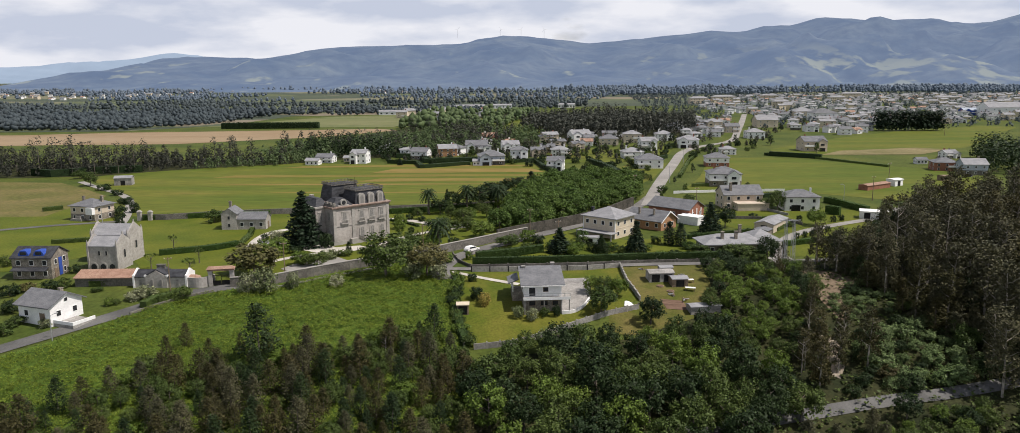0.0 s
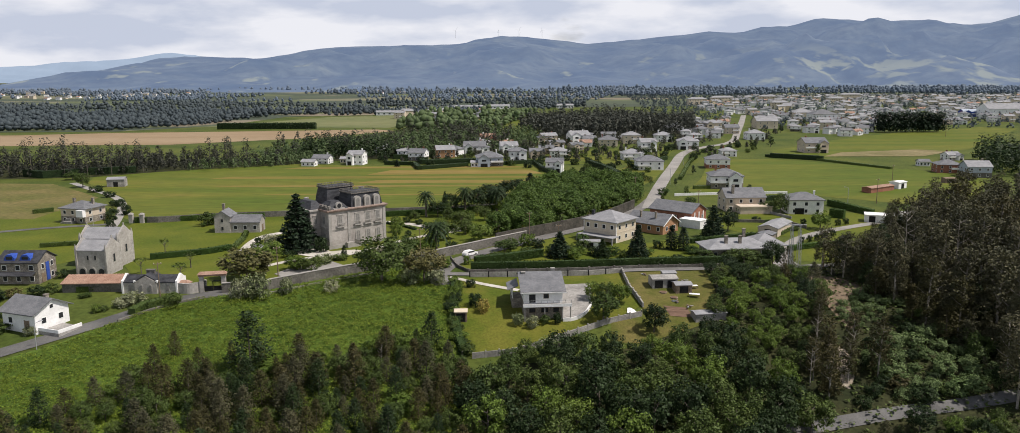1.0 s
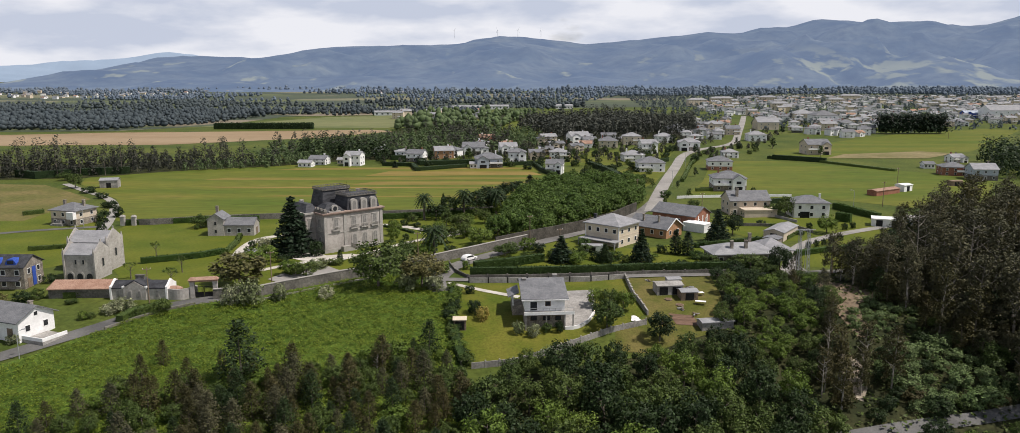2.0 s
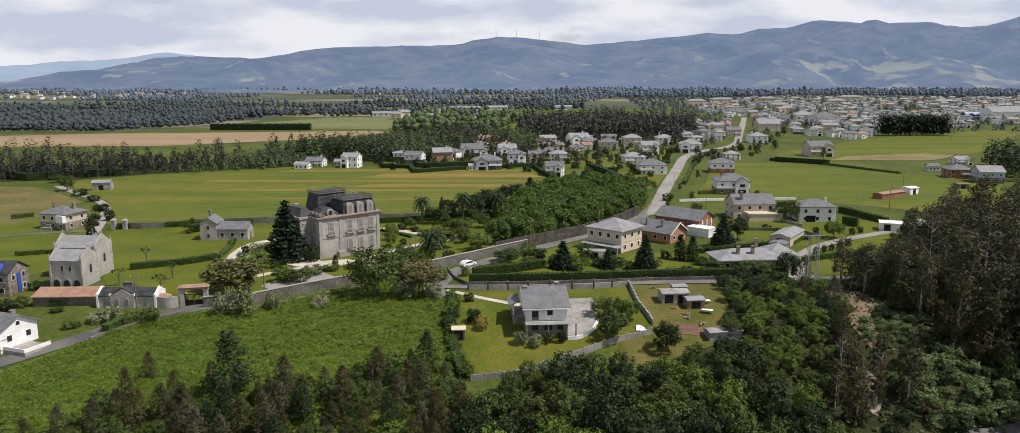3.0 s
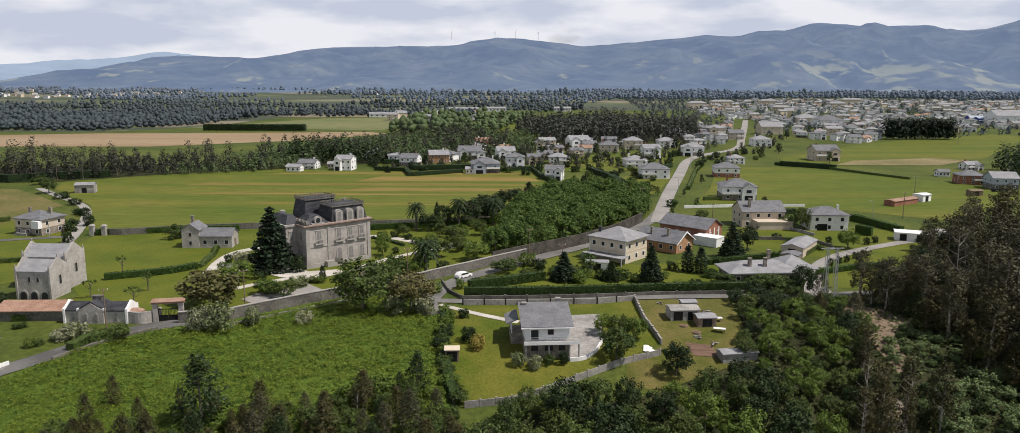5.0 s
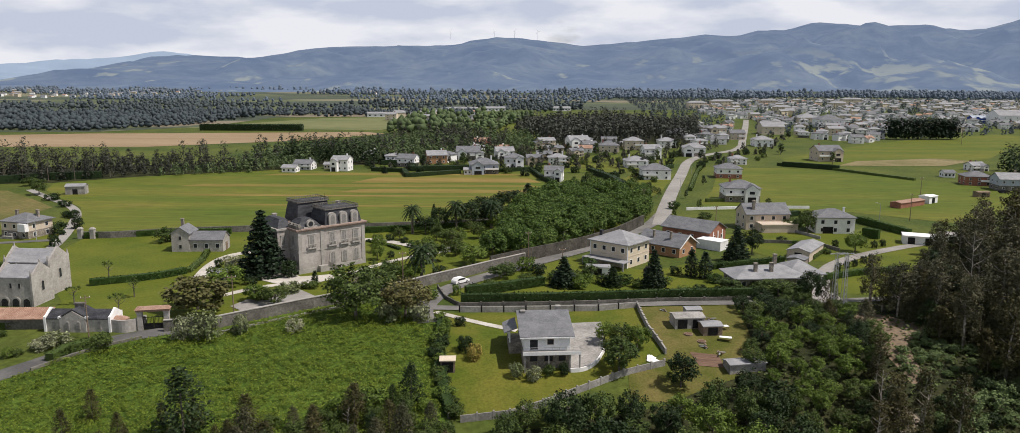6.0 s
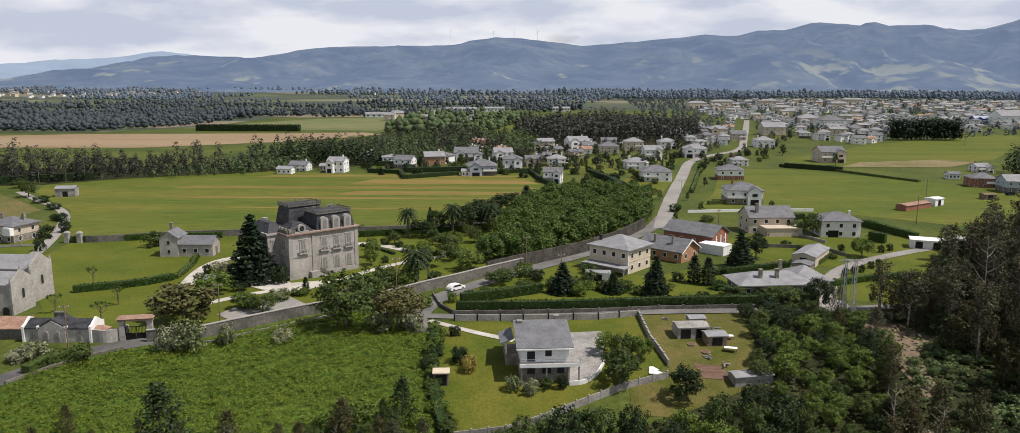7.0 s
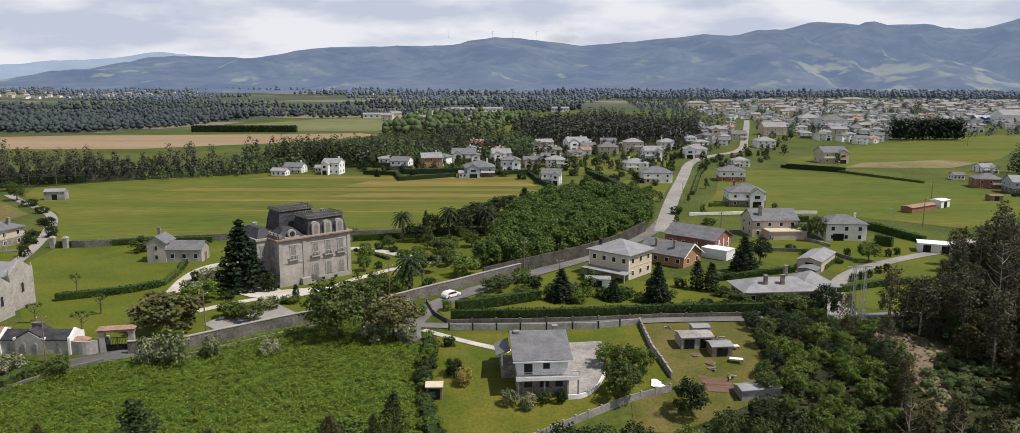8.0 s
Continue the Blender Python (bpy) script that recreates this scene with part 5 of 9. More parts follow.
bung = house(56.4, 202.8, 6, 15.5, 8.0, 2.4, "hip", 1.9, "house_stone", "slate_pale", "low bungalow with a wide pale hipped slate roof", 1, (5, 2), 0.9, chimneys=((-3.0, -2.2, 3.4, 5.4), (0.6, -2.3, 3.4, 5.4), (3.4, 2.4, 3.4, 6.2)))
part("wing_wall", Geo().box(5.0, 12.6, -2.0, 6.0, -1, 2.5), M["white"], bung)
part("wing_roof", roof_hip(7.6, 8.0, 2.55, 2.4, 0.8), M["slate_pale"], bung, at=pose(8.8, 2.0, 0))
window(bung, 1.2, 1.2, pose(11, -2.02, 0.7))


def outbuilding(x, y, rot, w, d, h, walls, roofs, label, rh=0.7, axis="y", doors=1, name="shed"):
    o = thing(name, pose(x, y, gz(x, y), 0, 0, rot), label, "outbuilding")
    part("wall", body(w, d, h, rh, axis, 0.8), M[walls], o)
    part("roof", roof_gable(w, d, h, rh, 0.25, 0.12, axis), M[roofs], o)
    for k in range(doors):
        u = (k + 0.5) / doors * w - w / 2
        part("door", Geo().box(u - 0.9, u + 0.9, -d / 2 - 0.06, -d / 2 + 0.02, 0, min(2.1, h * 0.85)), M["dark_metal"], o)
    return o


outbuilding(76.0, 231.0, -35, 5.6, 13.5, 2.5, "beige", "slate_pale", "long beige garage with a pale grey roof", 0.8, name="garage")
outbuilding(70.4, 220.8, -35, 4.0, 4.0, 1.9, "house_stone", "slate", "small stone lean-to beside the garage", 0.4)
outbuilding(113.6, 247.0, -22, 8.6, 5.0, 2.4, "white", "white", "white flat-roofed garage with two dark doors", 0.15, "x", 2, name="garage")
outbuilding(124.0, 249.5, -22, 6.0, 5.0, 2.3, "white", "concrete", "white shed beside the lane", 0.2, "x", 1)
outbuilding(141.5, 310.5, 33, 15.0, 4.0, 1.9, "brick", "tile_red", "long low red shed in the pasture", 0.4, "x", 0)
outbuilding(153.0, 318.5, 33, 5.5, 4.0, 2.6, "white", "white", "white end of the pasture shed", 0.3, "x", 1)
outbuilding(181.0, 333.0, 5, 5.0, 3.0, 2.0, "wood", "wood", "small dark field hut", 0.3, "x", 1)
outbuilding(33.0, 173.8, 6, 5.6, 3.6, 2.0, "concrete", "concrete", "grey plot shed with a sloping sheet roof", 0.35, "x", 2)
outbuilding(36.6, 170.6, 6, 3.6, 3.0, 1.7, "wood", "slate_pale", "low wooden plot shed with a pale roof", 0.3, "x", 1)
outbuilding(39.6, 158.6, 12, 6.6, 2.6, 1.3, "concrete", "slate_pale", "long low grey shed at the plot edge", 0.3, "x", 0)
outbuilding(35.2, 179.2, 6, 3.0, 2.2, 1.5, "concrete", "slate_pale", "tiny grey tool shed", 0.2, "x", 1)
outbuilding(-10.6, 156.4, 3, 2.4, 2.0, 2.0, "wood", "cream", "small garden hut with a pale roof", 0.25, "x", 1)
outbuilding(20.2, 211.5, -5, 5.4, 2.8, 1.9, "white", "slate_pale", "white prefabricated garden shed", 0.2, "x", 1)
outbuilding(-66.8, 205.0, 20, 3.4, 3.0, 1.9, "wall_stone", "slate_pale", "small stone park pavilion", 0.5, "x", 1, name="pavilion")
outbuilding(-168.5, 331.0, 10, 7.0, 4.0, 3.2, "concrete", "slate_pale", "small pale field barn", 0.8, "x", 1, name="barn")

# ---------------------------------------------------------------- walls and fences
PARK = [(-63.4, 168.6), (-54.5, 170.9), (-47.3, 176.7), (-39.4, 183.3), (-32.3, 188.5), (-27.8, 191.2), (-23.3, 195.6), (-17.5, 202), (-11.1, 208.3), (-5, 214.9), (3.2, 223.2), (11.2, 230.2), (19.9, 239), (30, 252), (41, 272)]
pw = solid("wall_park", wall_run(Geo(), PARK[:11], 0.45, 2.2), M["wall_stone"], "long weathered stone wall round the park", "wall", kind="structure")
solid("wall_terrace", wall_run(Geo(), [(x - 0.3, y + 0.45) for x, y in PARK[9:]], 0.5, 3.2), M["wall_shade"], "tall retaining wall with painted shade below the grove", "wall", kind="structure")
g = wall_run(Geo(), PARK[:11], 0.62, 0.14, sink=0.0)
for k, v in enumerate(g.v):
    g.v[k] = (v[0], v[1], v[2] + 2.21)
part("coping", g, M["trim_stone"], pw)
solid("kerb_park", wall_run(Geo(), [(x + 2.2, y - 2.0) for x, y in PARK[:5]], 0.5, 0.35), M["concrete"], "pale concrete kerb below the park wall", "kerb", kind="structure")
solid("wall_back", wall_run(Geo(), [(-121.5, 249.2), (-113.9, 249.0), (-99.1, 255.0), (-63.3, 262.0), (-45.2, 263.4), (-4.6, 272.0)], 0.4, 1.9), M["wall_stone"], "old stone wall behind the park", "wall", kind="structure")
for x, y in ((-122.2, 248.6), (-118.6, 248.4)):
    p = thing("gate_pillar", pose(x, y, 0), "pale stone gate pillar at the track", "pillar", "track gate pillars")
    part("shaft", Geo().box(-0.6, 0.6, -0.6, 0.6, -0.5, 2.8), M["trim_stone"], p)
    part("cap", Geo().frustum((-0.75, 0.75, -0.75, 0.75), (-0.3, 0.3, -0.3, 0.3), 2.8, 3.3), M["trim_stone"], p)


def panelled(name, pts, height, thick, gap, wall_mat, post_mat, label, post_h, post_w=0.3):
    w = solid(name, wall_run(Geo(), pts, thick, height), M[wall_mat], label, "wall", kind="structure")
    me = None
    for (x0, y0), (x1, y1) in zip(pts, pts[1:]):
        n = max(1, round(math.hypot(x1 - x0, y1 - y0) / gap))
        for k in range(n):
            x, y = x0 + (x1 - x0) * k / n, y0 + (y1 - y0) * k / n
            if me is None:
                me = Geo().box(-post_w / 2, post_w / 2, -post_w / 2, post_w / 2, -0.6, post_h).mesh("post", M[post_mat])
            part("post", me, None, w, at=pose(x, y, gz(x, y), 0, 0, math.degrees(math.atan2(y1 - y0, x1 - x0))))
    return w


panelled("wall_yard_front", [(-10.3, 180.7), (2.8, 180.9), (17.2, 181.9), (25.4, 184.3)], 1.2, 0.22, 4.2, "concrete", "dark_metal", "grey rendered yard wall with dark posts", 1.45, 0.26)
panelled("wall_yard_side", [(25.3, 184.6), (25.2, 178.0), (25.3, 171.5), (26.9, 162.2)], 1.1, 0.3, 2.4, "concrete", "trim_stone", "pale stone yard side wall with posts", 1.3, 0.36)
panelled("wall_yard_low", [(26.0, 158.6), (18.7, 155.5), (10.6, 150.4), (5, 146.8), (-0.1, 144.2), (-7.6, 142.7)], 1.15, 0.18, 2.6, "concrete", "trim_stone", "grey concrete panel fence below the lawn", 1.4, 0.26)
panelled("wall_hedge_base", [(-16.2, 198.0), (-13.9, 190.0), (-10.8, 184.9), (2.8, 185.5), (17.8, 186.9), (30, 188.8), (50, 190.2), (62, 191.6)], 0.75, 0.25, 5.0, "wall_stone", "wall_stone", "low stone wall under the garden hedge", 0.95, 0.35)
solid("wall_yard_west", wall_run(Geo(), [(-13.0, 176), (-12.6, 160), (-11.2, 149.4), (-9.4, 143.4)], 0.4, 0.9), M["wall_stone"], "low mossy stone wall beside the fern field", "wall", kind="structure")
solid("wall_lane", wall_run(Geo(), [(-78.0, 152.2), (-74.2, 157.6), (-70.5, 162.0), (-66, 165.5)], 0.4, 0.55), M["wall_stone"], "low stone wall along the lane", "wall", kind="structure")
solid("wall_driveway", wall_run(Geo(), [(88, 252), (84, 262)], 0.3, 0.9), M["concrete"], "grey garden wall beside the lane", "wall", kind="structure")
solid("wall_garden_east", wall_run(Geo(), [(66, 247), (76, 246), (84.5, 243), (87, 236)], 0.3, 1.0), M["wall_stone"], "stone garden wall beside the garage", "wall", kind="structure")
solid("wall_village", wall_run(Geo(), [(60, 300), (88, 304), (104, 304)], 0.4, 1.0), M["white"], "white garden wall before the villa", "wall", kind="structure")

# ---------------------------------------------------------------- plants
def leaf_quads(centres, spread, per, size, rng, up=0.35, squash=1.0, middle=None, loose=0.55):
    """Leaf tufts: per small faces round each centre, facing outwards and up at random."""
    centres = np.asarray(centres, float)
    n = len(centres) * per
    c = np.repeat(centres, per, axis=0)
    off = rng.normal(0, 1, (n, 3))
    off /= np.linalg.norm(off, axis=1, keepdims=True)
    off *= (rng.random((n, 1)) ** 0.5) * np.repeat(np.broadcast_to(np.asarray(spread, float).reshape(-1, 1), (len(centres), 1)), per, axis=0)
    off[:, 2] *= squash
    p = c + off
    mid = np.array([0, 0, 0.0]) if middle is None else np.asarray(middle, float)
    out = p - mid
    out /= np.linalg.norm(out, axis=1, keepdims=True) + 1e-6
    nrm = out * 0.7 + rng.normal(0, loose, (n, 3))
    nrm[:, 2] += up
    nrm /= np.linalg.norm(nrm, axis=1, keepdims=True)
    t = np.cross(nrm, rng.normal(0, 1, (n, 3)))
    t /= np.linalg.norm(t, axis=1, keepdims=True) + 1e-6
    b = np.cross(nrm, t)
    s = size * (0.55 + 0.9 * rng.random((n, 1)))
    k = 0.55 + 0.3 * rng.random((n, 1))
    return np.stack([p - t * s, p - b * s * k, p + t * s, p + b * s * k + nrm * s * 0.3], axis=1).reshape(-1, 3)


def quads_mesh(name, v, material):
    me = bpy.data.meshes.new(name)
    n = len(v) // 4
    me.vertices.add(len(v))
    me.vertices.foreach_set("co", np.asarray(v, np.float32).ravel())
    me.loops.add(4 * n)
    me.loops.foreach_set("vertex_index", np.arange(4 * n, dtype=np.int32))
    me.polygons.add(n)
    me.polygons.foreach_set("loop_start", np.arange(0, 4 * n, 4, dtype=np.int32))
    me.materials.append(material)
    me.update(calc_edges=True)
    me.validate()
    return me


def shell(rng, n, rx, rz, zc, low=-0.6, inner=0.55, lump=0.25):
    """Tuft centres over a lumpy crown."""
    d = rng.normal(0, 1, (n * 3, 3))
    d /= np.linalg.norm(d, axis=1, keepdims=True)
    d = d[d[:, 2] > low][:n]
    r = inner + (1 - inner) * rng.random((len(d), 1)) ** 0.6
    lobes = 1 + lump * np.sin(3 * np.arctan2(d[:, 1], d[:, 0]) + rng.random() * 6)[:, None] * np.cos(2.3 * d[:, 2:3] + rng.random() * 3)
    return d * r * lobes * np.array([rx, rx, rz]) + np.array([0, 0, zc])


def limbs(rng, h, r0, top, n, reach, pale=False, sides=7, start=0.4):
    g = Geo()
    bend = rng.normal(0, 0.035 * h, 2)
    pts = [(bend[0] * u * u, bend[1] * u * u, top * u - 0.4 * (u == 0)) for u in (0, 0.3, 0.6, 1.0)]
    g.tube(pts, [r0, r0 * 0.8, r0 * 0.55, r0 * 0.2], sides)
    for k in range(n):
        u = start + (0.9 - start) * k / max(1, n - 1)
        a = 2.4 * k + rng.random()
        z = top * u
        e = reach * (1.1 - 0.5 * u) * (0.8 + 0.4 * rng.random())
        bx, by = bend[0] * u * u, bend[1] * u * u
        g.tube([(bx, by, z), (bx + 0.5 * e * math.cos(a), by + 0.5 * e * math.sin(a), z + 0.28 * e), (bx + e * math.cos(a), by + e * math.sin(a), z + 0.75 * e)], [r0 * 0.42, r0 * 0.28, r0 * 0.1], 5)
    return g


def plant_parts(kind, seed, leaf):
    """Trunk and crown meshes of a plant of unit kind; sizes in metres."""
    rng = np.random.default_rng(seed)
    bark = "bark"
    if kind == "broadleaf":
        h, r = 7.0, 3.0
        c = shell(rng, 62, r, 2.9, 4.1, low=-0.75)
        v = leaf_quads(c, 0.80, 44, 0.185, rng, middle=(0, 0, 3.6))
        g = limbs(rng, h, 0.22, 5.2, 6, 2.2)
    elif kind == "eucalyptus":
        h = 17.0
        g = limbs(rng, h, 0.26, 15.5, 9, 3.0, start=0.35)
        bark = "bark_pale"
        c = []
        for k in range(26):
            u = 0.24 + 0.76 * k / 25
            a, e = 2.4 * k + rng.random(), 3.4 * (1.10 - 0.72 * u) * (0.45 + 0.65 * rng.random())
            m = np.array([e * math.cos(a), e * math.sin(a), 16.4 * u])
            c += [m + rng.normal(0, 0.62, 3) for _ in range(6)]
        v = leaf_quads(c, 0.78, 15, 0.23, rng, up=0.1, squash=1.15, middle=(0, 0, 8))
    elif kind == "sapling":
        h = 7.0
        g = limbs(rng, h, 0.10, 6.6, 6, 1.0, start=0.15)
        c = []
        for k in range(90):
            u = 0.04 + 0.96 * (k / 89)
            a, e = 2.4 * k + rng.random(), 1.55 * math.sin(math.pi * (0.24 + 0.73 * u)) * (0.45 + 0.65 * rng.random())
            c.append((e * math.cos(a), e * math.sin(a), 7.0 * u))
        v = leaf_quads(c, 0.55, 24, 0.115, rng, up=0.25, squash=1.15, middle=(0, 0, 2.5))
    elif kind == "conifer":
        h = 12.0
        g = Geo().tube([(0, 0, -0.4), (0, 0, 6), (0, 0, 11.8)], [0.3, 0.18, 0.03], 7)
        c, sp = [], []
        for lvl in range(15):
            u = lvl / 14
            rad = 3.4 * (1 - u) ** 0.85 + 0.12
            for k in range(max(3, int(11 * (1 - u) + 3))):
                a = 2 * math.pi * k / max(3, int(11 * (1 - u) + 3)) + lvl * 0.7 + rng.random() * 0.4
                for f in (0.5, 0.92):
                    c.append((rad * f * math.cos(a), rad * f * math.sin(a), 1.2 + 10.8 * u - 0.35 * rad * f + 0.3 * rng.random()))
        v = leaf_quads(c, 0.62, 17, 0.27, rng, up=0.5, squash=0.55, middle=(0, 0, 4))
    elif kind == "cypress":
        h = 6.0
        g = Geo().tube([(0, 0, -0.3), (0, 0, 3), (0, 0, 5.6)], [0.14, 0.1, 0.03], 6)
        c = [(0.75 * math.sin(math.pi * min(1, 0.25 + 0.78 * u)) ** 0.8 * math.cos(a), 0.75 * math.sin(math.pi * min(1, 0.25 + 0.78 * u)) ** 0.8 * math.sin(a), 0.25 + 5.7 * u)
             for u, a in zip(np.linspace(0, 1, 60), 2.4 * np.arange(60))]
        v = leaf_quads(c, 0.36, 22, 0.14, rng, up=0.6, squash=1.4, middle=(0, 0, 2.5))
    elif kind == "bush":
        h = 2.0
        g = limbs(rng, 2, 0.05, 1.2, 5, 0.7, sides=5, start=0.1)
        c = shell(rng, 46, 1.15, 1.0, 0.95, low=-0.9, inner=0.5, lump=0.14)
        v = leaf_quads(c, 0.34, 30, 0.095, rng, middle=(0, 0, 0.7))
    elif kind == "grove":
        h = 7.0
        g = limbs(rng, h, 0.2, 4.2, 6, 2.0)
        c = shell(rng, 66, 3.5, 3.3, 3.7, low=-0.7, inner=0.8, lump=0.10)
        v = leaf_quads(c, 0.95, 34, 0.27, rng, up=0.7, middle=(0, 0, 2.8))
    elif kind == "far":
        h = 14.0
        g = Geo().tube([(0, 0, -0.5), (0.2, 0, 6), (0, 0.2, 12.5)], [0.28, 0.2, 0.06], 5)
        c = []
        for k in range(22):
            u = 0.28 + 0.72 * k / 21
            a, e = 2.4 * k + rng.random(), 3.2 * (1.15 - 0.8 * u) * (0.4 + 0.7 * rng.random())
            c.append((e * math.cos(a), e * math.sin(a), 13.4 * u))
        v = leaf_quads(c, 1.25, 16, 0.52, rng, up=0.1, squash=1.1, middle=(0, 0, 6))
    return g.mesh("trunk", M[bark]), quads_mesh("crown", v, M[leaf])


NAMES = {"broadleaf": "broadleaf_tree", "eucalyptus": "eucalyptus_tree", "sapling": "young_eucalyptus", "conifer": "conifer_tree", "cypress": "cypress", "bush": "shrub", "grove": "grove_tree", "far": "woodland_tree"}
PROTO = {}


def plant(kind, leaf, x, y, scale=1.0, wide=1.0, label="", group="", seed=0, turn=None, variants=3):
    v = seed % variants
    if (kind, leaf, v) not in PROTO:
        PROTO[kind, leaf, v] = plant_parts(kind, 11 + 7 * v + len(kind), leaf)
    trunk, crown = PROTO[kind, leaf, v]
    turn = (seed * 137.5) % 360 if turn is None else turn
    m = pose(x, y, gz(x, y), 0, 0, turn) @ Matrix.Diagonal((scale * wide, scale * wide, scale, 1))
    ob = thing(NAMES[kind], m, label, "shrub" if kind == "bush" else "tree", group)
    part("trunk" if kind != "bush" else "stem", trunk, None, ob)
    part("crown" if kind != "bush" else "foliage", crown, None, ob)
    return ob


def palm(x, y, h, r, label, seed):
    rng = np.random.default_rng(seed)
    ob = thing("palm_tree", pose(x, y, gz(x, y), 0, 0, seed * 50), label, "palm tree", "park palms")
    part("trunk", Geo().tube([(0, 0, -0.4), (0.05, 0, h * 0.5), (0.1, 0, h)], [0.42, 0.33, 0.36], 9), M["bark"], ob)
    vs = []
    for k in range(46):
        a, lift = 2.4 * k, 1.15 - 1.75 * (k / 45)
        ln = r * (0.85 + 0.3 * rng.random())
        d, sd = np.array([math.cos(a), math.sin(a)]), np.array([-math.sin(a), math.cos(a)])
        for s in range(7):
            u0, u1 = s / 7, (s + 1) / 7
            p0 = np.array([*(d * ln * u0 * math.cos(lift * 0.7)), h + ln * (math.sin(lift) * u0 - 0.75 * u0 * u0)])
            p1 = np.array([*(d * ln * u1 * math.cos(lift * 0.7)), h + ln * (math.sin(lift) * u1 - 0.75 * u1 * u1)])
            wdt = 0.36 * math.sin(math.pi * min(0.95, 0.15 + 0.8 * u0)) * r / 2.6
            for sg in (-1, 1):
                q = np.array([*(sd * sg * wdt), -0.5 * wdt])
                vs += [p0, p1, p1 * 0.4 + p0 * 0.6 + q, p0 + q * 0.5] if sg > 0 else [p0 + q * 0.5, p1 * 0.4 + p0 * 0.6 + q, p1, p0]
    part("crown", quads_mesh("crown", np.array(vs), M["leaf_dark"]), None, ob, "drooping feathery palm fronds")
    return ob


def hedge(name, pts, width, height, label, leaf="leaf_hedge", density=9, size=0.17, seed=1, group=""):
    """A clipped hedge: a solid body of twigs under a coat of small leaves."""
    rng = np.random.default_rng(seed)
    line = resample(pts, 1.0)
    g = wall_run(Geo(), pts, width * 0.8, height * 0.93, step=1.5)
    l, r = sides_of(line, width / 2)
    vs = []
    for i in range(len(line) - 1):
        ln = math.hypot(line[i + 1][0] - line[i][0], line[i + 1][1] - line[i][1])
        per = int(density * ln * (width + 2 * height)) + 1
        t, s = rng.random(per), rng.random(per) * (width + 2 * height)
        for a, q in zip(t, s):
            if q < height:
                k, z = 0.0, q
            elif q < height + width:
                k, z = (q - height) / width, height
            else:
                k, z = 1.0, q - height - width
            x0, y0 = l[i][0] + (l[i + 1][0] - l[i][0]) * a, l[i][1] + (l[i + 1][1] - l[i][1]) * a
            x1, y1 = r[i][0] + (r[i + 1][0] - r[i][0]) * a, r[i][1] + (r[i + 1][1] - r[i][1]) * a
            x, y = x0 + (x1 - x0) * k, y0 + (y1 - y0) * k
            vs.append((x, y, gz(x, y) + z * (0.95 + 0.1 * noise.noise(Vector((x * 0.6, y * 0.6, 0))))))
    c = np.array(vs)
    q = leaf_quads(c, 0.12, 1, size, rng, up=0.5, middle=c.mean(axis=0) - np.array([0, 0, 4]))
    ob = tagged(new(name), label, "hedge", group)
    ob.location = (*pts[0], gz(*pts[0]))
    for nm, me in (("body", g.mesh("body", M[leaf])), ("foliage", quads_mesh("foliage", q, M[leaf]))):
        me.transform(Matrix.Translation(-ob.location))
        part(nm, me, None, ob)
    return ob


def inside(x, y, poly):
    hit = False
    for (x0, y0), (x1, y1) in zip(poly, poly[1:] + poly[:1]):
        if (y0 > y) != (y1 > y) and x < (x1 - x0) * (y - y0) / (y1 - y0) + x0:
            hit = not hit
    return hit


def scatter(poly, gap, seed, tries=4000):
    """Places at least gap apart within an outline."""
    rng = random.Random(seed)
    xs_, ys_ = [p[0] for p in poly], [p[1] for p in poly]
    cells, out = {}, []
    for _ in range(tries):
        x, y = rng.uniform(min(xs_), max(xs_)), rng.uniform(min(ys_), max(ys_))
        i, j = int(x // gap), int(y // gap)
        if inside(x, y, poly) and all(math.hypot(x - a, y - b) >= gap for di in (-1, 0, 1) for dj in (-1, 0, 1) for a, b in cells.get((i + di, j + dj), ())):
            cells.setdefault((i, j), []).append((x, y))
            out.append((x, y))
    return out


ROADWAY = [(46, 272), (52, 298), (64, 345), (80, 402), (94, 456), (112, 490), (142, 522), (165, 600), (202, 721), (240, 850)]


def off_road(places, room=9.0):
    """Only the places that leave the village road and its verges free."""
    line = [Vector(p) for p in resample(ROADWAY, 4.0)]
    return [(x, y) for x, y in places if min((Vector((x, y)) - q).length for q in line) > room]


def clumped(places, sx, sy, keep=-0.08):
    """Only the places within clumps, with clearings between."""
    return [(x, y) for x, y in places if noise.noise(Vector((x / sx, y / sy, 5.0))) > keep]


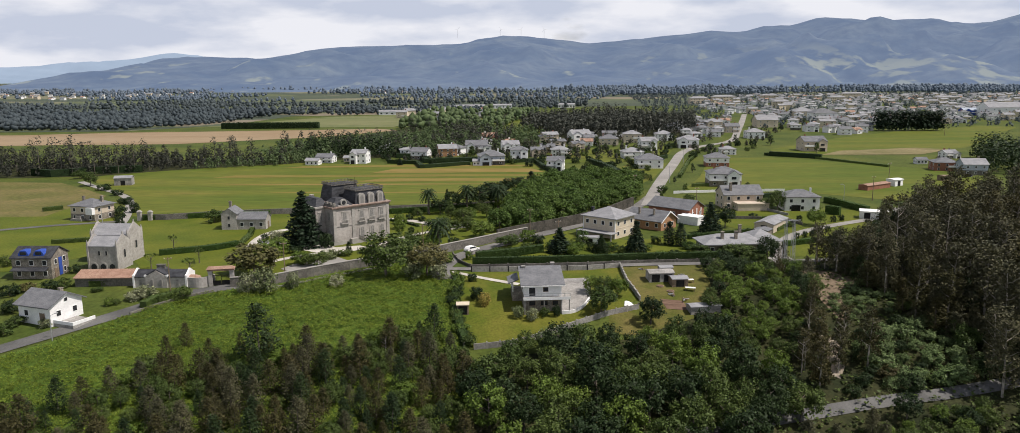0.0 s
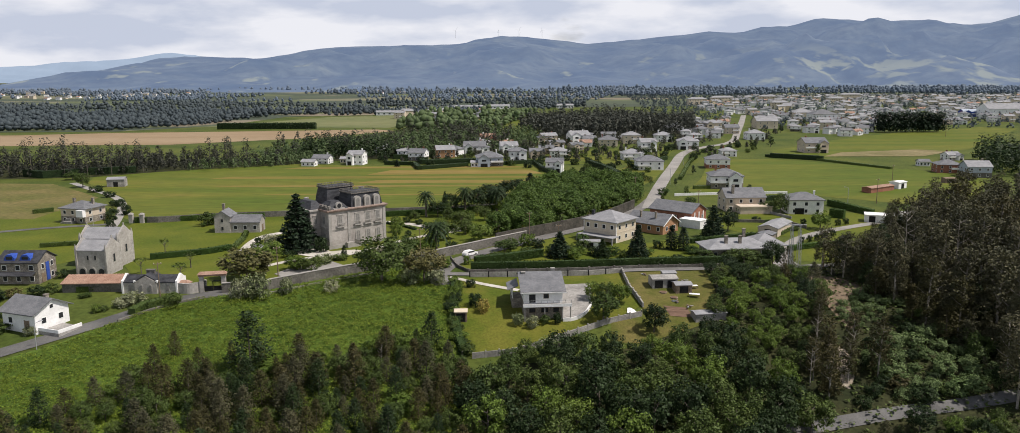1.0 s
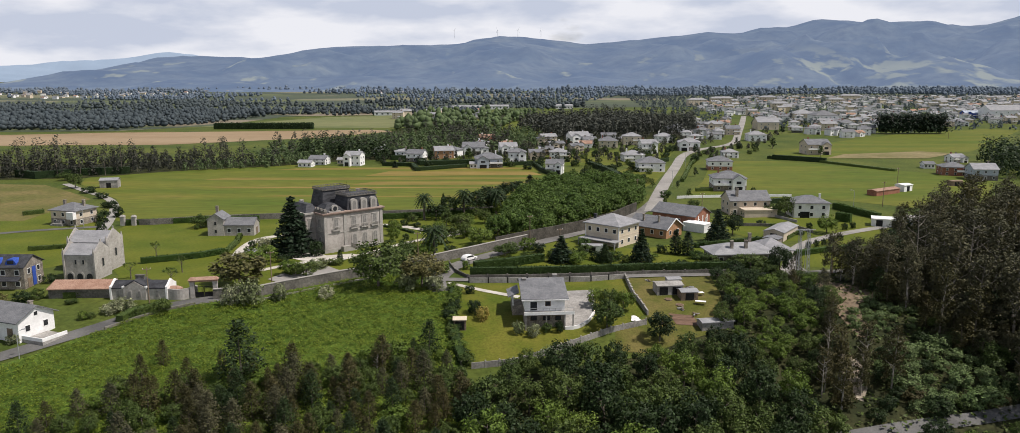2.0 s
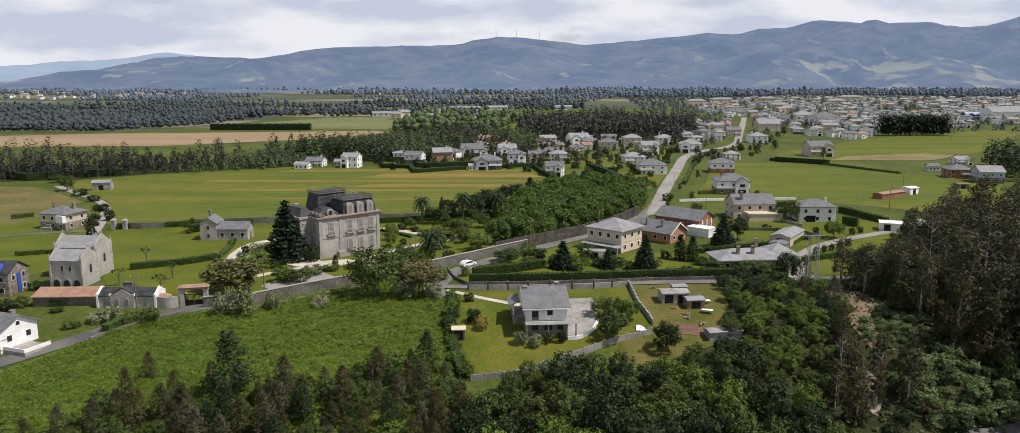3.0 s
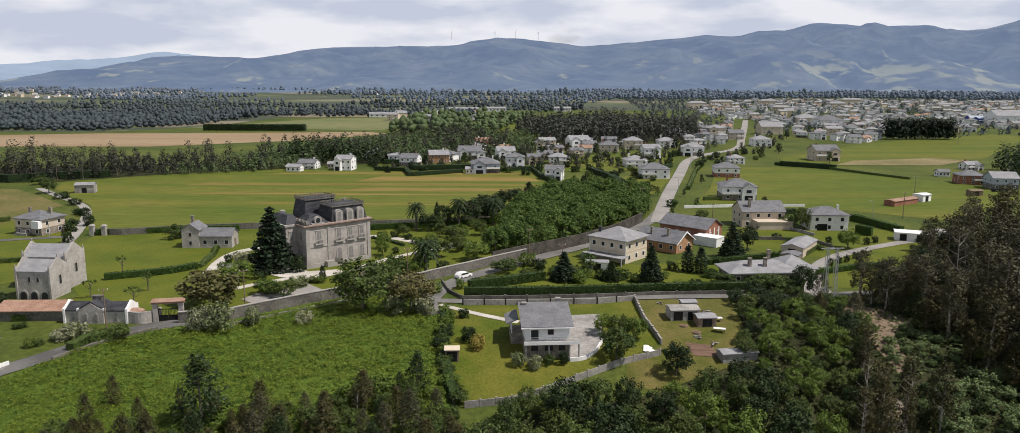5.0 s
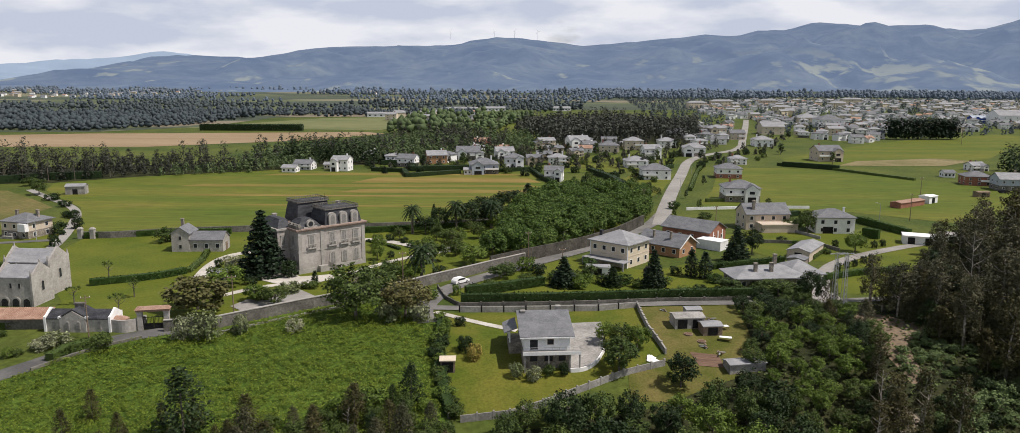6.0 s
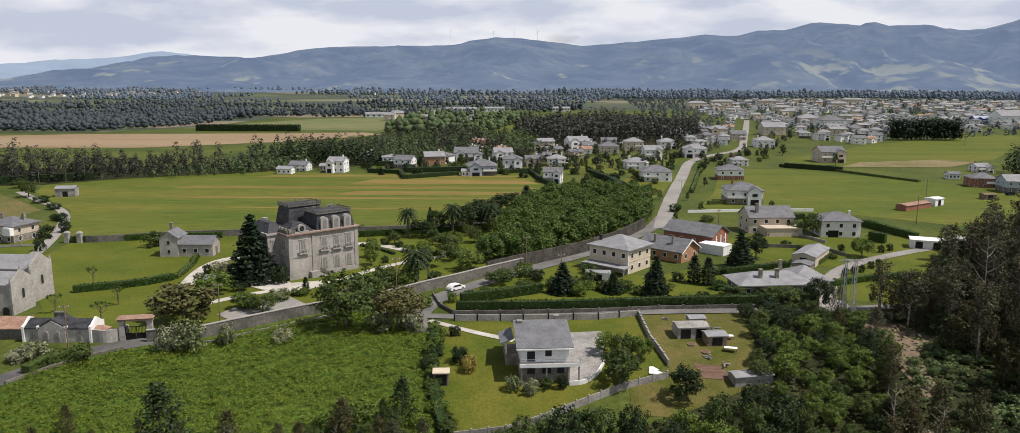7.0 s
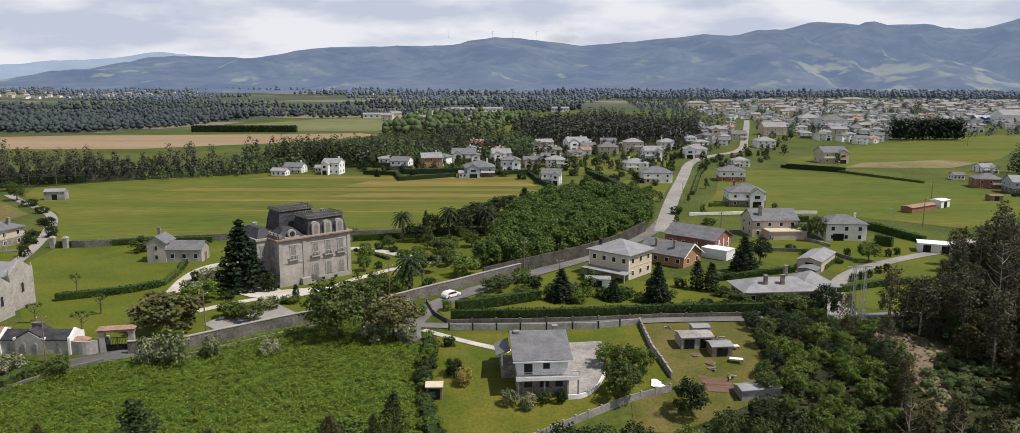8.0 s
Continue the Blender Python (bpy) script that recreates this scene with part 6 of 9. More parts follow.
def woods(name, places, height, material, label, seed, per=12, wide=0.32, size=None, up=1.5, low=0.12, trunks=False, even=False):
    """Far woodland in one piece: every tree a tapering clump of leaf tufts, over a bare trunk where trunks show."""
    rng = np.random.default_rng(seed)
    cs, mids, stems = [], [], Geo()
    for x, y in places:
        swell = 1.0 if even else 0.85 + 0.45 * noise.noise(Vector((x / (3.5 * height), y / (3.5 * height), seed)))
        h = height * swell * (0.95 + 0.1 * rng.random() if even else 0.65 + 0.6 * rng.random())
        z = gz(x, y)
        for k in range(per):
            u = low + (1 - low) * (k + rng.random()) / per
            a, e = 2.4 * k + rng.random() * 2, h * wide * (0.9 if even else 1.1 - 0.8 * (u - low) / (1 - low)) * rng.random() ** 0.5
            cs.append((x + e * math.cos(a), y + e * math.sin(a), z + h * u))
            mids.append((x, y, z + h * (0.25 + 0.55 * u)))
        if trunks:
            stems.tube([(x, y, z - 0.3), (x, y, z + h * 0.85)], [0.2, 0.08], 4)
    v = leaf_quads(cs, height * 0.08, 3, size or height * 0.085, rng, up=up * 0.5, middle=np.repeat(np.array(mids), 3, axis=0), loose=0.28)
    ob = solid(name, quads_mesh(name, v, material), None, label, "woodland", kind="stuff")
    if trunks:
        part("trunks", stems, M["bark"], ob)["kind"] = "stuff"
    return ob


def canopy(name, places, height, material, label, seed, wide=0.5):
    """Woodland more than half a kilometre off: each tree two lumpy, uneven clumps of its crown, one above the other."""
    rng = np.random.default_rng(seed)
    v = np.array([(1, 0, 0), (-1, 0, 0), (0, 1, 0), (0, -1, 0), (0, 0, 1), (0, 0, -1)], float)
    f = [(0, 2, 4), (2, 1, 4), (1, 3, 4), (3, 0, 4), (2, 0, 5), (1, 2, 5), (3, 1, 5), (0, 3, 5)]
    pts, tris, seen = list(map(tuple, v)), [], {}
    for a, b, c in f:
        m = []
        for p, q in ((a, b), (b, c), (c, a)):
            k = (min(p, q), max(p, q))
            if k not in seen:
                w = v[p] + v[q]
                seen[k] = len(pts)
                pts.append(tuple(w / np.linalg.norm(w)))
            m.append(seen[k])
        tris += [(a, m[0], m[2]), (b, m[1], m[0]), (c, m[2], m[1]), tuple(m)]
    unit, tris = np.array(pts), np.array(tris)
    vs, fs = [], []
    for x, y in places:
        swell = 0.8 + 0.5 * noise.noise(Vector((x / (6 * height), y / (4 * height), seed)))
        h, z = height * swell * (0.7 + 0.55 * rng.random()), gz(x, y)
        for u, r in ((0.42, 1.0), (0.78, 0.7)):
            o = rng.normal(0, 0.16 * h * wide, 2)
            q = unit * (1 + 0.20 * rng.normal(0, 1, (len(unit), 1)))
            fs.append(tris + len(vs) * len(unit))
            vs.append(q * np.array([h * wide * r, h * wide * r, h * 0.34]) + np.array([x + o[0], y + o[1], z + h * u]))
    vs, fs = np.concatenate(vs), np.concatenate(fs)
    me = bpy.data.meshes.new(name)
    me.vertices.add(len(vs))
    me.vertices.foreach_set("co", vs.astype(np.float32).ravel())
    me.loops.add(len(fs) * 3)
    me.loops.foreach_set("vertex_index", fs.astype(np.int32).ravel())
    me.polygons.add(len(fs))
    me.polygons.foreach_set("loop_start", np.arange(0, len(fs) * 3, 3, dtype=np.int32))
    me.materials.append(material)
    me.update(calc_edges=True)
    me.shade_smooth()
    return solid(name, me, None, label, "woodland", kind="stuff")


# ---------------------------------------------------------------- single plants
plant("conifer", "leaf_conifer", -58.0, 209.1, 1.21, 1.40, "tall dark green conifer beside the palace", "", 1)
plant("grove", "leaf_copper", -62.3, 181.3, 0.95, 1.65, "broad copper-brown dome-shaped park tree", "", 2)
plant("broadleaf", "leaf_mid", -29.9, 176.4, 1.50, 1.13, "large dense green tree beside the park wall", "", 3)
plant("broadleaf", "leaf_mid", -28.1, 192.6, 1.00, 1.24, "leafy green park tree by the wall", "park trees", 4)
plant("broadleaf", "leaf_copper", -20.4, 176.4, 1.11, 1.33, "reddish flowering shrub tree at the field corner", "", 5)
plant("bush", "leaf_flower", -23.1, 174.9, 2.35, 0.93, "pale flowering rhododendron beside the field", "flowering shrubs", 6)
plant("bush", "leaf_flower", -17.7, 174.9, 2.10, 0.96, "pale flowering rhododendron beside the field", "flowering shrubs", 7)
plant("bush", "leaf_flower", -58.3, 164.8, 2.50, 0.68, "cream-flowering rhododendron by the park gate", "flowering shrubs", 8)
plant("bush", "leaf_flower", -54.1, 164.9, 2.90, 0.73, "cream-flowering rhododendron by the park gate", "flowering shrubs", 9)
plant("bush", "leaf_flower", -49.2, 168.0, 1.90, 0.74, "cream-flowering shrub by the park wall", "flowering shrubs", 10)
plant("bush", "leaf_flower", -39.7, 169.0, 1.45, 0.98, "cream-flowering shrub by the park wall", "flowering shrubs", 11)
plant("bush", "leaf_flower", -79.3, 161.9, 1.35, 1.46, "cream-flowering shrub above the lane", "flowering shrubs", 12)
plant("bush", "leaf_mid", -70.2, 159.8, 1.60, 1.02, "round green shrub above the lane", "", 13)
plant("broadleaf", "leaf_bright", -52.7, 187.3, 0.51, 1.55, "small bright green garden tree", "park trees", 14)
plant("broadleaf", "leaf_mid", -48.3, 185.3, 0.54, 1.60, "small green garden tree", "park trees", 15)
plant("broadleaf", "leaf_bright", -62.6, 198.2, 0.69, 1.88, "light green broadleaf tree in the park", "park trees", 16)
plant("bush", "leaf_flower", -66.3, 213.4, 1.85, 1.22, "yellow-green flowering park shrub", "park shrubs", 17)
plant("bush", "leaf_dark", -70.7, 215.1, 1.25, 0.73, "dark clipped round bush in the park", "park shrubs", 18)
plant("bush", "leaf_dark", -51.2, 207.1, 2.10, 0.83, "dark green bush against the palace", "park shrubs", 19)
plant("cypress", "leaf_dark", -43.8, 200.6, 0.52, 1.58, "small dark clipped cypress by the drive", "", 20)
plant("bush", "leaf_dark", -58.1, 200.5, 0.90, 1.51, "low clipped green bush", "park shrubs", 21)
plant("bush", "leaf_dark", -34.5, 247.5, 1.00, 1.09, "clipped round bush in the park", "park shrubs", 22)
plant("bush", "leaf_dark", -30.0, 244.4, 0.95, 1.13, "clipped round bush in the park", "park shrubs", 23)
plant("bush", "leaf_dark", -31.0, 226.9, 0.90, 0.95, "clipped round bush in the park", "park shrubs", 24)
plant("bush", "leaf_mid", -45.6, 266.3, 1.15, 1.67, "green bush by the park wall", "park shrubs", 25)
plant("broadleaf", "leaf_bright", -23.2, 203.3, 0.60, 1.33, "bright green garden tree", "park trees", 26)
plant("broadleaf", "leaf_mid", -27.3, 203.2, 0.76, 1.17, "pale green garden tree", "park trees", 27)
plant("broadleaf", "leaf_mid", -19.9, 222.6, 0.79, 1.39, "green broadleaf tree in the park", "park trees", 28)
plant("broadleaf", "leaf_bright", -9.7, 219.7, 0.66, 1.86, "bright green broadleaf tree in the park", "park trees", 29)
plant("broadleaf", "leaf_mid", -16.4, 235.8, 0.84, 1.27, "green broadleaf tree in the park", "park trees", 30)
plant("broadleaf", "leaf_dark", -25.6, 257.6, 0.79, 1.28, "dark green broadleaf tree in the park", "park trees", 31)
plant("broadleaf", "leaf_dark", -21.7, 263.8, 0.94, 1.10, "dark green broadleaf tree in the park", "park trees", 32)
plant("cypress", "leaf_dark", -24.9, 276.3, 0.90, 1.34, "slim dark cypress in the park", "", 33)
plant("broadleaf", "leaf_dark", -13.1, 266.7, 1.20, 1.44, "dark green broadleaf tree in the park", "park trees", 34)
plant("broadleaf", "leaf_dark", -8.3, 278.5, 1.10, 1.66, "dark green broadleaf tree in the park", "park trees", 35)
plant("broadleaf", "leaf_dark", -1.5, 301.2, 0.94, 1.89, "dark green broadleaf tree in the park", "park trees", 36)
plant("cypress", "leaf_conifer", 5.4, 314.2, 1.15, 2.20, "dark pointed conifer above the grove", "", 37)
plant("bush", "leaf_dark", -8.0, 162.4, 1.50, 0.85, "clipped dark green garden bush", "garden bushes", 38)
plant("bush", "leaf_yellow", -6.3, 159.6, 1.45, 0.75, "yellow-flowering bush on the lawn", "garden bushes", 39)
plant("bush", "leaf_bright", -12.1, 171.3, 1.15, 0.67, "clipped green garden bush", "garden bushes", 40)
plant("bush", "leaf_dark", -9.6, 172.9, 1.00, 0.95, "clipped dark garden bush", "garden bushes", 41)
plant("bush", "leaf_bright", -13.7, 175.2, 0.95, 1.02, "small bright bush in the garden", "garden bushes", 42)
plant("bush", "leaf_flower", 0.8, 154.5, 1.30, 0.80, "white-flowering hydrangea against the house", "house shrubs", 43)
plant("bush", "leaf_flower", 3.7, 153.8, 1.30, 0.91, "white-flowering hydrangea against the house", "house shrubs", 44)
plant("bush", "leaf_mid", 6.3, 155.0, 0.95, 0.94, "green flowering shrub against the house", "house shrubs", 45)
plant("bush", "leaf_dark", 8.7, 155.1, 1.25, 0.60, "dark shrub against the house", "house shrubs", 46)
plant("broadleaf", "leaf_bright", 16.6, 165.9, 0.54, 1.13, "bright green fruit tree on the lawn", "fruit trees", 47)
plant("broadleaf", "leaf_mid", 19.4, 164.3, 0.63, 1.18, "green fruit tree on the lawn", "fruit trees", 48)
plant("broadleaf", "leaf_bright", 22.1, 163.4, 0.70, 1.00, "bright green fruit tree on the lawn", "fruit trees", 49)
plant("broadleaf", "leaf_mid", 18.1, 156.7, 0.79, 1.32, "spreading dull green fruit tree on the lawn", "fruit trees", 50)
plant("broadleaf", "leaf_dark", 27.7, 153.0, 0.84, 0.98, "round dark green tree beside the fence", "", 51)
plant("conifer", "leaf_conifer", 31.1, 199.0, 0.69, 1.24, "dark green conifer in a house garden", "garden conifers", 52)
plant("conifer", "leaf_conifer", 11.5, 200.2, 0.54, 1.77, "dark green conifer in a house garden", "garden conifers", 53)
plant("conifer", "leaf_dark", 22.3, 200.4, 0.37, 1.84, "green conifer in a house garden", "garden conifers", 54)
plant("cypress", "leaf_conifer", 41.6, 209.0, 1.05, 1.64, "dark columnar cypress in a garden", "cypresses", 55)
plant("cypress", "leaf_conifer", 44.4, 207.5, 1.03, 1.65, "dark columnar cypress in a garden", "cypresses", 56)
plant("conifer", "leaf_conifer", 56.4, 224.7, 0.73, 1.39, "tall dark tree behind the bungalow", "", 57)
plant("broadleaf", "leaf_dark", 62.9, 233.3, 0.97, 0.98, "dark green tree in a house garden", "garden trees", 58)
plant("broadleaf", "leaf_mid", 87.3, 260.6, 1.01, 0.89, "green tree in a house garden", "garden trees", 59)
plant("broadleaf", "leaf_mid", 84.7, 265.1, 0.54, 2.04, "pale green garden tree", "garden trees", 60)
plant("broadleaf", "leaf_bright", 90.9, 235.6, 0.76, 1.20, "bright green young garden tree", "garden trees", 61)
plant("bush", "leaf_dark", 88.2, 242.0, 1.10, 0.72, "dark clipped garden bush", "garden bushes", 62)
plant("bush", "leaf_dark", 98.2, 240.7, 1.10, 0.72, "dark clipped garden bush", "garden bushes", 63)
plant("bush", "leaf_dark", 101.5, 242.9, 1.05, 0.76, "dark clipped garden bush", "garden bushes", 64)
plant("bush", "leaf_dark", 78.5, 216.0, 1.00, 0.69, "round clipped bush beside the lane", "lane bushes", 65)
plant("bush", "leaf_dark", 81.3, 217.7, 1.00, 0.70, "round clipped bush beside the lane", "lane bushes", 66)
plant("bush", "leaf_dark", 83.9, 219.5, 1.00, 0.70, "round clipped bush beside the lane", "lane bushes", 67)
plant("bush", "leaf_dark", 87.7, 223.2, 1.00, 0.72, "round clipped bush beside the lane", "lane bushes", 68)
plant("bush", "leaf_dark", 90.6, 225.0, 1.05, 0.69, "round clipped bush beside the lane", "lane bushes", 69)
plant("broadleaf", "leaf_mid", 55.6, 190.4, 0.66, 1.86, "leafy green tree before the bungalow", "garden trees", 70)
plant("broadleaf", "leaf_dark", 61.8, 188.4, 0.93, 0.95, "dark green tree beside the driveway", "garden trees", 71)
plant("broadleaf", "leaf_mid", 46.6, 196.8, 0.43, 2.20, "green shrubby tree before the bungalow", "garden trees", 72)
plant("broadleaf", "leaf_mid", -2.6, 207.0, 0.47, 1.92, "green garden shrub tree", "garden trees", 73)
plant("bush", "leaf_mid", 3.0, 203.5, 1.05, 1.52, "green shrub in a house garden", "garden bushes", 74)
plant("bush", "leaf_bright", 15.0, 198.8, 1.40, 1.26, "bright green garden shrub", "garden bushes", 75)
plant("bush", "leaf_mid", 18.0, 208.8, 1.45, 1.14, "green shrub in a house garden", "garden bushes", 76)
plant("bush", "leaf_bright", -11.7, 192.8, 1.20, 0.75, "light green bush at the road corner", "garden bushes", 77)
plant("bush", "leaf_dark", -130.7, 262.5, 1.90, 0.77, "dark green shrub by the track", "track shrubs", 78)
plant("bush", "leaf_dark", -131.0, 253.8, 2.00, 0.98, "dark green shrub by the track", "track shrubs", 79)
plant("bush", "leaf_dark", -123.6, 238.2, 1.70, 0.76, "dark green shrub by the track", "track shrubs", 80)
plant("bush", "leaf_dark", -145.0, 282.0, 1.05, 1.36, "dark green shrub by the track", "track shrubs", 81)
plant("broadleaf", "leaf_mid", -199.7, 352.4, 0.56, 1.81, "dark green tree beside the track", "track shrubs", 82)
plant("broadleaf", "leaf_mid", -181.6, 328.3, 0.86, 1.19, "dark green tree beside the track", "track shrubs", 83)
plant("bush", "leaf_dark", -169.1, 315.2, 1.35, 1.73, "green shrub beside the track", "track shrubs", 84)
plant("bush", "leaf_dark", -156.7, 301.6, 1.20, 1.71, "green shrub beside the track", "track shrubs", 85)
plant("bush", "leaf_dark", -141.8, 280.2, 1.45, 1.19, "green shrub beside the track", "track shrubs", 86)
plant("bush", "leaf_mid", -96.1, 244.2, 2.10, 1.20, "green bush against the park back wall", "park shrubs", 87)
plant("sapling", "leaf_dark", -45.7, 134.1, 1.56, 1.43, "tall dark bushy evergreen in the fern field", "", 88)
plant("conifer", "leaf_conifer", -60.4, 397.7, 0.30, 1.44, "lone small tree in the meadow", "", 89)
hedge("hedge", [(-10.4, 186.0), (2.8, 186.6), (17.8, 188.0), (30, 189.9), (50, 191.3), (62, 192.7)], 1.5, 2.4, "long dark clipped garden hedge above a low wall", "leaf_clipped", seed=90)
hedge("hedge", [(-9.8, 192.5), (-2, 196), (7, 201)], 1.8, 2.2, "clipped dark green garden hedge", "leaf_clipped", seed=91)
hedge("hedge", [(-93.1, 198.8), (-87.2, 201.7), (-80.7, 205.2), (-76.5, 210.0)], 1.8, 1.6, "dark green clipped park hedge", "leaf_hedge", seed=92)
hedge("hedge", [(-121.1, 248.5), (-99.1, 253.9), (-82.1, 256.2)], 1.2, 1.8, "dark hedge along the park back wall", "leaf_hedge", seed=93)
hedge("hedge", [(-43.5, 257.9), (-22.9, 263.5), (-4.6, 270.5)], 1.2, 2.0, "dark hedge along the park back wall", "leaf_hedge", seed=94)
hedge("hedge", [(71.8, 206.8), (80.7, 211.1), (91.0, 214.4)], 1.4, 1.5, "clipped hedge beside the lane", "leaf_hedge", seed=95)
hedge("hedge", [(109.8, 278.0), (113.0, 268.2), (116.1, 257.5)], 1.8, 2.2, "long dark hedge along a boundary", "leaf_hedge", seed=96)
hedge("hedge", [(101.6, 255.6), (104.9, 252.4)], 2.0, 3.0, "dark block of clipped hedge", "leaf_hedge", seed=97)
hedge("hedge", [(-76.7, 155.4), (-75.9, 158.9), (-72.6, 162.0), (-71.8, 164.5)], 2.0, 1.6, "green hedge above the lane", "leaf_mid", seed=98)
hedge("hedge", [(-95.5, 169.5), (-87.1, 170.8), (-78.4, 171.7)], 1.6, 1.4, "dark green hedge below the old annex", "leaf_mid", seed=99)
hedge("hedge", [(-130.0, 212.9), (-121.9, 215.9), (-113.5, 218.8)], 1.0, 1.3, "thin green hedge between fields", "leaf_mid", seed=100)
hedge("hedge", [(-164.3, 265.7), (-159.9, 270.2)], 1.5, 1.5, "rough green hedge between fields", "leaf_mid", seed=101)
hedge("hedge", [(-68.0, 432.8), (-55.4, 435.9), (-48.4, 407.4), (-21.3, 412.7)], 3, 2.6, "dark clipped hedge at the meadow edge", "leaf_dark", seed=102, density=3)
hedge("hedge", [(-22.4, 396.2), (-7.2, 403.3), (8.0, 413.2)], 2.5, 1.8, "dark clipped hedge before the villas", "leaf_dark", seed=103, density=3)
hedge("hedge", [(36.5, 404.0), (43.5, 375.8), (46.5, 348.1)], 3, 2.6, "long dark hedge between village gardens", "leaf_dark", seed=104, density=3)
hedge("hedge", [(138.1, 433.9), (150.3, 425.3), (160.4, 417.0)], 2.5, 2.6, "dark hedge before a beige house", "leaf_dark", seed=105, density=3)
hedge("hedge", [(-13.3, 173.3), (-12.6, 162.5), (-11.8, 155.5), (-10.5, 148.5), (-9.1, 143.8)], 1.6, 1.5, "overgrown hedge on a yard wall", "leaf_clipped", seed=106)
hedge("hedge", [(-40.6, 245.9), (-34.7, 241.4), (-30.0, 235.7)], 0.9, 0.7, "low clipped box hedge in the park", "leaf_dark", seed=107)
hedge("hedge", [(-76.0, 210.5), (-77.3, 222.0), (-79.7, 231.7)], 1.4, 1.1, "clipped hedge beside the park path", "leaf_mid", seed=108)
hedge("hedge", [(76.1, 226.8), (83.3, 236.9)], 1.2, 1.2, "clipped hedge beside the garage", "leaf_mid", seed=109)
hedge("hedge", [(8.5, 408.4), (13.0, 377.3), (17.8, 361.9)], 2, 2.0, "dark hedge between villa and meadow", "leaf_dark", density=3, seed=301)
hedge("hedge", [(-4.5, 423.2), (5.0, 423.4)], 2, 1.8, "clipped hedge before a white villa", "leaf_dark", density=3, seed=302)
hedge("hedge", [(71.0, 317.9), (90.4, 320.9)], 1.6, 1.4, "low hedge before the white villa", "leaf_mid", density=5, seed=303)
hedge("hedge", [(84.4, 285.0), (95.6, 290.6)], 2, 1.8, "dark hedge beside a beige house", "leaf_dark", density=4, seed=304)
hedge("hedge", [(69.0, 409.4), (79.8, 424.8)], 2, 2.0, "dark hedge beside the village road", "leaf_dark", density=3, seed=305)
hedge("hedge", [(71.4, 345.2), (87.8, 404.9), (98.3, 435.9)], 1.6, 1.6, "hedge along the village road", "leaf_mid", density=4, seed=306)
hedge("hedge", [(158.1, 418.4), (179.0, 380.0)], 2, 1.2, "thin field hedge across the pasture", "leaf_mid", density=2, seed=307)
hedge("hedge", [(-228.5, 364.5), (-215.9, 358.3), (-202.3, 369.4), (-182.5, 376.6)], 3, 3.5, "dark bushy hedge below the wood", "leaf_dark", density=2, seed=308)
hedge("hedge", [(136.1, 436.5), (160.7, 426.1)], 2, 1.6, "dark garden hedge along the pasture", "leaf_dark", density=3, seed=309)
hedge("hedge", [(-68.1, 407.0), (-52.2, 402.5), (-47.9, 384.7), (-24.9, 398.4)], 2.4, 2.0, "clipped hedge behind the meadow", "leaf_dark", density=3, seed=310)
hedge("hedge", [(42.7, 240.1), (46.4, 238.0)], 1.4, 1.4, "hedge beside the orange house", "leaf_mid", density=6, seed=311)
hedge("hedge", [(48.3, 216.3), (57.7, 220.5), (68.3, 224.8)], 1.4, 1.4, "dark hedge behind the bungalow", "leaf_clipped", density=7, seed=312)
plant("bush", "leaf_dark", -109.7, 163.2, 1.28, 1.43, "garden shrub beside the western houses", "western garden shrubs", 401)
plant("bush", "leaf_copper", -107.2, 166.1, 1.04, 1.37, "garden shrub beside the western houses", "western garden shrubs", 402)
plant("bush", "leaf_dark", -102.4, 166.1, 1.31, 1.26, "garden shrub beside the western houses", "western garden shrubs", 403)
plant("bush", "leaf_mid", -100.8, 168.8, 1.13, 1.09, "garden shrub beside the western houses", "western garden shrubs", 404)
plant("bush", "leaf_dark", -103.0, 153.8, 1.33, 1.38, "garden shrub beside the western houses", "western garden shrubs", 405)
plant("bush", "leaf_mid", -98.1, 147.1, 0.87, 1.91, "garden shrub beside the western houses", "western garden shrubs", 406)
plant("bush", "leaf_mid", -97.7, 142.5, 1.12, 1.43, "garden shrub beside the western houses", "western garden shrubs", 407)
plant("bush", "leaf_flower", -91.7, 146.2, 0.86, 1.35, "garden shrub beside the western houses", "western garden shrubs", 408)
plant("bush", "leaf_bright", -84.8, 157.1, 0.93, 0.90, "garden shrub beside the western houses", "western garden shrubs", 409)
plant("bush", "leaf_mid", -83.8, 157.9, 0.62, 1.52, "garden shrub beside the western houses", "western garden shrubs", 410)
plant("bush", "leaf_flower", -81.1, 160.2, 1.01, 1.47, "garden shrub beside the western houses", "western garden shrubs", 411)
plant("bush", "leaf_flower", -79.5, 162.5, 0.77, 1.68, "garden shrub beside the western houses", "western garden shrubs", 412)
plant("bush", "leaf_mid", -91.9, 166.0, 0.52, 2.20, "garden shrub beside the western houses", "western garden shrubs", 413)
plant("bush", "leaf_dark", -105.2, 180.6, 1.06, 1.12, "garden shrub beside the western houses", "western garden shrubs", 414)
plant("bush", "leaf_mid", -126.0, 187.2, 1.47, 1.01, "garden shrub beside the western houses", "western garden shrubs", 415)
plant("bush", "leaf_bright", -110.2, 167.5, 0.46, 2.20, "garden shrub beside the western houses", "western garden shrubs", 416)
plant("bush", "leaf_mid", -12.3, 172.1, 0.83, 1.32, "overgrown shrub on the field boundary", "field boundary shrubs", 417)
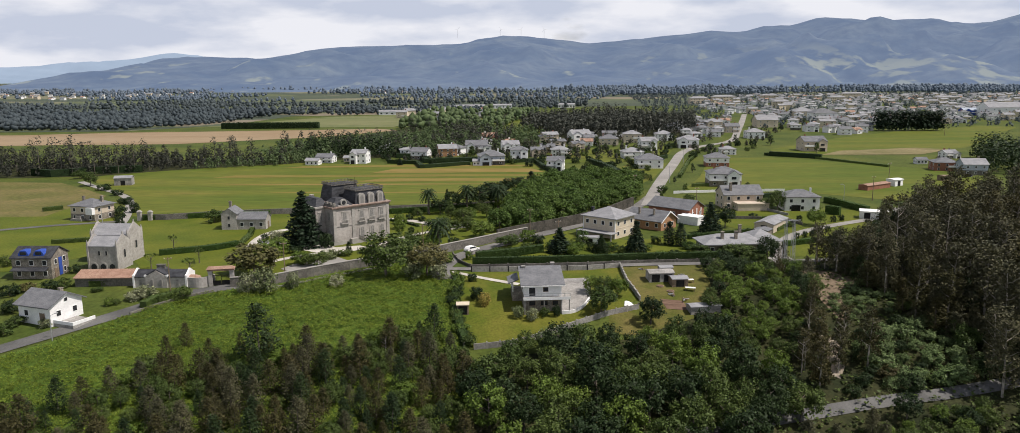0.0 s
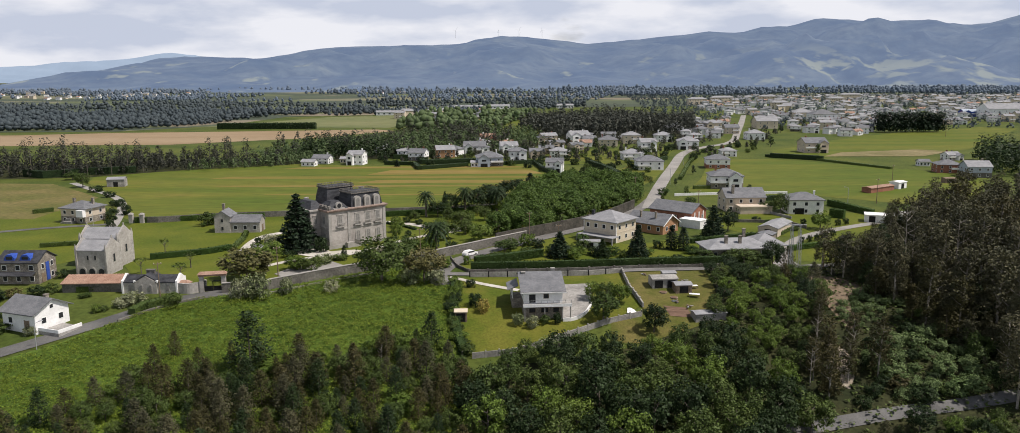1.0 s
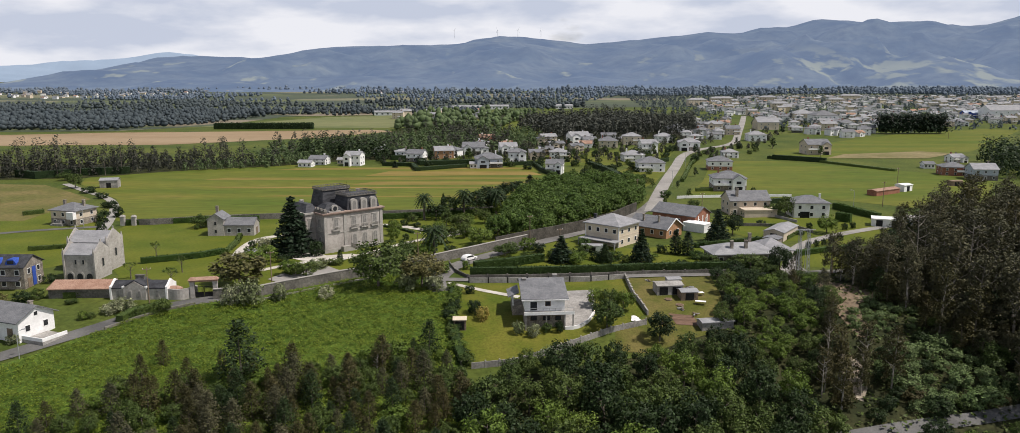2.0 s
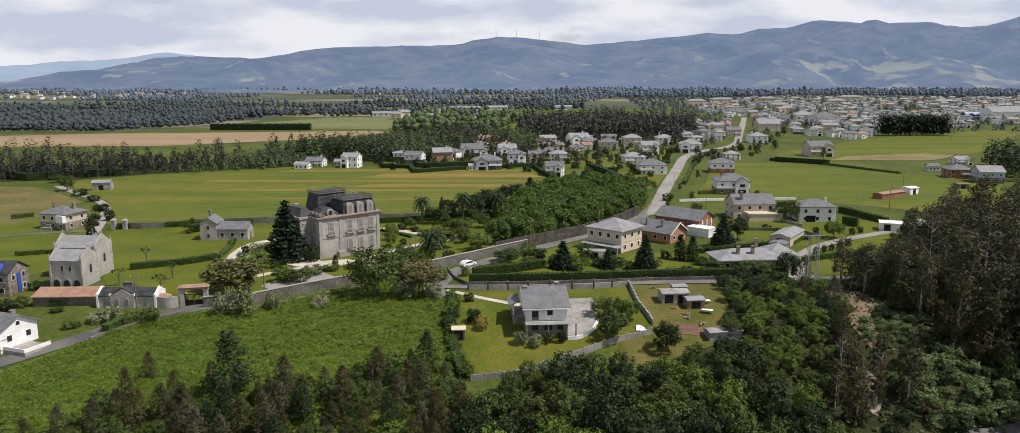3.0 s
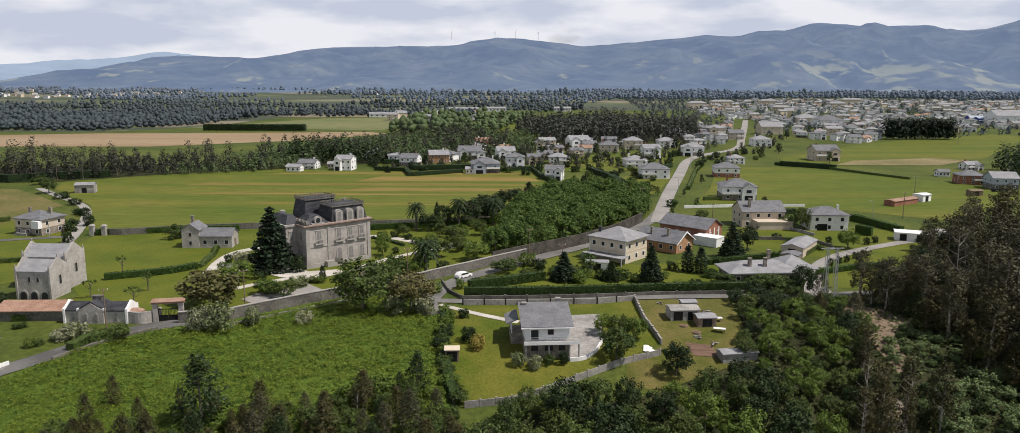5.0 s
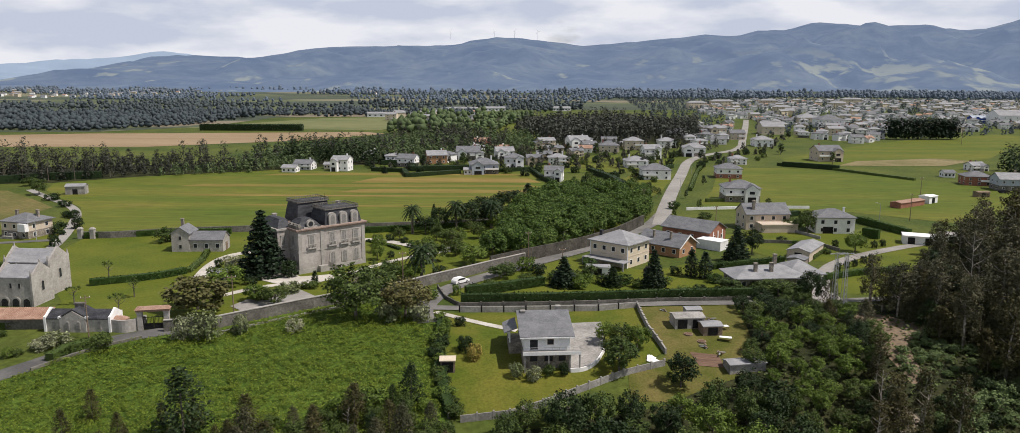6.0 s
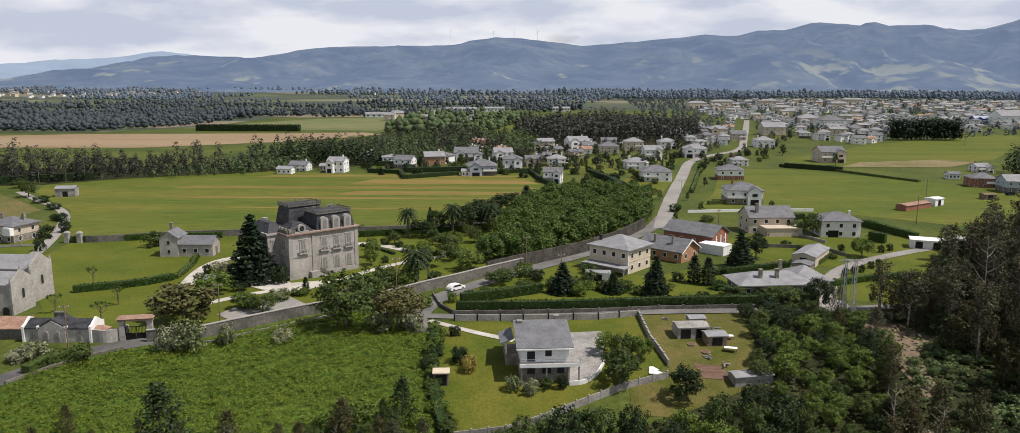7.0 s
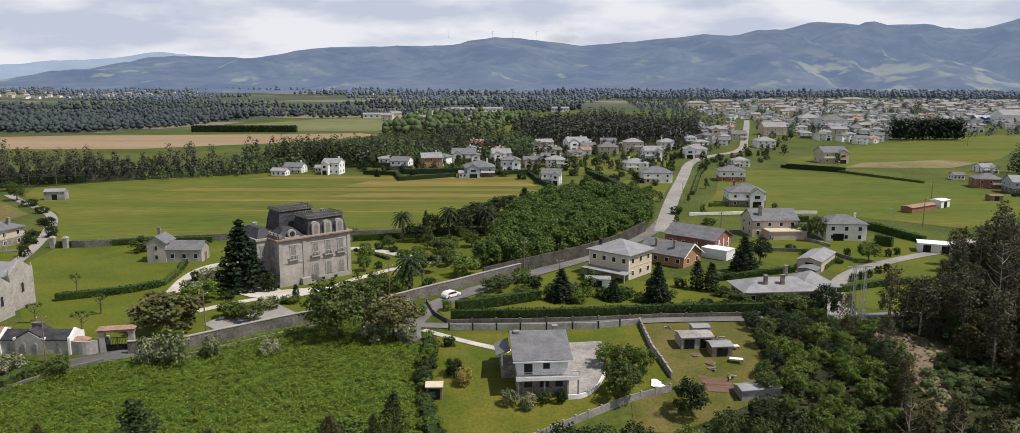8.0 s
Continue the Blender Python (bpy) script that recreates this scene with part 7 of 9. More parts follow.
plant("bush", "leaf_bright", -12.5, 168.1, 1.22, 1.08, "overgrown shrub on the field boundary", "field boundary shrubs", 418)
plant("bush", "leaf_dark", -12.6, 164.6, 1.13, 1.35, "overgrown shrub on the field boundary", "field boundary shrubs", 419)
plant("bush", "leaf_mid", -12.5, 161.2, 1.05, 1.11, "overgrown shrub on the field boundary", "field boundary shrubs", 420)
plant("bush", "leaf_bright", -12.0, 158.1, 0.97, 1.40, "overgrown shrub on the field boundary", "field boundary shrubs", 421)
plant("bush", "leaf_dark", -11.5, 155.1, 0.90, 1.14, "overgrown shrub on the field boundary", "field boundary shrubs", 422)
plant("bush", "leaf_mid", -11.1, 152.2, 0.83, 1.47, "overgrown shrub on the field boundary", "field boundary shrubs", 423)
plant("bush", "leaf_bright", -10.2, 149.4, 0.76, 1.85, "overgrown shrub on the field boundary", "field boundary shrubs", 424)
plant("bush", "leaf_dark", -9.3, 146.8, 0.69, 1.56, "overgrown shrub on the field boundary", "field boundary shrubs", 425)
plant("bush", "leaf_mid", -8.5, 144.3, 1.02, 1.24, "overgrown shrub on the field boundary", "field boundary shrubs", 426)
plant("bush", "leaf_bright", -13.4, 165.2, 1.14, 1.01, "overgrown shrub on the field boundary", "field boundary shrubs", 427)
plant("bush", "leaf_dark", -13.0, 160.0, 1.04, 1.29, "overgrown shrub on the field boundary", "field boundary shrubs", 428)
plant("bush", "leaf_mid", -12.2, 154.4, 0.95, 1.03, "overgrown shrub on the field boundary", "field boundary shrubs", 429)
plant("bush", "leaf_bright", -11.1, 149.0, 0.86, 1.34, "overgrown shrub on the field boundary", "field boundary shrubs", 430)
plant("bush", "leaf_mid", -44.2, 197.9, 0.84, 2.11, "leafy shrub at the edge of the fern field", "field boundary shrubs", 431)
plant("bush", "leaf_flower", -47.6, 193.7, 1.29, 1.55, "leafy shrub at the edge of the fern field", "field boundary shrubs", 432)
plant("bush", "leaf_bright", -52.2, 189.2, 1.06, 2.11, "leafy shrub at the edge of the fern field", "field boundary shrubs", 433)
plant("bush", "leaf_mid", -38.7, 201.0, 0.92, 2.20, "leafy shrub at the edge of the fern field", "field boundary shrubs", 434)
plant("bush", "leaf_flower", -33.3, 201.1, 1.42, 1.43, "leafy shrub at the edge of the fern field", "field boundary shrubs", 435)
plant("bush", "leaf_bright", -28.8, 196.4, 1.17, 1.93, "leafy shrub at the edge of the fern field", "field boundary shrubs", 436)
plant("bush", "leaf_mid", -24.7, 194.1, 0.95, 2.20, "leafy shrub at the edge of the fern field", "field boundary shrubs", 437)
plant("bush", "leaf_flower", -20.7, 191.9, 1.41, 1.32, "leafy shrub at the edge of the fern field", "field boundary shrubs", 438)
plant("bush", "leaf_bright", -17.6, 189.7, 1.20, 1.78, "leafy shrub at the edge of the fern field", "field boundary shrubs", 439)
plant("bush", "leaf_mid", -1.2, 210.2, 1.53, 1.24, "leafy green shrub in a walled garden", "walled garden shrubs", 601)
plant("bush", "leaf_bright", 3.1, 214.6, 1.71, 1.20, "leafy green shrub in a walled garden", "walled garden shrubs", 602)
plant("bush", "leaf_dark", 6.2, 210.3, 1.39, 1.20, "leafy green shrub in a walled garden", "walled garden shrubs", 603)
plant("bush", "leaf_hedge", 9.7, 205.2, 1.21, 1.33, "leafy green shrub in a walled garden", "walled garden shrubs", 604)
plant("bush", "leaf_mid", 14.2, 206.2, 1.08, 1.50, "leafy green shrub in a walled garden", "walled garden shrubs", 605)
plant("bush", "leaf_bright", 16.8, 203.2, 1.06, 1.30, "leafy green shrub in a walled garden", "walled garden shrubs", 606)
plant("bush", "leaf_dark", 20.1, 202.3, 1.19, 1.07, "leafy green shrub in a walled garden", "walled garden shrubs", 607)
plant("bush", "leaf_hedge", 24.9, 202.3, 1.19, 1.51, "leafy green shrub in a walled garden", "walled garden shrubs", 608)
plant("bush", "leaf_mid", 27.9, 199.5, 1.04, 1.30, "leafy green shrub in a walled garden", "walled garden shrubs", 609)
plant("bush", "leaf_bright", 34.5, 202.4, 0.93, 1.49, "leafy green shrub in a walled garden", "walled garden shrubs", 610)
plant("bush", "leaf_dark", 38.3, 210.6, 1.11, 1.20, "leafy green shrub in a walled garden", "walled garden shrubs", 611)
plant("bush", "leaf_hedge", 45.8, 204.0, 1.07, 1.50, "leafy green shrub in a walled garden", "walled garden shrubs", 612)
plant("bush", "leaf_mid", -5.1, 199.2, 0.91, 1.37, "leafy green shrub in a walled garden", "walled garden shrubs", 613)
plant("bush", "leaf_bright", 37.2, 195.9, 0.76, 1.87, "leafy green shrub in a walled garden", "walled garden shrubs", 614)
plant("bush", "leaf_dark", 40.7, 196.8, 0.77, 1.60, "leafy green shrub in a walled garden", "walled garden shrubs", 615)
plant("bush", "leaf_hedge", 18.8, 217.1, 1.30, 1.33, "leafy green shrub in a walled garden", "walled garden shrubs", 616)
plant("bush", "leaf_mid", 22.6, 211.6, 1.12, 1.30, "leafy green shrub in a walled garden", "walled garden shrubs", 617)
plant("bush", "leaf_bright", -2.9, 219.8, 1.32, 1.33, "leafy green shrub in a walled garden", "walled garden shrubs", 618)
plant("bush", "leaf_dark", -8.3, 196.3, 0.89, 1.14, "leafy green shrub in a walled garden", "walled garden shrubs", 619)
plant("bush", "leaf_hedge", 50.8, 217.4, 1.01, 1.49, "leafy green shrub in a walled garden", "walled garden shrubs", 620)
plant("bush", "leaf_mid", 53.3, 197.0, 1.02, 1.70, "leafy green shrub in a walled garden", "walled garden shrubs", 621)
plant("bush", "leaf_bright", 49.5, 193.3, 0.87, 1.71, "leafy green shrub in a walled garden", "walled garden shrubs", 622)
plant("bush", "leaf_dark", 63.2, 197.0, 1.41, 0.95, "leafy green shrub in a walled garden", "walled garden shrubs", 623)
plant("bush", "leaf_hedge", 78.0, 242.7, 0.83, 1.60, "leafy green shrub in a walled garden", "walled garden shrubs", 624)
plant("bush", "leaf_mid", 82.7, 233.4, 0.63, 1.60, "leafy green shrub in a walled garden", "walled garden shrubs", 625)
plant("bush", "leaf_bright", 93.8, 277.7, 1.17, 1.47, "leafy green shrub in a walled garden", "walled garden shrubs", 626)
plant("bush", "leaf_dark", 75.6, 248.0, 0.85, 1.44, "leafy green shrub in a walled garden", "walled garden shrubs", 627)
plant("bush", "leaf_hedge", 56.2, 301.9, 1.50, 1.26, "leafy green shrub in a walled garden", "walled garden shrubs", 628)
plant("bush", "leaf_mid", 62.9, 284.7, 1.00, 1.92, "leafy green shrub in a walled garden", "walled garden shrubs", 629)
plant("bush", "leaf_bright", -22.5, 219.6, 1.46, 1.20, "leafy green shrub in a walled garden", "walled garden shrubs", 630)
plant("bush", "leaf_dark", -17.1, 211.1, 0.98, 1.49, "leafy green shrub in a walled garden", "walled garden shrubs", 631)
plant("bush", "leaf_hedge", -27.2, 211.0, 0.98, 1.71, "leafy green shrub in a walled garden", "walled garden shrubs", 632)
plant("bush", "leaf_mid", -32.1, 203.2, 1.06, 2.00, "leafy green shrub in a walled garden", "walled garden shrubs", 633)
plant("bush", "leaf_bright", -12.9, 232.4, 1.41, 1.33, "leafy green shrub in a walled garden", "walled garden shrubs", 634)
plant("bush", "leaf_dark", -6.6, 236.0, 1.60, 1.20, "leafy green shrub in a walled garden", "walled garden shrubs", 635)
plant("bush", "leaf_hedge", -26.8, 239.3, 0.98, 1.60, "leafy green shrub in a walled garden", "walled garden shrubs", 636)
plant("bush", "leaf_mid", -36.8, 239.2, 0.65, 2.00, "leafy green shrub in a walled garden", "walled garden shrubs", 637)
plant("bush", "leaf_bright", -18.8, 252.5, 1.39, 1.30, "leafy green shrub in a walled garden", "walled garden shrubs", 638)
palm(-29.4, 257.5, 7.6, 3.4, "tall fan-crowned palm beyond the palace", 1)
palm(-20.6, 205.0, 7.2, 4.0, "big dark date palm in the park", 2)
palm(-17.0, 263.8, 7.9, 3.6, "tall palm in the walled park", 3)
palm(-6.5, 266.0, 7.6, 3.5, "tall palm in the walled park", 4)

plant("far", "leaf_dark", -70.9, 422.0, 0.36, 1.57, "bushy green tree between village gardens", "village trees", 0)
plant("far", "leaf_mid", -63.4, 438.5, 0.51, 1.62, "bushy green tree between village gardens", "village trees", 1)
plant("far", "leaf_dark", -45.0, 422.5, 0.45, 1.52, "bushy green tree between village gardens", "village trees", 2)
plant("far", "leaf_dark", -42.2, 450.5, 0.43, 1.26, "bushy green tree between village gardens", "village trees", 3)
plant("far", "leaf_mid", -25.8, 433.5, 0.46, 1.63, "bushy green tree between village gardens", "village trees", 4)
plant("far", "leaf_mid", -4.2, 403.4, 0.30, 1.47, "bushy green tree between village gardens", "village trees", 5)
plant("far", "leaf_dark", 9.8, 423.5, 0.36, 1.21, "bushy green tree between village gardens", "village trees", 6)
plant("far", "leaf_dark", 15.0, 457.8, 0.49, 1.40, "bushy green tree between village gardens", "village trees", 7)
plant("far", "leaf_dark", 27.9, 423.8, 0.41, 1.66, "bushy green tree between village gardens", "village trees", 8)
plant("far", "leaf_mid", 25.5, 358.3, 0.30, 1.28, "bushy green tree between village gardens", "village trees", 9)
plant("far", "leaf_mid", 36.8, 424.0, 0.32, 1.27, "bushy green tree between village gardens", "village trees", 10)
plant("far", "leaf_mid", 52.7, 424.3, 0.36, 1.26, "bushy green tree between village gardens", "village trees", 11)
plant("far", "leaf_mid", 65.6, 435.3, 0.42, 1.69, "bushy green tree between village gardens", "village trees", 12)
plant("far", "leaf_mid", 78.0, 459.0, 0.44, 1.30, "bushy green tree between village gardens", "village trees", 13)
plant("far", "leaf_dark", 101.6, 523.9, 0.46, 1.68, "bushy green tree between village gardens", "village trees", 14)
plant("far", "leaf_dark", 102.3, 459.4, 0.44, 1.64, "bushy green tree between village gardens", "village trees", 15)
plant("far", "leaf_dark", 80.7, 362.9, 0.30, 1.36, "bushy green tree between village gardens", "village trees", 16)
plant("far", "leaf_dark", 89.0, 302.4, 0.28, 1.47, "bushy green tree between village gardens", "village trees", 17)
plant("far", "leaf_dark", 140.2, 512.7, 0.39, 1.29, "bushy green tree between village gardens", "village trees", 18)
plant("far", "leaf_dark", 157.2, 494.1, 0.48, 1.68, "bushy green tree between village gardens", "village trees", 19)
plant("far", "leaf_mid", 167.4, 442.8, 0.47, 1.35, "bushy green tree between village gardens", "village trees", 20)
plant("far", "leaf_dark", 200.6, 608.2, 0.47, 1.41, "bushy green tree between village gardens", "village trees", 21)
plant("far", "leaf_dark", 240.8, 671.9, 0.45, 1.33, "bushy green tree between village gardens", "village trees", 22)
plant("far", "leaf_dark", 266.6, 609.8, 0.47, 1.35, "bushy green tree between village gardens", "village trees", 23)
plant("far", "leaf_mid", 252.8, 627.0, 0.41, 1.50, "bushy green tree between village gardens", "village trees", 24)
plant("far", "leaf_dark", 31.7, 491.5, 0.48, 1.23, "bushy green tree between village gardens", "village trees", 25)
plant("far", "leaf_dark", 22.4, 491.4, 0.42, 1.61, "bushy green tree between village gardens", "village trees", 26)
plant("far", "leaf_mid", 48.5, 491.9, 0.48, 1.55, "bushy green tree between village gardens", "village trees", 27)
plant("far", "leaf_dark", 50.2, 443.5, 0.33, 1.44, "bushy green tree between village gardens", "village trees", 28)
plant("far", "leaf_dark", 65.5, 326.3, 0.23, 1.23, "bushy green tree between village gardens", "village trees", 29)
plant("far", "leaf_mid", 65.0, 302.0, 0.25, 1.67, "bushy green tree between village gardens", "village trees", 30)
plant("far", "leaf_dark", 69.5, 247.9, 0.17, 1.62, "bushy green tree between village gardens", "village trees", 31)
plant("far", "leaf_mid", 52.7, 284.5, 0.23, 1.47, "bushy green tree between village gardens", "village trees", 32)
plant("far", "leaf_mid", 55.8, 329.1, 0.27, 1.38, "bushy green tree between village gardens", "village trees", 33)

# clipped grove above the village road
GROVE = [(-5.5, 223.5), (6.0, 231.5), (16.5, 242.0), (26.5, 254.5), (37.0, 272.0), (44.0, 290.0), (48.6, 308.1), (48.6, 329.1), (28.7, 334.9), (16.1, 328.6), (3.9, 298.8), (-3.4, 257.8)]
for i, (x, y) in enumerate(scatter(GROVE, 5.0, 5)):
    plant("grove", "leaf_grove", x, y, 0.86 + 0.2 * ((i * 37) % 10) / 10, 0.98, "dense round-topped green tree of a planted grove", "grove trees", i, variants=4)
for i, (x, y) in enumerate(scatter([(-34, 224), (-14, 226), (-8, 250), (-6, 268), (-28, 262), (-38, 246)], 8.5, 6)):
    plant("broadleaf", "leaf_bright" if i % 2 else "leaf_mid", x, y, 0.50 + 0.25 * ((i * 53) % 10) / 10, 1.0, "dense green tree in the walled park", "park trees", i)

# woods below the fern field: young shaggy trees over bright scrub
LEFT = [(-80, 92), (-50, 88), (-6, 92), (-4, 112), (-8, 134), (-11.5, 147), (-16, 147), (-24, 145), (-34, 140), (-44, 134), (-50, 130), (-58, 129), (-64, 128), (-66, 121), (-74, 110)]
for i, (x, y) in enumerate(scatter(LEFT, 2.65, 7, 6000)):
    k = (i * 61) % 100 / 100
    if k < 0.68:
        plant("sapling", ("leaf_brown", "leaf_brown", "leaf_dark", "leaf_euc")[i % 4], x, y, 0.50 + 0.55 * ((i * 29) % 10) / 10, 1.25, "young shaggy brownish-green eucalyptus in the scrub", "young trees", i, variants=4)
    elif k < 0.93:
        plant("broadleaf", "leaf_mid", x, y, 0.34 + 0.25 * ((i * 17) % 10) / 10, 1.1, "low green broadleaf tree in the scrub", "scrub trees", i)
    else:
        plant("bush", "leaf_bright", x, y, 0.9 + 0.8 * ((i * 13) % 10) / 10, 1.3, "bright green bush in the scrub", "scrub bushes", i)
for i, (x, y) in enumerate(scatter([(-62, 126), (-40, 131), (-42, 141), (-62, 139)], 5.5, 17)):
    plant("sapling", "leaf_brown", x, y, 0.5 + 0.3 * ((i * 29) % 10) / 10, 1.1, "young shaggy eucalyptus standing in ferns", "young trees", i, variants=4)

# broadleaf woods below the yard
MID = [(-5, 92), (30, 92), (36, 106), (40, 121), (50, 126), (48, 146), (39, 152), (33, 149), (25, 145), (16, 142.5), (9, 139.5), (3, 136.5), (-4, 135.5), (-8, 130), (-4, 112)]
for i, (x, y) in enumerate(scatter(MID, 4.4, 8)):
    leaf = ("leaf_mid", "leaf_dark", "leaf_mid", "leaf_dark", "leaf_bright")[i % 5]
    near = min(1.0, max(0.0, (147 - y) / 14))
    plant("broadleaf", leaf, x, y, 0.54 + 0.3 * near + 0.45 * ((i * 43) % 10) / 10, 0.95, "leafy green broadleaf tree of the lower wood", "lower wood trees", i, variants=4)
for i, (x, y, k) in enumerate(((2.5, 141.5, 0.62), (6.5, 141.8, 0.70), (-0.5, 139.5, 0.55), (10.5, 143.6, 0.52))):
    plant("broadleaf", ("leaf_mid", "leaf_bramble")[i % 2], x, y, k, 1.05, "pale green tree below the yard fence", "lower wood trees", i, variants=4)
SIDE = [(40, 158), (46, 152), (54, 142), (62, 154), (66, 168), (66, 182), (64, 186), (50, 185.5), (46, 185), (44, 172)]
for i, (x, y) in enumerate(scatter(SIDE, 3.1, 9)):
    leaf = ("leaf_bright", "leaf_dark", "leaf_mid", "leaf_bright", "leaf_mid")[i % 5] 
    if x > 60 and i % 2:
        plant("sapling", ("leaf_brown", "leaf_dark", "leaf_euc")[i % 3], x, y, 0.50 + 0.45 * ((i * 43) % 10) / 10, 1.45, "dark young eucalyptus beside the clearing", "wood edge trees", i, variants=4)
        continue
    plant("broadleaf", leaf, x, y, 0.34 + 0.28 * ((i * 43) % 10) / 10, 1.2, "leafy green tree beside the vegetable plot", "lower wood trees", i, variants=4)

# tall eucalyptus on the eastern slope, round a bramble clearing
CLEARING = [(64, 184), (71, 184), (76, 175), (79, 168), (80, 158), (84, 152), (87, 140), (78, 131), (55, 130), (55, 146), (63, 158)]
EAST = [(68, 140), (90, 132), (150, 150), (160, 235), (128, 240), (108, 232), (94, 222), (88, 205), (76, 190), (75, 172), (71, 160)]
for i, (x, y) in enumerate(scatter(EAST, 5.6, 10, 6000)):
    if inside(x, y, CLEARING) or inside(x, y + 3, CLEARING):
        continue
    # tree heights fitted to stay below the wood's outline seen from the camera
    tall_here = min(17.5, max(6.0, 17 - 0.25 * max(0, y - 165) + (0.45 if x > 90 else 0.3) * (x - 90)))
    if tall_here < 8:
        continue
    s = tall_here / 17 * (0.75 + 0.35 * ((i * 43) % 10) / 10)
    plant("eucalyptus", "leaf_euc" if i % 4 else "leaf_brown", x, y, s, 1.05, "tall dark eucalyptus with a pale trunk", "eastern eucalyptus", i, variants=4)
for i, (x, y) in enumerate(scatter([(80, 184), (90, 194), (99, 214), (112, 228), (124, 234), (128, 224), (112, 204), (98, 186), (86, 170), (77, 168), (75, 180)], 3.6, 18)):
    plant("sapling", ("leaf_euc", "leaf_brown", "leaf_dark")[i % 3], x, y, 0.62 + 0.4 * ((i * 43) % 10) / 10, 1.7, "bushy young eucalyptus at the wood edge", "wood edge trees", i, variants=4)
for i, (x, y) in enumerate(scatter([(52, 134), (58, 136), (61, 148), (65, 160), (62, 160), (57, 150)], 4.2, 11)):
    plant("eucalyptus", "leaf_brown", x, y, 0.32 + 0.26 * ((i * 43) % 10) / 10, 1.15, "thin brownish eucalyptus at the roadside", "roadside eucalyptus", i, variants=4)
for i, (x, y) in enumerate(scatter([(71, 187), (80, 190), (88, 186), (86, 176), (79, 173), (74, 180)], 3.6, 121)):
    plant("eucalyptus", ("leaf_euc", "leaf_brown", "leaf_dark")[i % 3], x, y, 0.46 + 0.18 * ((i * 43) % 10) / 10, 1.2, "dark feathery eucalyptus at the corner of the wood", "eastern eucalyptus", i, variants=4)
for i, (x, y) in enumerate(scatter([(60, 108), (110, 118), (120, 138), (90, 131), (66, 127)], 4.2, 12)):
    plant("broadleaf", ("leaf_mid", "leaf_bright", "leaf_dark")[i % 3], x, y, 0.45 + 0.3 * ((i * 43) % 10) / 10, 1.0, "green roadside tree on the lower slope", "roadside trees", i)
for i, (x, y) in enumerate(scatter([(34, 100), (60, 108), (62, 125), (44, 119)], 4.4, 13)):
    plant("sapling", "leaf_euc", x, y, 0.6 + 0.4 * ((i * 43) % 10) / 10, 1.3, "young dark tree below the road", "roadside trees", i)

for i, (x, y) in enumerate(scatter([(58, 133), (84, 137), (110, 144), (128, 160), (118, 176), (98, 168), (80, 158), (70, 148)], 4.6, 14)):
    if inside(x, y, CLEARING) or inside(x, y + 4, CLEARING):
        continue
    plant("broadleaf", ("leaf_dark", "leaf_mid", "leaf_euc")[i % 3], x, y, 0.45 + 0.4 * ((i * 43) % 10) / 10, 1.05, "bushy dark tree under the eucalyptus", "understorey trees", i)
for i, (x, y) in enumerate(scatter([(72, 156), (80, 158), (82, 166), (78, 171), (72, 168), (67, 162), (67, 156)], 2.3, 15)):
    plant("bush", "leaf_bramble", x, y, 0.45 + 0.4 * ((i * 43) % 10) / 10, 1.5, "pale green bracken clump in the clearing", "clearing bushes", i)
for i, (x, y) in enumerate(scatter([(67, 136), (74, 134.5), (90, 139), (94, 148), (84, 155), (72, 153), (66, 148)], 3.0, 19)):
    plant("bush", "leaf_bramble" if i % 4 else "leaf_dark", x, y, 0.8 + 0.9 * ((i * 43) % 10) / 10, 1.3, "pale green bramble bush on the slope", "clearing bushes", i)
for i, (x, y) in enumerate(scatter([(54, 132), (66, 135), (92, 138.5), (93, 143), (72, 139), (56, 137)], 3.9, 119)):
    plant("bush", ("leaf_brown", "leaf_mid", "leaf_dark")[i % 3], x, y, 0.7 + 0.7 * ((i * 43) % 10) / 10, 1.3, "scrubby bush on the bank above the road", "clearing bushes", i)
for i, (x, y) in enumerate(scatter([(85, 148), (100, 150), (106, 164), (88, 174), (80, 170), (81, 158)], 3.2, 120)):
    plant("sapling", ("leaf_brown", "leaf_euc")[i % 2], x, y, 0.6 + 0.5 * ((i * 43) % 10) / 10, 1.5, "shaggy brown young tree behind the brambles", "wood edge trees", i, variants=4)
for i, (x, y) in enumerate(((60.5, 139.5), (63.5, 146.0), (58.0, 143.0), (66.5, 141.0))):
    plant("eucalyptus", "leaf_brown", x, y, 0.50 + 0.06 * i, 1.0, "thin brownish pine over the sandy bank", "roadside eucalyptus", i, variants=4)
for i, (x, y) in enumerate(scatter([(22, 112), (50, 122), (82, 129.5), (82, 125), (50, 115), (26, 106)], 3.6, 16)):
    plant("broadleaf", ("leaf_mid", "leaf_dark", "leaf_bright")[i % 3], x, y, 0.35 + 0.25 * ((i * 43) % 10) / 10, 1.0, "low leafy tree beside the lower road", "roadside trees", i)

plant("bush", "leaf_yellow", 14.5, 119.5, 1.6, 1.0, "orange-yellow flowering shrub in the lower wood", "", 3)

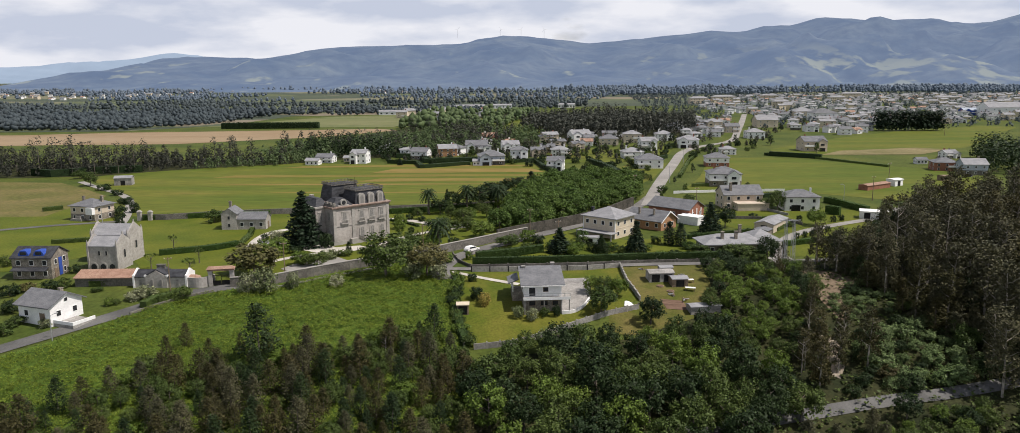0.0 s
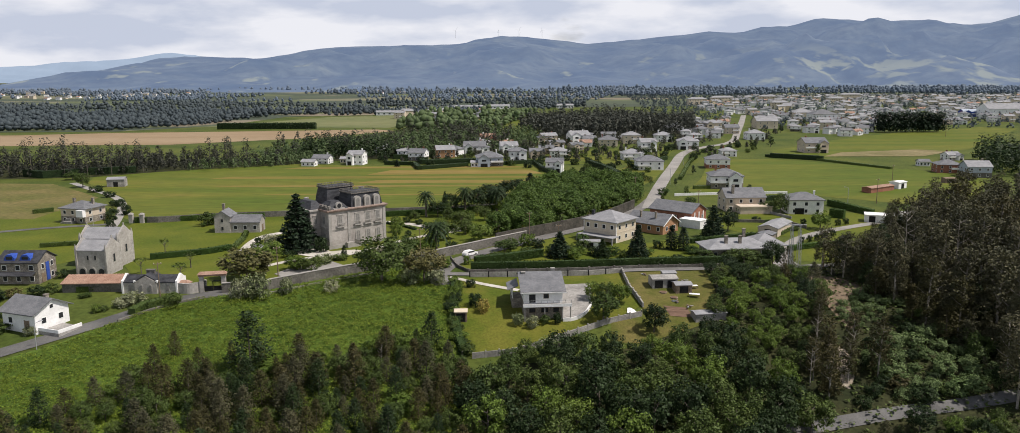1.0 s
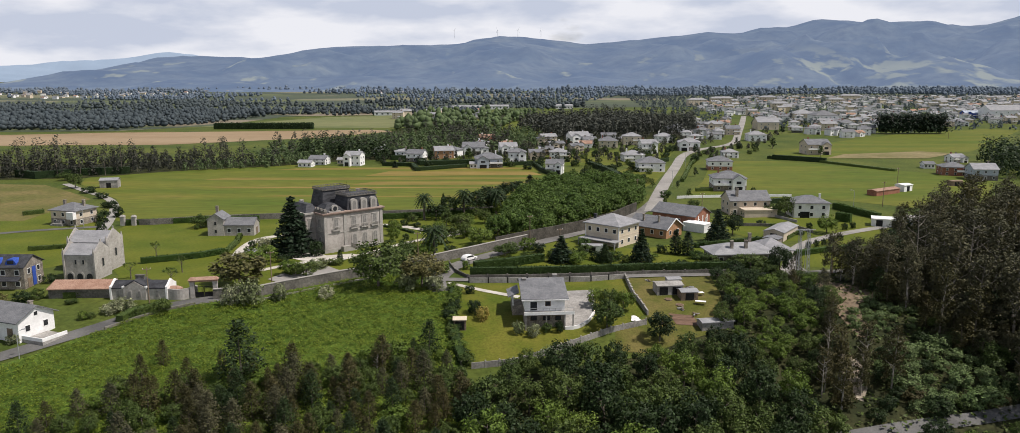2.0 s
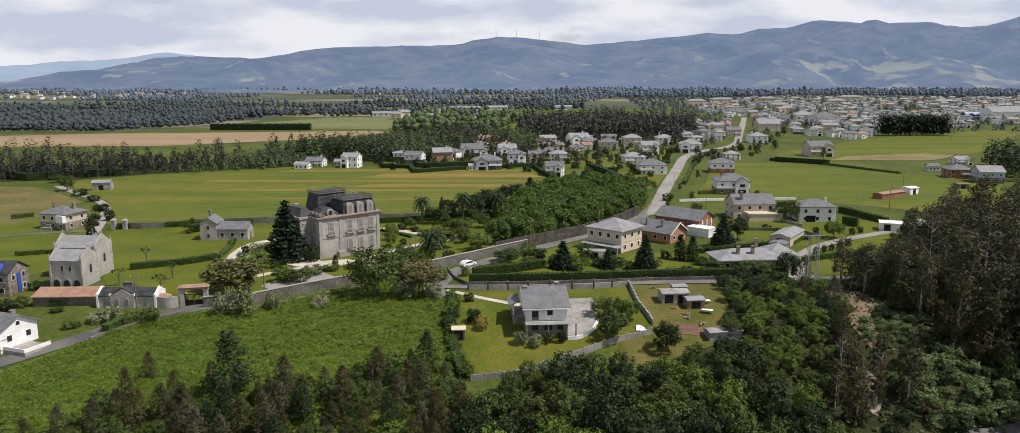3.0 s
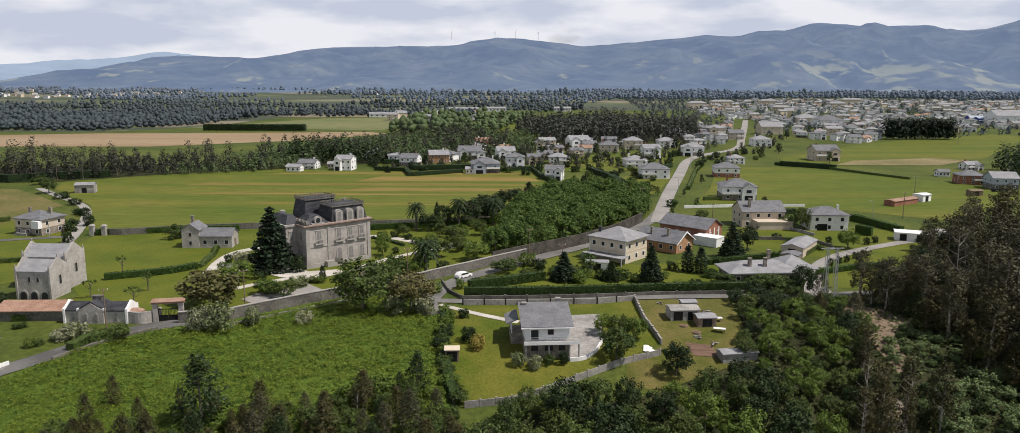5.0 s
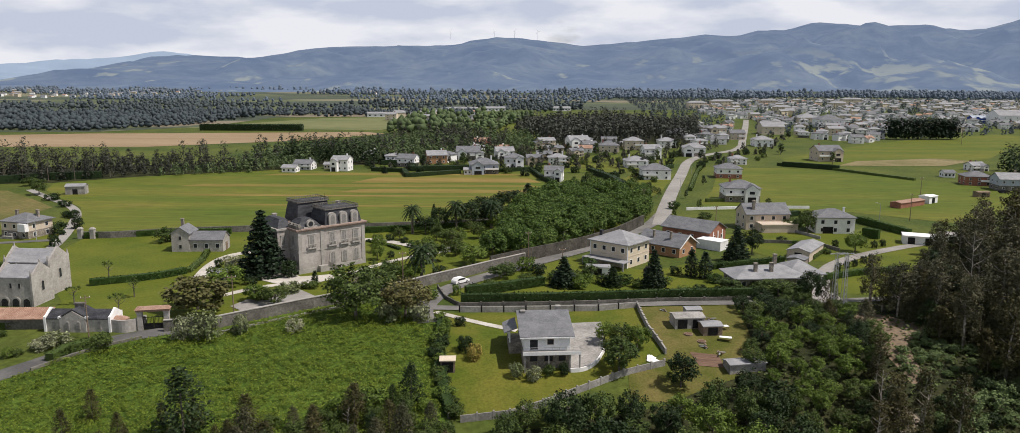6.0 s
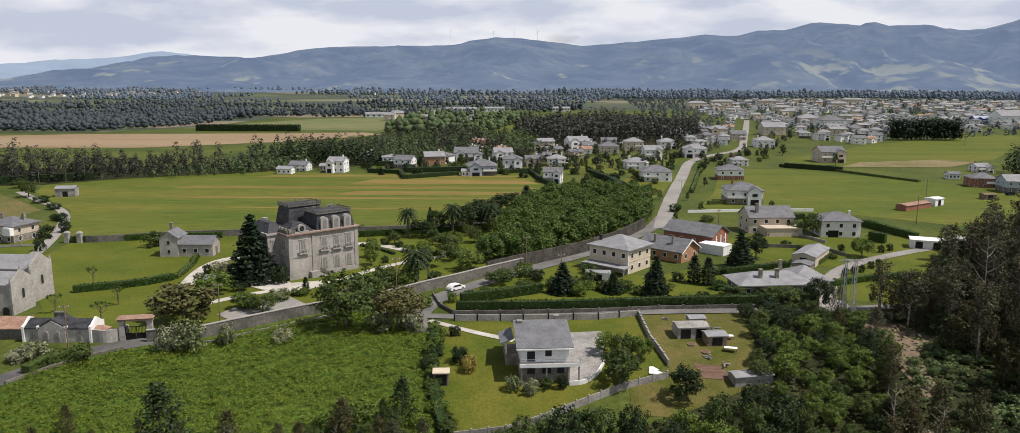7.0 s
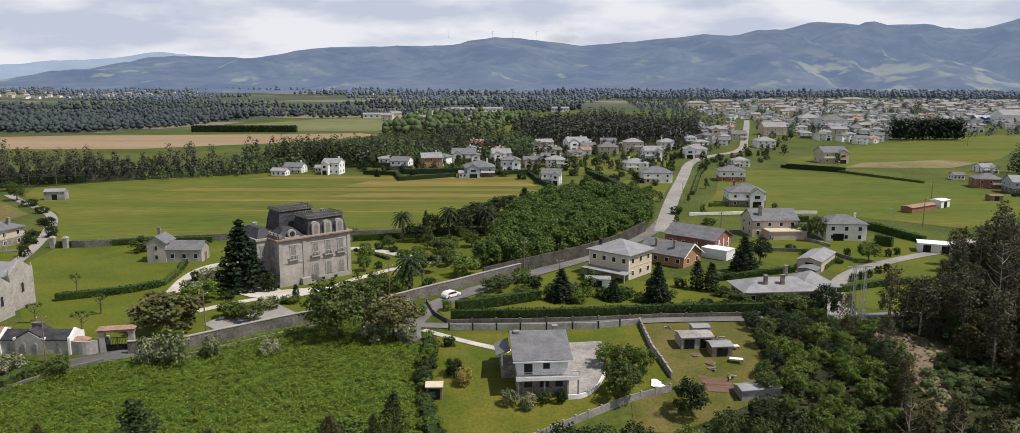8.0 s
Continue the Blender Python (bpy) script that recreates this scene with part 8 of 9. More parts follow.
# ferns
rng = np.random.default_rng(21)
FERN = [(-125, 94), (-60, 92), (-5, 96), (-8, 128), (-10.4, 143), (-13.6, 158), (-14.6, 174), (-20, 182), (-21, 188), (-28, 188.8), (-33.5, 185.6), (-40.5, 180), (-48.5, 173.4), (-56, 167.8), (-64, 165.5), (-75, 156.5), (-78, 150.5), (-84, 140), (-93, 130)]
fx = np.array([(x, y) for x, y in rng.uniform((-125, 92), (-5, 196), (80000, 2)) if inside(x, y, FERN)])
fz = G(fx[:, 0], fx[:, 1])
tall = 0.5 + 0.7 * np.array([noise.fractal(Vector((x * 0.34, y * 0.34, 2)), 1.0, 2.0, 3) for x, y in fx])
fc = np.stack([fx[:, 0], fx[:, 1], fz + 0.15 + tall * 0.95], axis=1)
solid("ferns", quads_mesh("ferns", leaf_quads(fc, 0.42, 6, 0.118, rng, up=0.9, squash=0.7, middle=(-40, 150, -60)), M["leaf_fern"]), None, "dense bright green bracken ferns", "ferns", kind="stuff")
sx_ = np.array(scatter([(-7, 92), (60, 96), (110, 120), (130, 150), (80, 190), (66, 186), (40, 155), (0, 140), (-8, 130)], 1.3, 24, 20000))
sc_ = np.stack([sx_[:, 0], sx_[:, 1], G(sx_[:, 0], sx_[:, 1]) + 0.45], axis=1)
solid("undergrowth", quads_mesh("undergrowth", leaf_quads(sc_, 0.8, 6, 0.32, rng, up=0.9, squash=0.7, middle=(40, 130, -60)), M["leaf_mid"]), None, "tangled green undergrowth between the trees", "undergrowth", kind="stuff")

# ---------------------------------------------------------------- far woods
WEST = [(-420, 345), (-225, 358), (-195, 364), (-165, 388), (-124, 408), (-128, 432), (-180, 424), (-235, 402), (-430, 385)]
woods("far_wood_west", scatter(WEST, 5.2, 31, 9000), 7.5, M["leaf_wood"], "dark wood behind the meadow", 31, per=36, wide=0.42, size=0.42, up=0.7)
woods("far_pines_west", clumped(scatter(WEST, 6.0, 131, 9000), 30, 30, -0.05), 14.0, M["leaf_wood"], "tall ragged pines standing over the dark wood", 131, per=40, wide=0.24, size=0.42, up=0.6, low=0.5, trunks=True)
woods("far_scrub_west", scatter([(-165, 380), (-124, 398), (-104, 416), (-118, 424), (-150, 410)], 4.5, 132, 3000), 5.0, M["leaf_far_green"], "bright green scrub at the wood edge", 132, per=26, wide=0.5, size=0.42, up=0.9)
woods("far_scrub", scatter([(-135, 405), (-104, 418), (-100, 440), (-60, 450), (-10, 470), (20, 520), (10, 620), (-60, 640), (-100, 560), (-150, 500)], 5.5, 32, 8000), 7, M["leaf_far_green"], "green scrub woodland beyond the villas", 32, per=20, wide=0.5, size=0.6)
woods("far_scrub_trees", clumped(scatter([(-170, 470), (-104, 440), (-60, 465), (-10, 490), (0, 620), (-60, 650), (-100, 600), (-150, 520)], 8, 133, 5000), 60, 40, 0.12), 11, M["leaf_wood"], "taller dark trees among the scrub", 133, per=26, wide=0.36, size=0.65)
woods("far_wood_block", scatter([(-118, 430), (-60, 436), (-58, 448), (-118, 446)], 4, 33, 2000), 12, M["leaf_dark"], "dark block of dense trees behind farmhouses", 33, per=34, wide=0.4, size=0.6)
woods("far_wood_hill", scatter([(25, 560), (130, 590), (150, 680), (90, 760), (20, 720), (0, 640)], 5.2, 34, 9000), 15, M["leaf_knoll"], "dark wooded knoll behind the village", 34, per=26, wide=0.24, size=0.8, up=0.6)
woods("far_pine_row", scatter([(274, 604), (324, 605), (324, 614), (274, 613)], 2.2, 35, 5000), 15, M["leaf_conifer"], "dense dark clipped row of tall pines", 35, per=34, wide=0.2, size=0.8, even=True)
woods("far_wood_east", scatter([(212, 352), (260, 350), (300, 420), (240, 420)], 4.5, 36, 3000), 14, M["leaf_dark"], "dark trees at the eastern field edge", 36, per=34, wide=0.26, size=0.6)
hedge("field_hedge", [(-255, 672), (-172, 674)], 6, 5.2, "long dark clipped hedge across the ploughed field", "leaf_dark", density=1.2, size=0.6, seed=37)
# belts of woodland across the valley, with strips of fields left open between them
canopy("far_wood_band", clumped(scatter([(-640, 655), (-340, 660), (-290, 725), (-270, 860), (-115, 895), (-60, 870), (-40, 960), (-760, 960)], 5.2, 44, 26000), 150, 26, -0.14), 7.2, M["leaf_far_hazed"], "dark woodland belt beyond the ploughed field", 44, wide=0.42)
canopy("far_wood_band", scatter([(-560, 690), (-430, 670), (-330, 690), (-360, 790), (-560, 800)], 5.4, 49, 8000), 8, M["leaf_far_hazed"], "dark woodland beside the ploughed field", 49, wide=0.42)
canopy("far_wood_band", clumped(scatter([(-760, 980), (20, 960), (90, 1080), (100, 1250), (-950, 1250)], 7.5, 41, 24000), 200, 34, 0.10), 7.5, M["leaf_far_hazed"], "dark woodland belt across the valley", 41, wide=0.42)
canopy("far_wood_band", clumped(scatter([(-1000, 1300), (120, 1280), (230, 1700), (-1350, 1700)], 11, 42, 18000), 260, 60, 0.14), 8, M["leaf_farthest_hazed"], "haze-tinted woodland belt across the valley", 42, wide=0.42)
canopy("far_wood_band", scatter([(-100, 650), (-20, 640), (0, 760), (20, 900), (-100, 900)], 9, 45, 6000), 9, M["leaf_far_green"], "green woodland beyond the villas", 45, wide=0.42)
canopy("far_wood_foot", clumped(scatter([(180, 1520), (1500, 1480), (1800, 2000), (250, 2000)], 11.5, 46, 20000), 420, 80, -0.20), 11, M["leaf_farthest_hazed"], "dense haze-tinted woods at the foot of the hills", 46, wide=0.42)
canopy("far_wood_foot", clumped(scatter([(-1500, 1720), (250, 1720), (300, 2080), (-1700, 2080)], 14, 146, 16000), 380, 70, 0.06), 11, M["leaf_farthest_hazed"], "haze-tinted woods at the foot of the hills", 146, wide=0.42)
woods("village_trees", off_road(scatter([(-70, 415), (20, 410), (60, 420), (110, 440), (160, 520), (215, 640), (60, 560), (-60, 450)], 8.5, 47, 4000)), 5.0, M["leaf_wood"], "garden trees between the village houses", 47, per=34, wide=0.42, size=0.42)
woods("town_trees", off_road(scatter([(130, 640), (420, 640), (900, 1300), (900, 1500), (200, 1500), (150, 900)], 13, 48, 12000)), 6.5, M["leaf_far_hazed"], "trees between the town houses", 48, per=12, wide=0.6, size=0.9)

# ---------------------------------------------------------------- village
house(-105.9, 402.6, -8, 6.9, 4.9, 2.3, "gable", 1.1, "white", "slate_pale", "low white shed with a grey roof", 1, (3, 2), group="village houses", win=(1.0, 1.1))
house(-102.2, 414.5, -8, 8.9, 7.1, 2.9, "gable", 1.6, "white", "slate", "white farmhouse with a grey slate roof", 2, (3, 2), group="village houses", win=(1.0, 1.1))
house(-82.8, 409.4, -10, 8.2, 7.0, 5.5, "gable", 1.6, "white", "slate_pale", "white house with a pale slate roof", 2, (3, 2), group="village houses", win=(1.0, 1.1))
house(-90.4, 416.0, -5, 4.8, 3.8, 2.3, "gable", 0.9, "cream", "slate_pale", "small cream outbuilding beside a farmhouse", 1, (3, 2), group="village houses", win=(1.0, 1.1))
house(-77.4, 454.6, 5, 8.5, 7.3, 3.6, "hip", 1.7, "white", "slate", "white villa with a grey roof", 2, (3, 2), group="village houses", win=(1.0, 1.1))
house(-62.7, 438.4, 10, 7.6, 6.4, 4.2, "hip", 1.5, "white", "slate_pale", "white villa with a pale roof", 2, (3, 2), group="village houses", win=(1.0, 1.1))
house(-53.3, 427.2, -12, 9.2, 7.8, 4.4, "gable", 1.8, "white", "slate", "white house with a grey gable roof", 2, (3, 2), group="village houses", win=(1.0, 1.1))
house(-40.6, 443.1, 12, 10.2, 8.7, 4.5, "gable", 2.0, "orange", "slate_pale", "orange house with a pale slate roof", 2, (3, 2), group="village houses", win=(1.0, 1.1))
house(-24.9, 464.2, 0, 12.7, 10.8, 4.4, "gable", 2.5, "white", "slate", "white house with a slate roof", 2, (3, 2), group="village houses", win=(1.0, 1.1))
house(-14.1, 402.2, 6, 13.2, 11.2, 4.4, "hip", 2.6, "blue_grey", "slate", "grey-blue villa with a wide hipped roof", 2, (3, 2), group="village houses", win=(1.0, 1.1))
house(-20.4, 396.3, 0, 5.1, 4.1, 2.3, "gable", 0.9, "white", "slate_pale", "small white outbuilding with a gable", 1, (3, 2), group="village houses", win=(1.0, 1.1))
house(0.2, 416.9, 4, 9.0, 7.6, 5.9, "hip", 1.8, "white", "slate", "white villa with arched windows and a hipped roof", 2, (3, 2), group="village houses", win=(1.0, 1.1))
house(-5.3, 467.2, 10, 10.1, 8.6, 4.4, "gable", 2.0, "white", "slate_pale", "white house with a pale roof", 2, (3, 2), group="village houses", win=(1.0, 1.1))
house(-20.3, 535.4, 15, 10.1, 8.6, 3.8, "gable", 2.0, "brick", "tile_red", "brick house with a red tiled roof", 2, (3, 2), group="village houses", win=(1.0, 1.1))
house(17.7, 522.7, 0, 9.9, 8.4, 4.1, "hip", 1.9, "cream", "slate", "cream house with a hipped roof", 2, (3, 2), group="village houses", win=(1.0, 1.1))
house(18.1, 377.0, -8, 8.1, 6.9, 4.7, "gable", 1.6, "white", "slate", "white gabled house beside the meadow", 2, (3, 2), group="village houses", win=(1.0, 1.1))
house(22.9, 441.0, 0, 9.5, 8.1, 3.5, "hip", 1.9, "white", "slate_pale", "white house with a pale hipped roof", 2, (3, 2), group="village houses", win=(1.0, 1.1))
house(19.3, 337.8, 10, 5.8, 4.6, 2.3, "gable", 1.1, "white", "slate", "small grey-roofed outbuilding beside a villa", 1, (3, 2), group="village houses", win=(1.0, 1.1))
house(33.6, 322.4, -6, 8.6, 7.8, 2.5, "gable", 1.8, "brick", "slate", "low brick house with a slate roof", 2, (3, 2), group="village houses", win=(1.0, 1.1))
house(39.9, 524.3, 14, 12.9, 11.0, 5.8, "gable", 2.5, "white", "slate_pale", "white house with steep pale roofs", 2, (3, 2), group="village houses", win=(1.0, 1.1))
house(57.4, 507.3, 0, 11.8, 10.0, 4.0, "hip", 2.3, "cream", "slate", "cream house with a hipped roof", 2, (3, 2), group="village houses", win=(1.0, 1.1))
house(74.9, 524.8, 0, 11.4, 9.7, 5.4, "hip", 2.2, "cream", "slate_pale", "cream house with a hipped roof", 2, (3, 2), group="village houses", win=(1.0, 1.1))
house(98.4, 538.7, 5, 11.0, 9.3, 4.2, "hip", 2.1, "white", "slate_pale", "white house with a pale roof", 2, (3, 2), group="village houses", win=(1.0, 1.1))
house(106.0, 640.4, 0, 14.0, 11.9, 5.0, "gable", 2.7, "white", "slate_pale", "white house with a pale roof", 2, (3, 2), group="village houses", win=(1.0, 1.1))
house(118.7, 608.6, 10, 12.4, 10.6, 4.8, "hip", 2.4, "white", "slate", "white house with a grey roof", 2, (3, 2), group="village houses", win=(1.0, 1.1))
house(103.8, 485.1, -8, 12.6, 10.7, 4.9, "hip", 2.5, "white", "slate_pale", "white house beside the village road", 2, (3, 2), group="village houses", win=(1.0, 1.1))
house(154.8, 634.9, 0, 13.0, 11.0, 6.0, "hip", 2.5, "cream", "slate_pale", "pale house beside the village road", 2, (3, 2), group="village houses", win=(1.0, 1.1))
house(76.4, 468.7, 8, 9.5, 8.1, 5.9, "gable", 1.9, "white", "slate_pale", "white gabled house in the village", 2, (3, 2), group="village houses", win=(1.0, 1.1))
house(61.7, 427.5, 4, 11.0, 9.4, 3.4, "hip", 2.2, "white", "slate_pale", "low white house with a pale roof", 2, (3, 2), group="village houses", win=(1.0, 1.1))
house(63.8, 384.2, 0, 12.6, 10.7, 4.2, "hip", 2.5, "white", "slate", "wide white house with a grey hipped roof", 2, (3, 2), group="village houses", win=(1.0, 1.1))
house(117.2, 442.8, 0, 8.3, 7.1, 3.1, "hip", 1.6, "white", "slate_pale", "small white house beside the village road", 2, (3, 2), group="village houses", win=(1.0, 1.1))
house(98.0, 389.0, -6, 11.1, 9.4, 4.3, "hip", 2.2, "white", "slate", "white villa with a hipped slate roof", 2, (3, 2), group="village houses", win=(1.0, 1.1))
house(84.8, 323.1, -4, 12.7, 10.8, 5.0, "hip", 2.5, "white", "slate", "large white villa with a stone corner and slate roof", 2, (3, 2), group="village houses", win=(1.0, 1.1))
house(163.5, 550.4, 0, 12.0, 10.2, 4.3, "hip", 2.3, "white", "slate_pale", "white house with a pale hipped roof", 2, (3, 2), group="village houses", win=(1.0, 1.1))
house(161.2, 603.2, 0, 10.6, 9.0, 4.8, "gable", 2.1, "beige", "slate", "beige gabled house in the village", 2, (3, 2), group="village houses", win=(1.0, 1.1))
house(203.5, 658.1, 0, 17.3, 14.7, 6.2, "gable", 3.4, "cream", "slate_pale", "long pale house below the town", 2, (3, 2), group="village houses", win=(1.0, 1.1))
house(171.1, 462.1, 4, 13.3, 11.3, 5.8, "gable", 2.6, "beige", "slate", "beige house with a grey gable roof", 2, (3, 2), group="village houses", win=(1.0, 1.1))
house(278.3, 786.3, 0, 19.6, 16.7, 6.2, "hip", 3.8, "cream", "slate_pale", "cream house below the town", 2, (3, 2), group="village houses", win=(1.0, 1.1))
house(281.3, 740.5, 0, 21.7, 18.4, 7.0, "hip", 4.2, "white", "slate", "white house below the town", 2, (3, 2), group="village houses", win=(1.0, 1.1))
house(199.0, 368.5, -10, 10.5, 8.9, 3.7, "hip", 2.0, "brick", "slate", "red brick house with a hipped roof", 2, (3, 2), group="village houses", win=(1.0, 1.1))
house(203.0, 352.5, -8, 10.0, 9.0, 4.9, "gable", 2.1, "blue_grey", "slate_pale", "blue-grey gabled house at the wood edge", 2, (3, 2), group="village houses", win=(1.0, 1.1))
house(229.0, 421.2, 10, 7.3, 6.2, 2.6, "gable", 1.4, "white", "slate_pale", "white house behind the brick house", 2, (3, 2), group="village houses", win=(1.0, 1.1))
house(200.6, 393.5, 0, 5.1, 4.1, 2.3, "gable", 0.9, "white", "slate", "low white shed beside the pasture", 1, (3, 2), group="village houses", win=(1.0, 1.1))
house(478.0, 795.2, 0, 35.0, 21.0, 8.7, "gable", 4.8, "white", "slate_pale", "large white industrial building", 2, (3, 2), group="village houses", win=(1.0, 1.1))
house(454.9, 810.2, 0, 14.4, 10.1, 5.1, "gable", 2.3, "blue", "blue_grey", "blue-clad industrial shed below the town", 2, (3, 2), group="village houses", win=(1.0, 1.1))

# ---------------------------------------------------------------- town
protos = ((7.6, 6.4, 4.0, "hip", "white", "slate_pale", 2), (8.6, 6.6, 4.2, "gable", "white", "slate", 2), (7.0, 6.2, 2.6, "hip", "cream", "slate_pale", 1), (10.5, 7.0, 5.6, "gable", "cream", "slate_pale", 3),
          (8.0, 6.2, 3.8, "gable", "beige", "slate", 2), (9.2, 6.8, 4.0, "hip", "white", "slate", 2), (8.0, 6.6, 2.8, "gable", "white", "tile_red", 1))
rnd = random.Random(9)
made = {}
town = scatter([(205, 740), (330, 660), (440, 720), (900, 1100), (1000, 1400), (420, 1450), (240, 1150)], 12, 51, 12000)[:620]
town += scatter([(115, 540), (150, 560), (210, 700), (190, 740), (150, 720), (120, 620)], 13, 52, 400)[:26]
town += scatter([(240, 560), (280, 640), (360, 700), (330, 740), (230, 720), (215, 620)], 14, 53, 400)[:34]
town += scatter([(-120, 780), (-60, 760), (-20, 900), (-60, 1000), (-130, 960)], 15, 54, 500)[:34]
town += scatter([(-1010, 1450), (-640, 1450), (-700, 2000), (-1290, 2000)], 26, 55, 900)[:75]
town += scatter([(-360, 1780), (-240, 1780), (-260, 1880), (-380, 1880)], 22, 57, 200)[:10]
town += scatter([(-40, 440), (20, 430), (60, 500), (95, 560), (40, 560), (-20, 500)], 12, 56, 300)[:16]
town = off_road(town, 12.0)
near_town = sorted(town, key=lambda p: p[1])[:150]
for i, (x, y) in enumerate(near_town):
    k = rnd.choice((0, 0, 1, 1, 2, 2, 3, 4, 4, 5, 5, 6))
    rot = rnd.uniform(-25, 25)
    if k not in made:
        w, d, h, roof, wl, rf, fl = protos[k]
        made[k] = house(x, y, rot, w, d, h, roof, d * 0.22, wl, rf, f"{'red-roofed' if rf == 'tile_red' else 'grey-roofed'} {wl} town house of {('one storey', 'two storeys', 'three storeys')[fl - 1]}", fl, (2, 0), group="town houses", sides="s", win=(1.0, 1.0), plain=True)
    else:
        s = rnd.uniform(0.85, 1.2)
        copy_thing(made[k], pose(x, y, gz(x, y), 0, 0, rot) @ Matrix.Diagonal((s, s, rnd.uniform(0.85, 1.15), 1)))
TOWN_MATS = ("white", "cream", "beige", "slate", "slate_pale", "tile_red")
far_geo, far_index = Geo(), []
for x, y in sorted(town, key=lambda p: p[1])[150:]:
    w, d, h, roof, wl, rf, fl = protos[rnd.choice((0, 0, 1, 1, 2, 3, 4, 5, 6))]
    m = pose(x, y, gz(x, y), 0, 0, rnd.uniform(-25, 25))
    for g, mt in ((body(w, d, h, d * 0.22 if roof == "gable" else 0), wl), (roof_hip(w, d, h, d * 0.22, 0.4) if roof == "hip" else roof_gable(w, d, h, d * 0.22, 0.4), rf)):
        far_geo.add([m @ Vector(p) for p in g.v], g.f)
        far_index += [TOWN_MATS.index(mt)] * len(g.f)
me = far_geo.mesh("far_town_houses", M["white"])
for nm in TOWN_MATS[1:]:
    me.materials.append(M[nm])
me.polygons.foreach_set("material_index", far_index)
solid("far_town_houses", me, None, "crowded white and grey houses of the far town", "houses", kind="stuff")
for x, y, rot, w, d, h in ((300, 1180, 5, 34, 10, 8), (380, 1220, -8, 26, 10, 8), (455, 1150, 4, 24, 10, 7), (520, 1260, 0, 30, 10, 9), (330, 1010, -4, 22, 9, 7), (250, 1120, 8, 26, 10, 8), (610, 1150, 4, 30, 12, 6)):
    b = house(x, y, rot, w, d, h, "hip", 2.4, "cream", "slate_pale", "long cream apartment block in the town", 3, (7, 0), 0.4, plain=True, sides="s", group="town blocks", name="apartment_block")
for x, y, w, d, h in ((-62, 1010, 34, 14, 4), (-24, 1025, 26, 12, 4), (60, 1035, 22, 10, 4), (-140, 885, 36, 8, 3.5)):
    house(x, y, 2, w, d, h, "gable", 1.6, "white", "slate_pale", "long low white industrial hall", 1, (6, 0), 0.3, sides="s", group="industrial halls", name="industrial_hall", win=(2.2, 1.6))


# ---------------------------------------------------------------- poles and small things
def pole(x, y, h, label, arm=True, name="utility_pole"):
    p = thing(name, pose(x, y, gz(x, y), 0, 0, 20), label, "pole", "poles")
    part("shaft", Geo().tube([(0, 0, -0.5), (0, 0, h)], [0.14, 0.09], 7), M["wood"], p)
    if arm:
        a = part("crossarm", Geo().box(-0.8, 0.8, -0.06, 0.06, h - 0.5, h - 0.36), M["wood"], p)
        for u in (-0.7, 0, 0.7):
            part("insulator", Geo().tube([(u, 0, h - 0.36), (u, 0, h - 0.14)], [0.05, 0.04], 6), M["white"], a)
    return p


def street_lamp(x, y, h, turn):
    p = thing("street_lamp", pose(x, y, gz(x, y), 0, 0, turn), "slim grey street lamp on a tall pole", "street lamp", "street lamps")
    part("pole", Geo().tube([(0, 0, -0.4), (0, 0, h * 0.9), (0.25, 0, h), (1.1, 0, h + 0.15)], [0.09, 0.06, 0.05, 0.04], 7), M["grey_metal"], p)
    part("lamp_head", Geo().box(0.9, 1.6, -0.13, 0.13, h + 0.08, h + 0.22), M["grey_metal"], p)


def pylon(x, y, h):
    p = thing("lattice_pylon", pose(x, y, gz(x, y), 0, 0, 15), "slim grey steel lattice power mast", "pylon", "pylons")
    for sx in (-1, 1):
        for sy in (-1, 1):
            part("leg", Geo().tube([(sx * 0.45, sy * 0.45, -0.4), (sx * 0.2, sy * 0.2, h)], [0.06, 0.05], 5), M["grey_metal"], p)
    n = 12
    for k in range(n):
        a, b = 0.45 - 0.25 * k / n, 0.45 - 0.25 * (k + 1) / n
        z0, z1 = h * k / n, h * (k + 1) / n
        s = 1 if k % 2 else -1
        part("brace", Geo().tube([(-a * s, -a, z0), (b * s, -b, z1)], [0.03, 0.03], 4).tube([(a, -a * s, z0), (b, b * s, z1)], [0.03, 0.03], 4), M["grey_metal"], p)
    part("crossarm", Geo().box(-1.6, 1.6, -0.08, 0.08, h - 0.3, h - 0.14), M["grey_metal"], p)
    return p


for x, y, h in ((11.3, 203.7, 8), (127.8, 281.0, 9), (73.7, 187.7, 8), (-54.0, 178.2, 8), (-75.3, 165.1, 8), (60.5, 262, 8), (-24, 199, 8), (156, 330, 8), (300, 560, 9), (4, 222, 8), (44.5, 296, 8)):
    pole(x, y, h, "weathered wooden utility pole beside the road")
for x, y, h, tn in ((114.5, 273.5, 7, 180), (-86.5, 139.5, 5, 60), (-132, 244, 6, 200), (64, 330, 7, 200), (84, 400, 7, 200)):
    street_lamp(x, y, h, tn)
pylon(64.0, 182.6, 12)
pylon(65.8, 182.4, 12)


def wire(a, b, label):
    pts = []
    for k in range(13):
        u = k / 12
        pts.append((a[0] + (b[0] - a[0]) * u, a[1] + (b[1] - a[1]) * u, a[2] + (b[2] - a[2]) * u - 4 * u * (1 - u) * 1.2))
    solid("power_line", Geo().tube(pts, [0.02] * 13, 4), M["dark_metal"], label, "cable", "power lines")


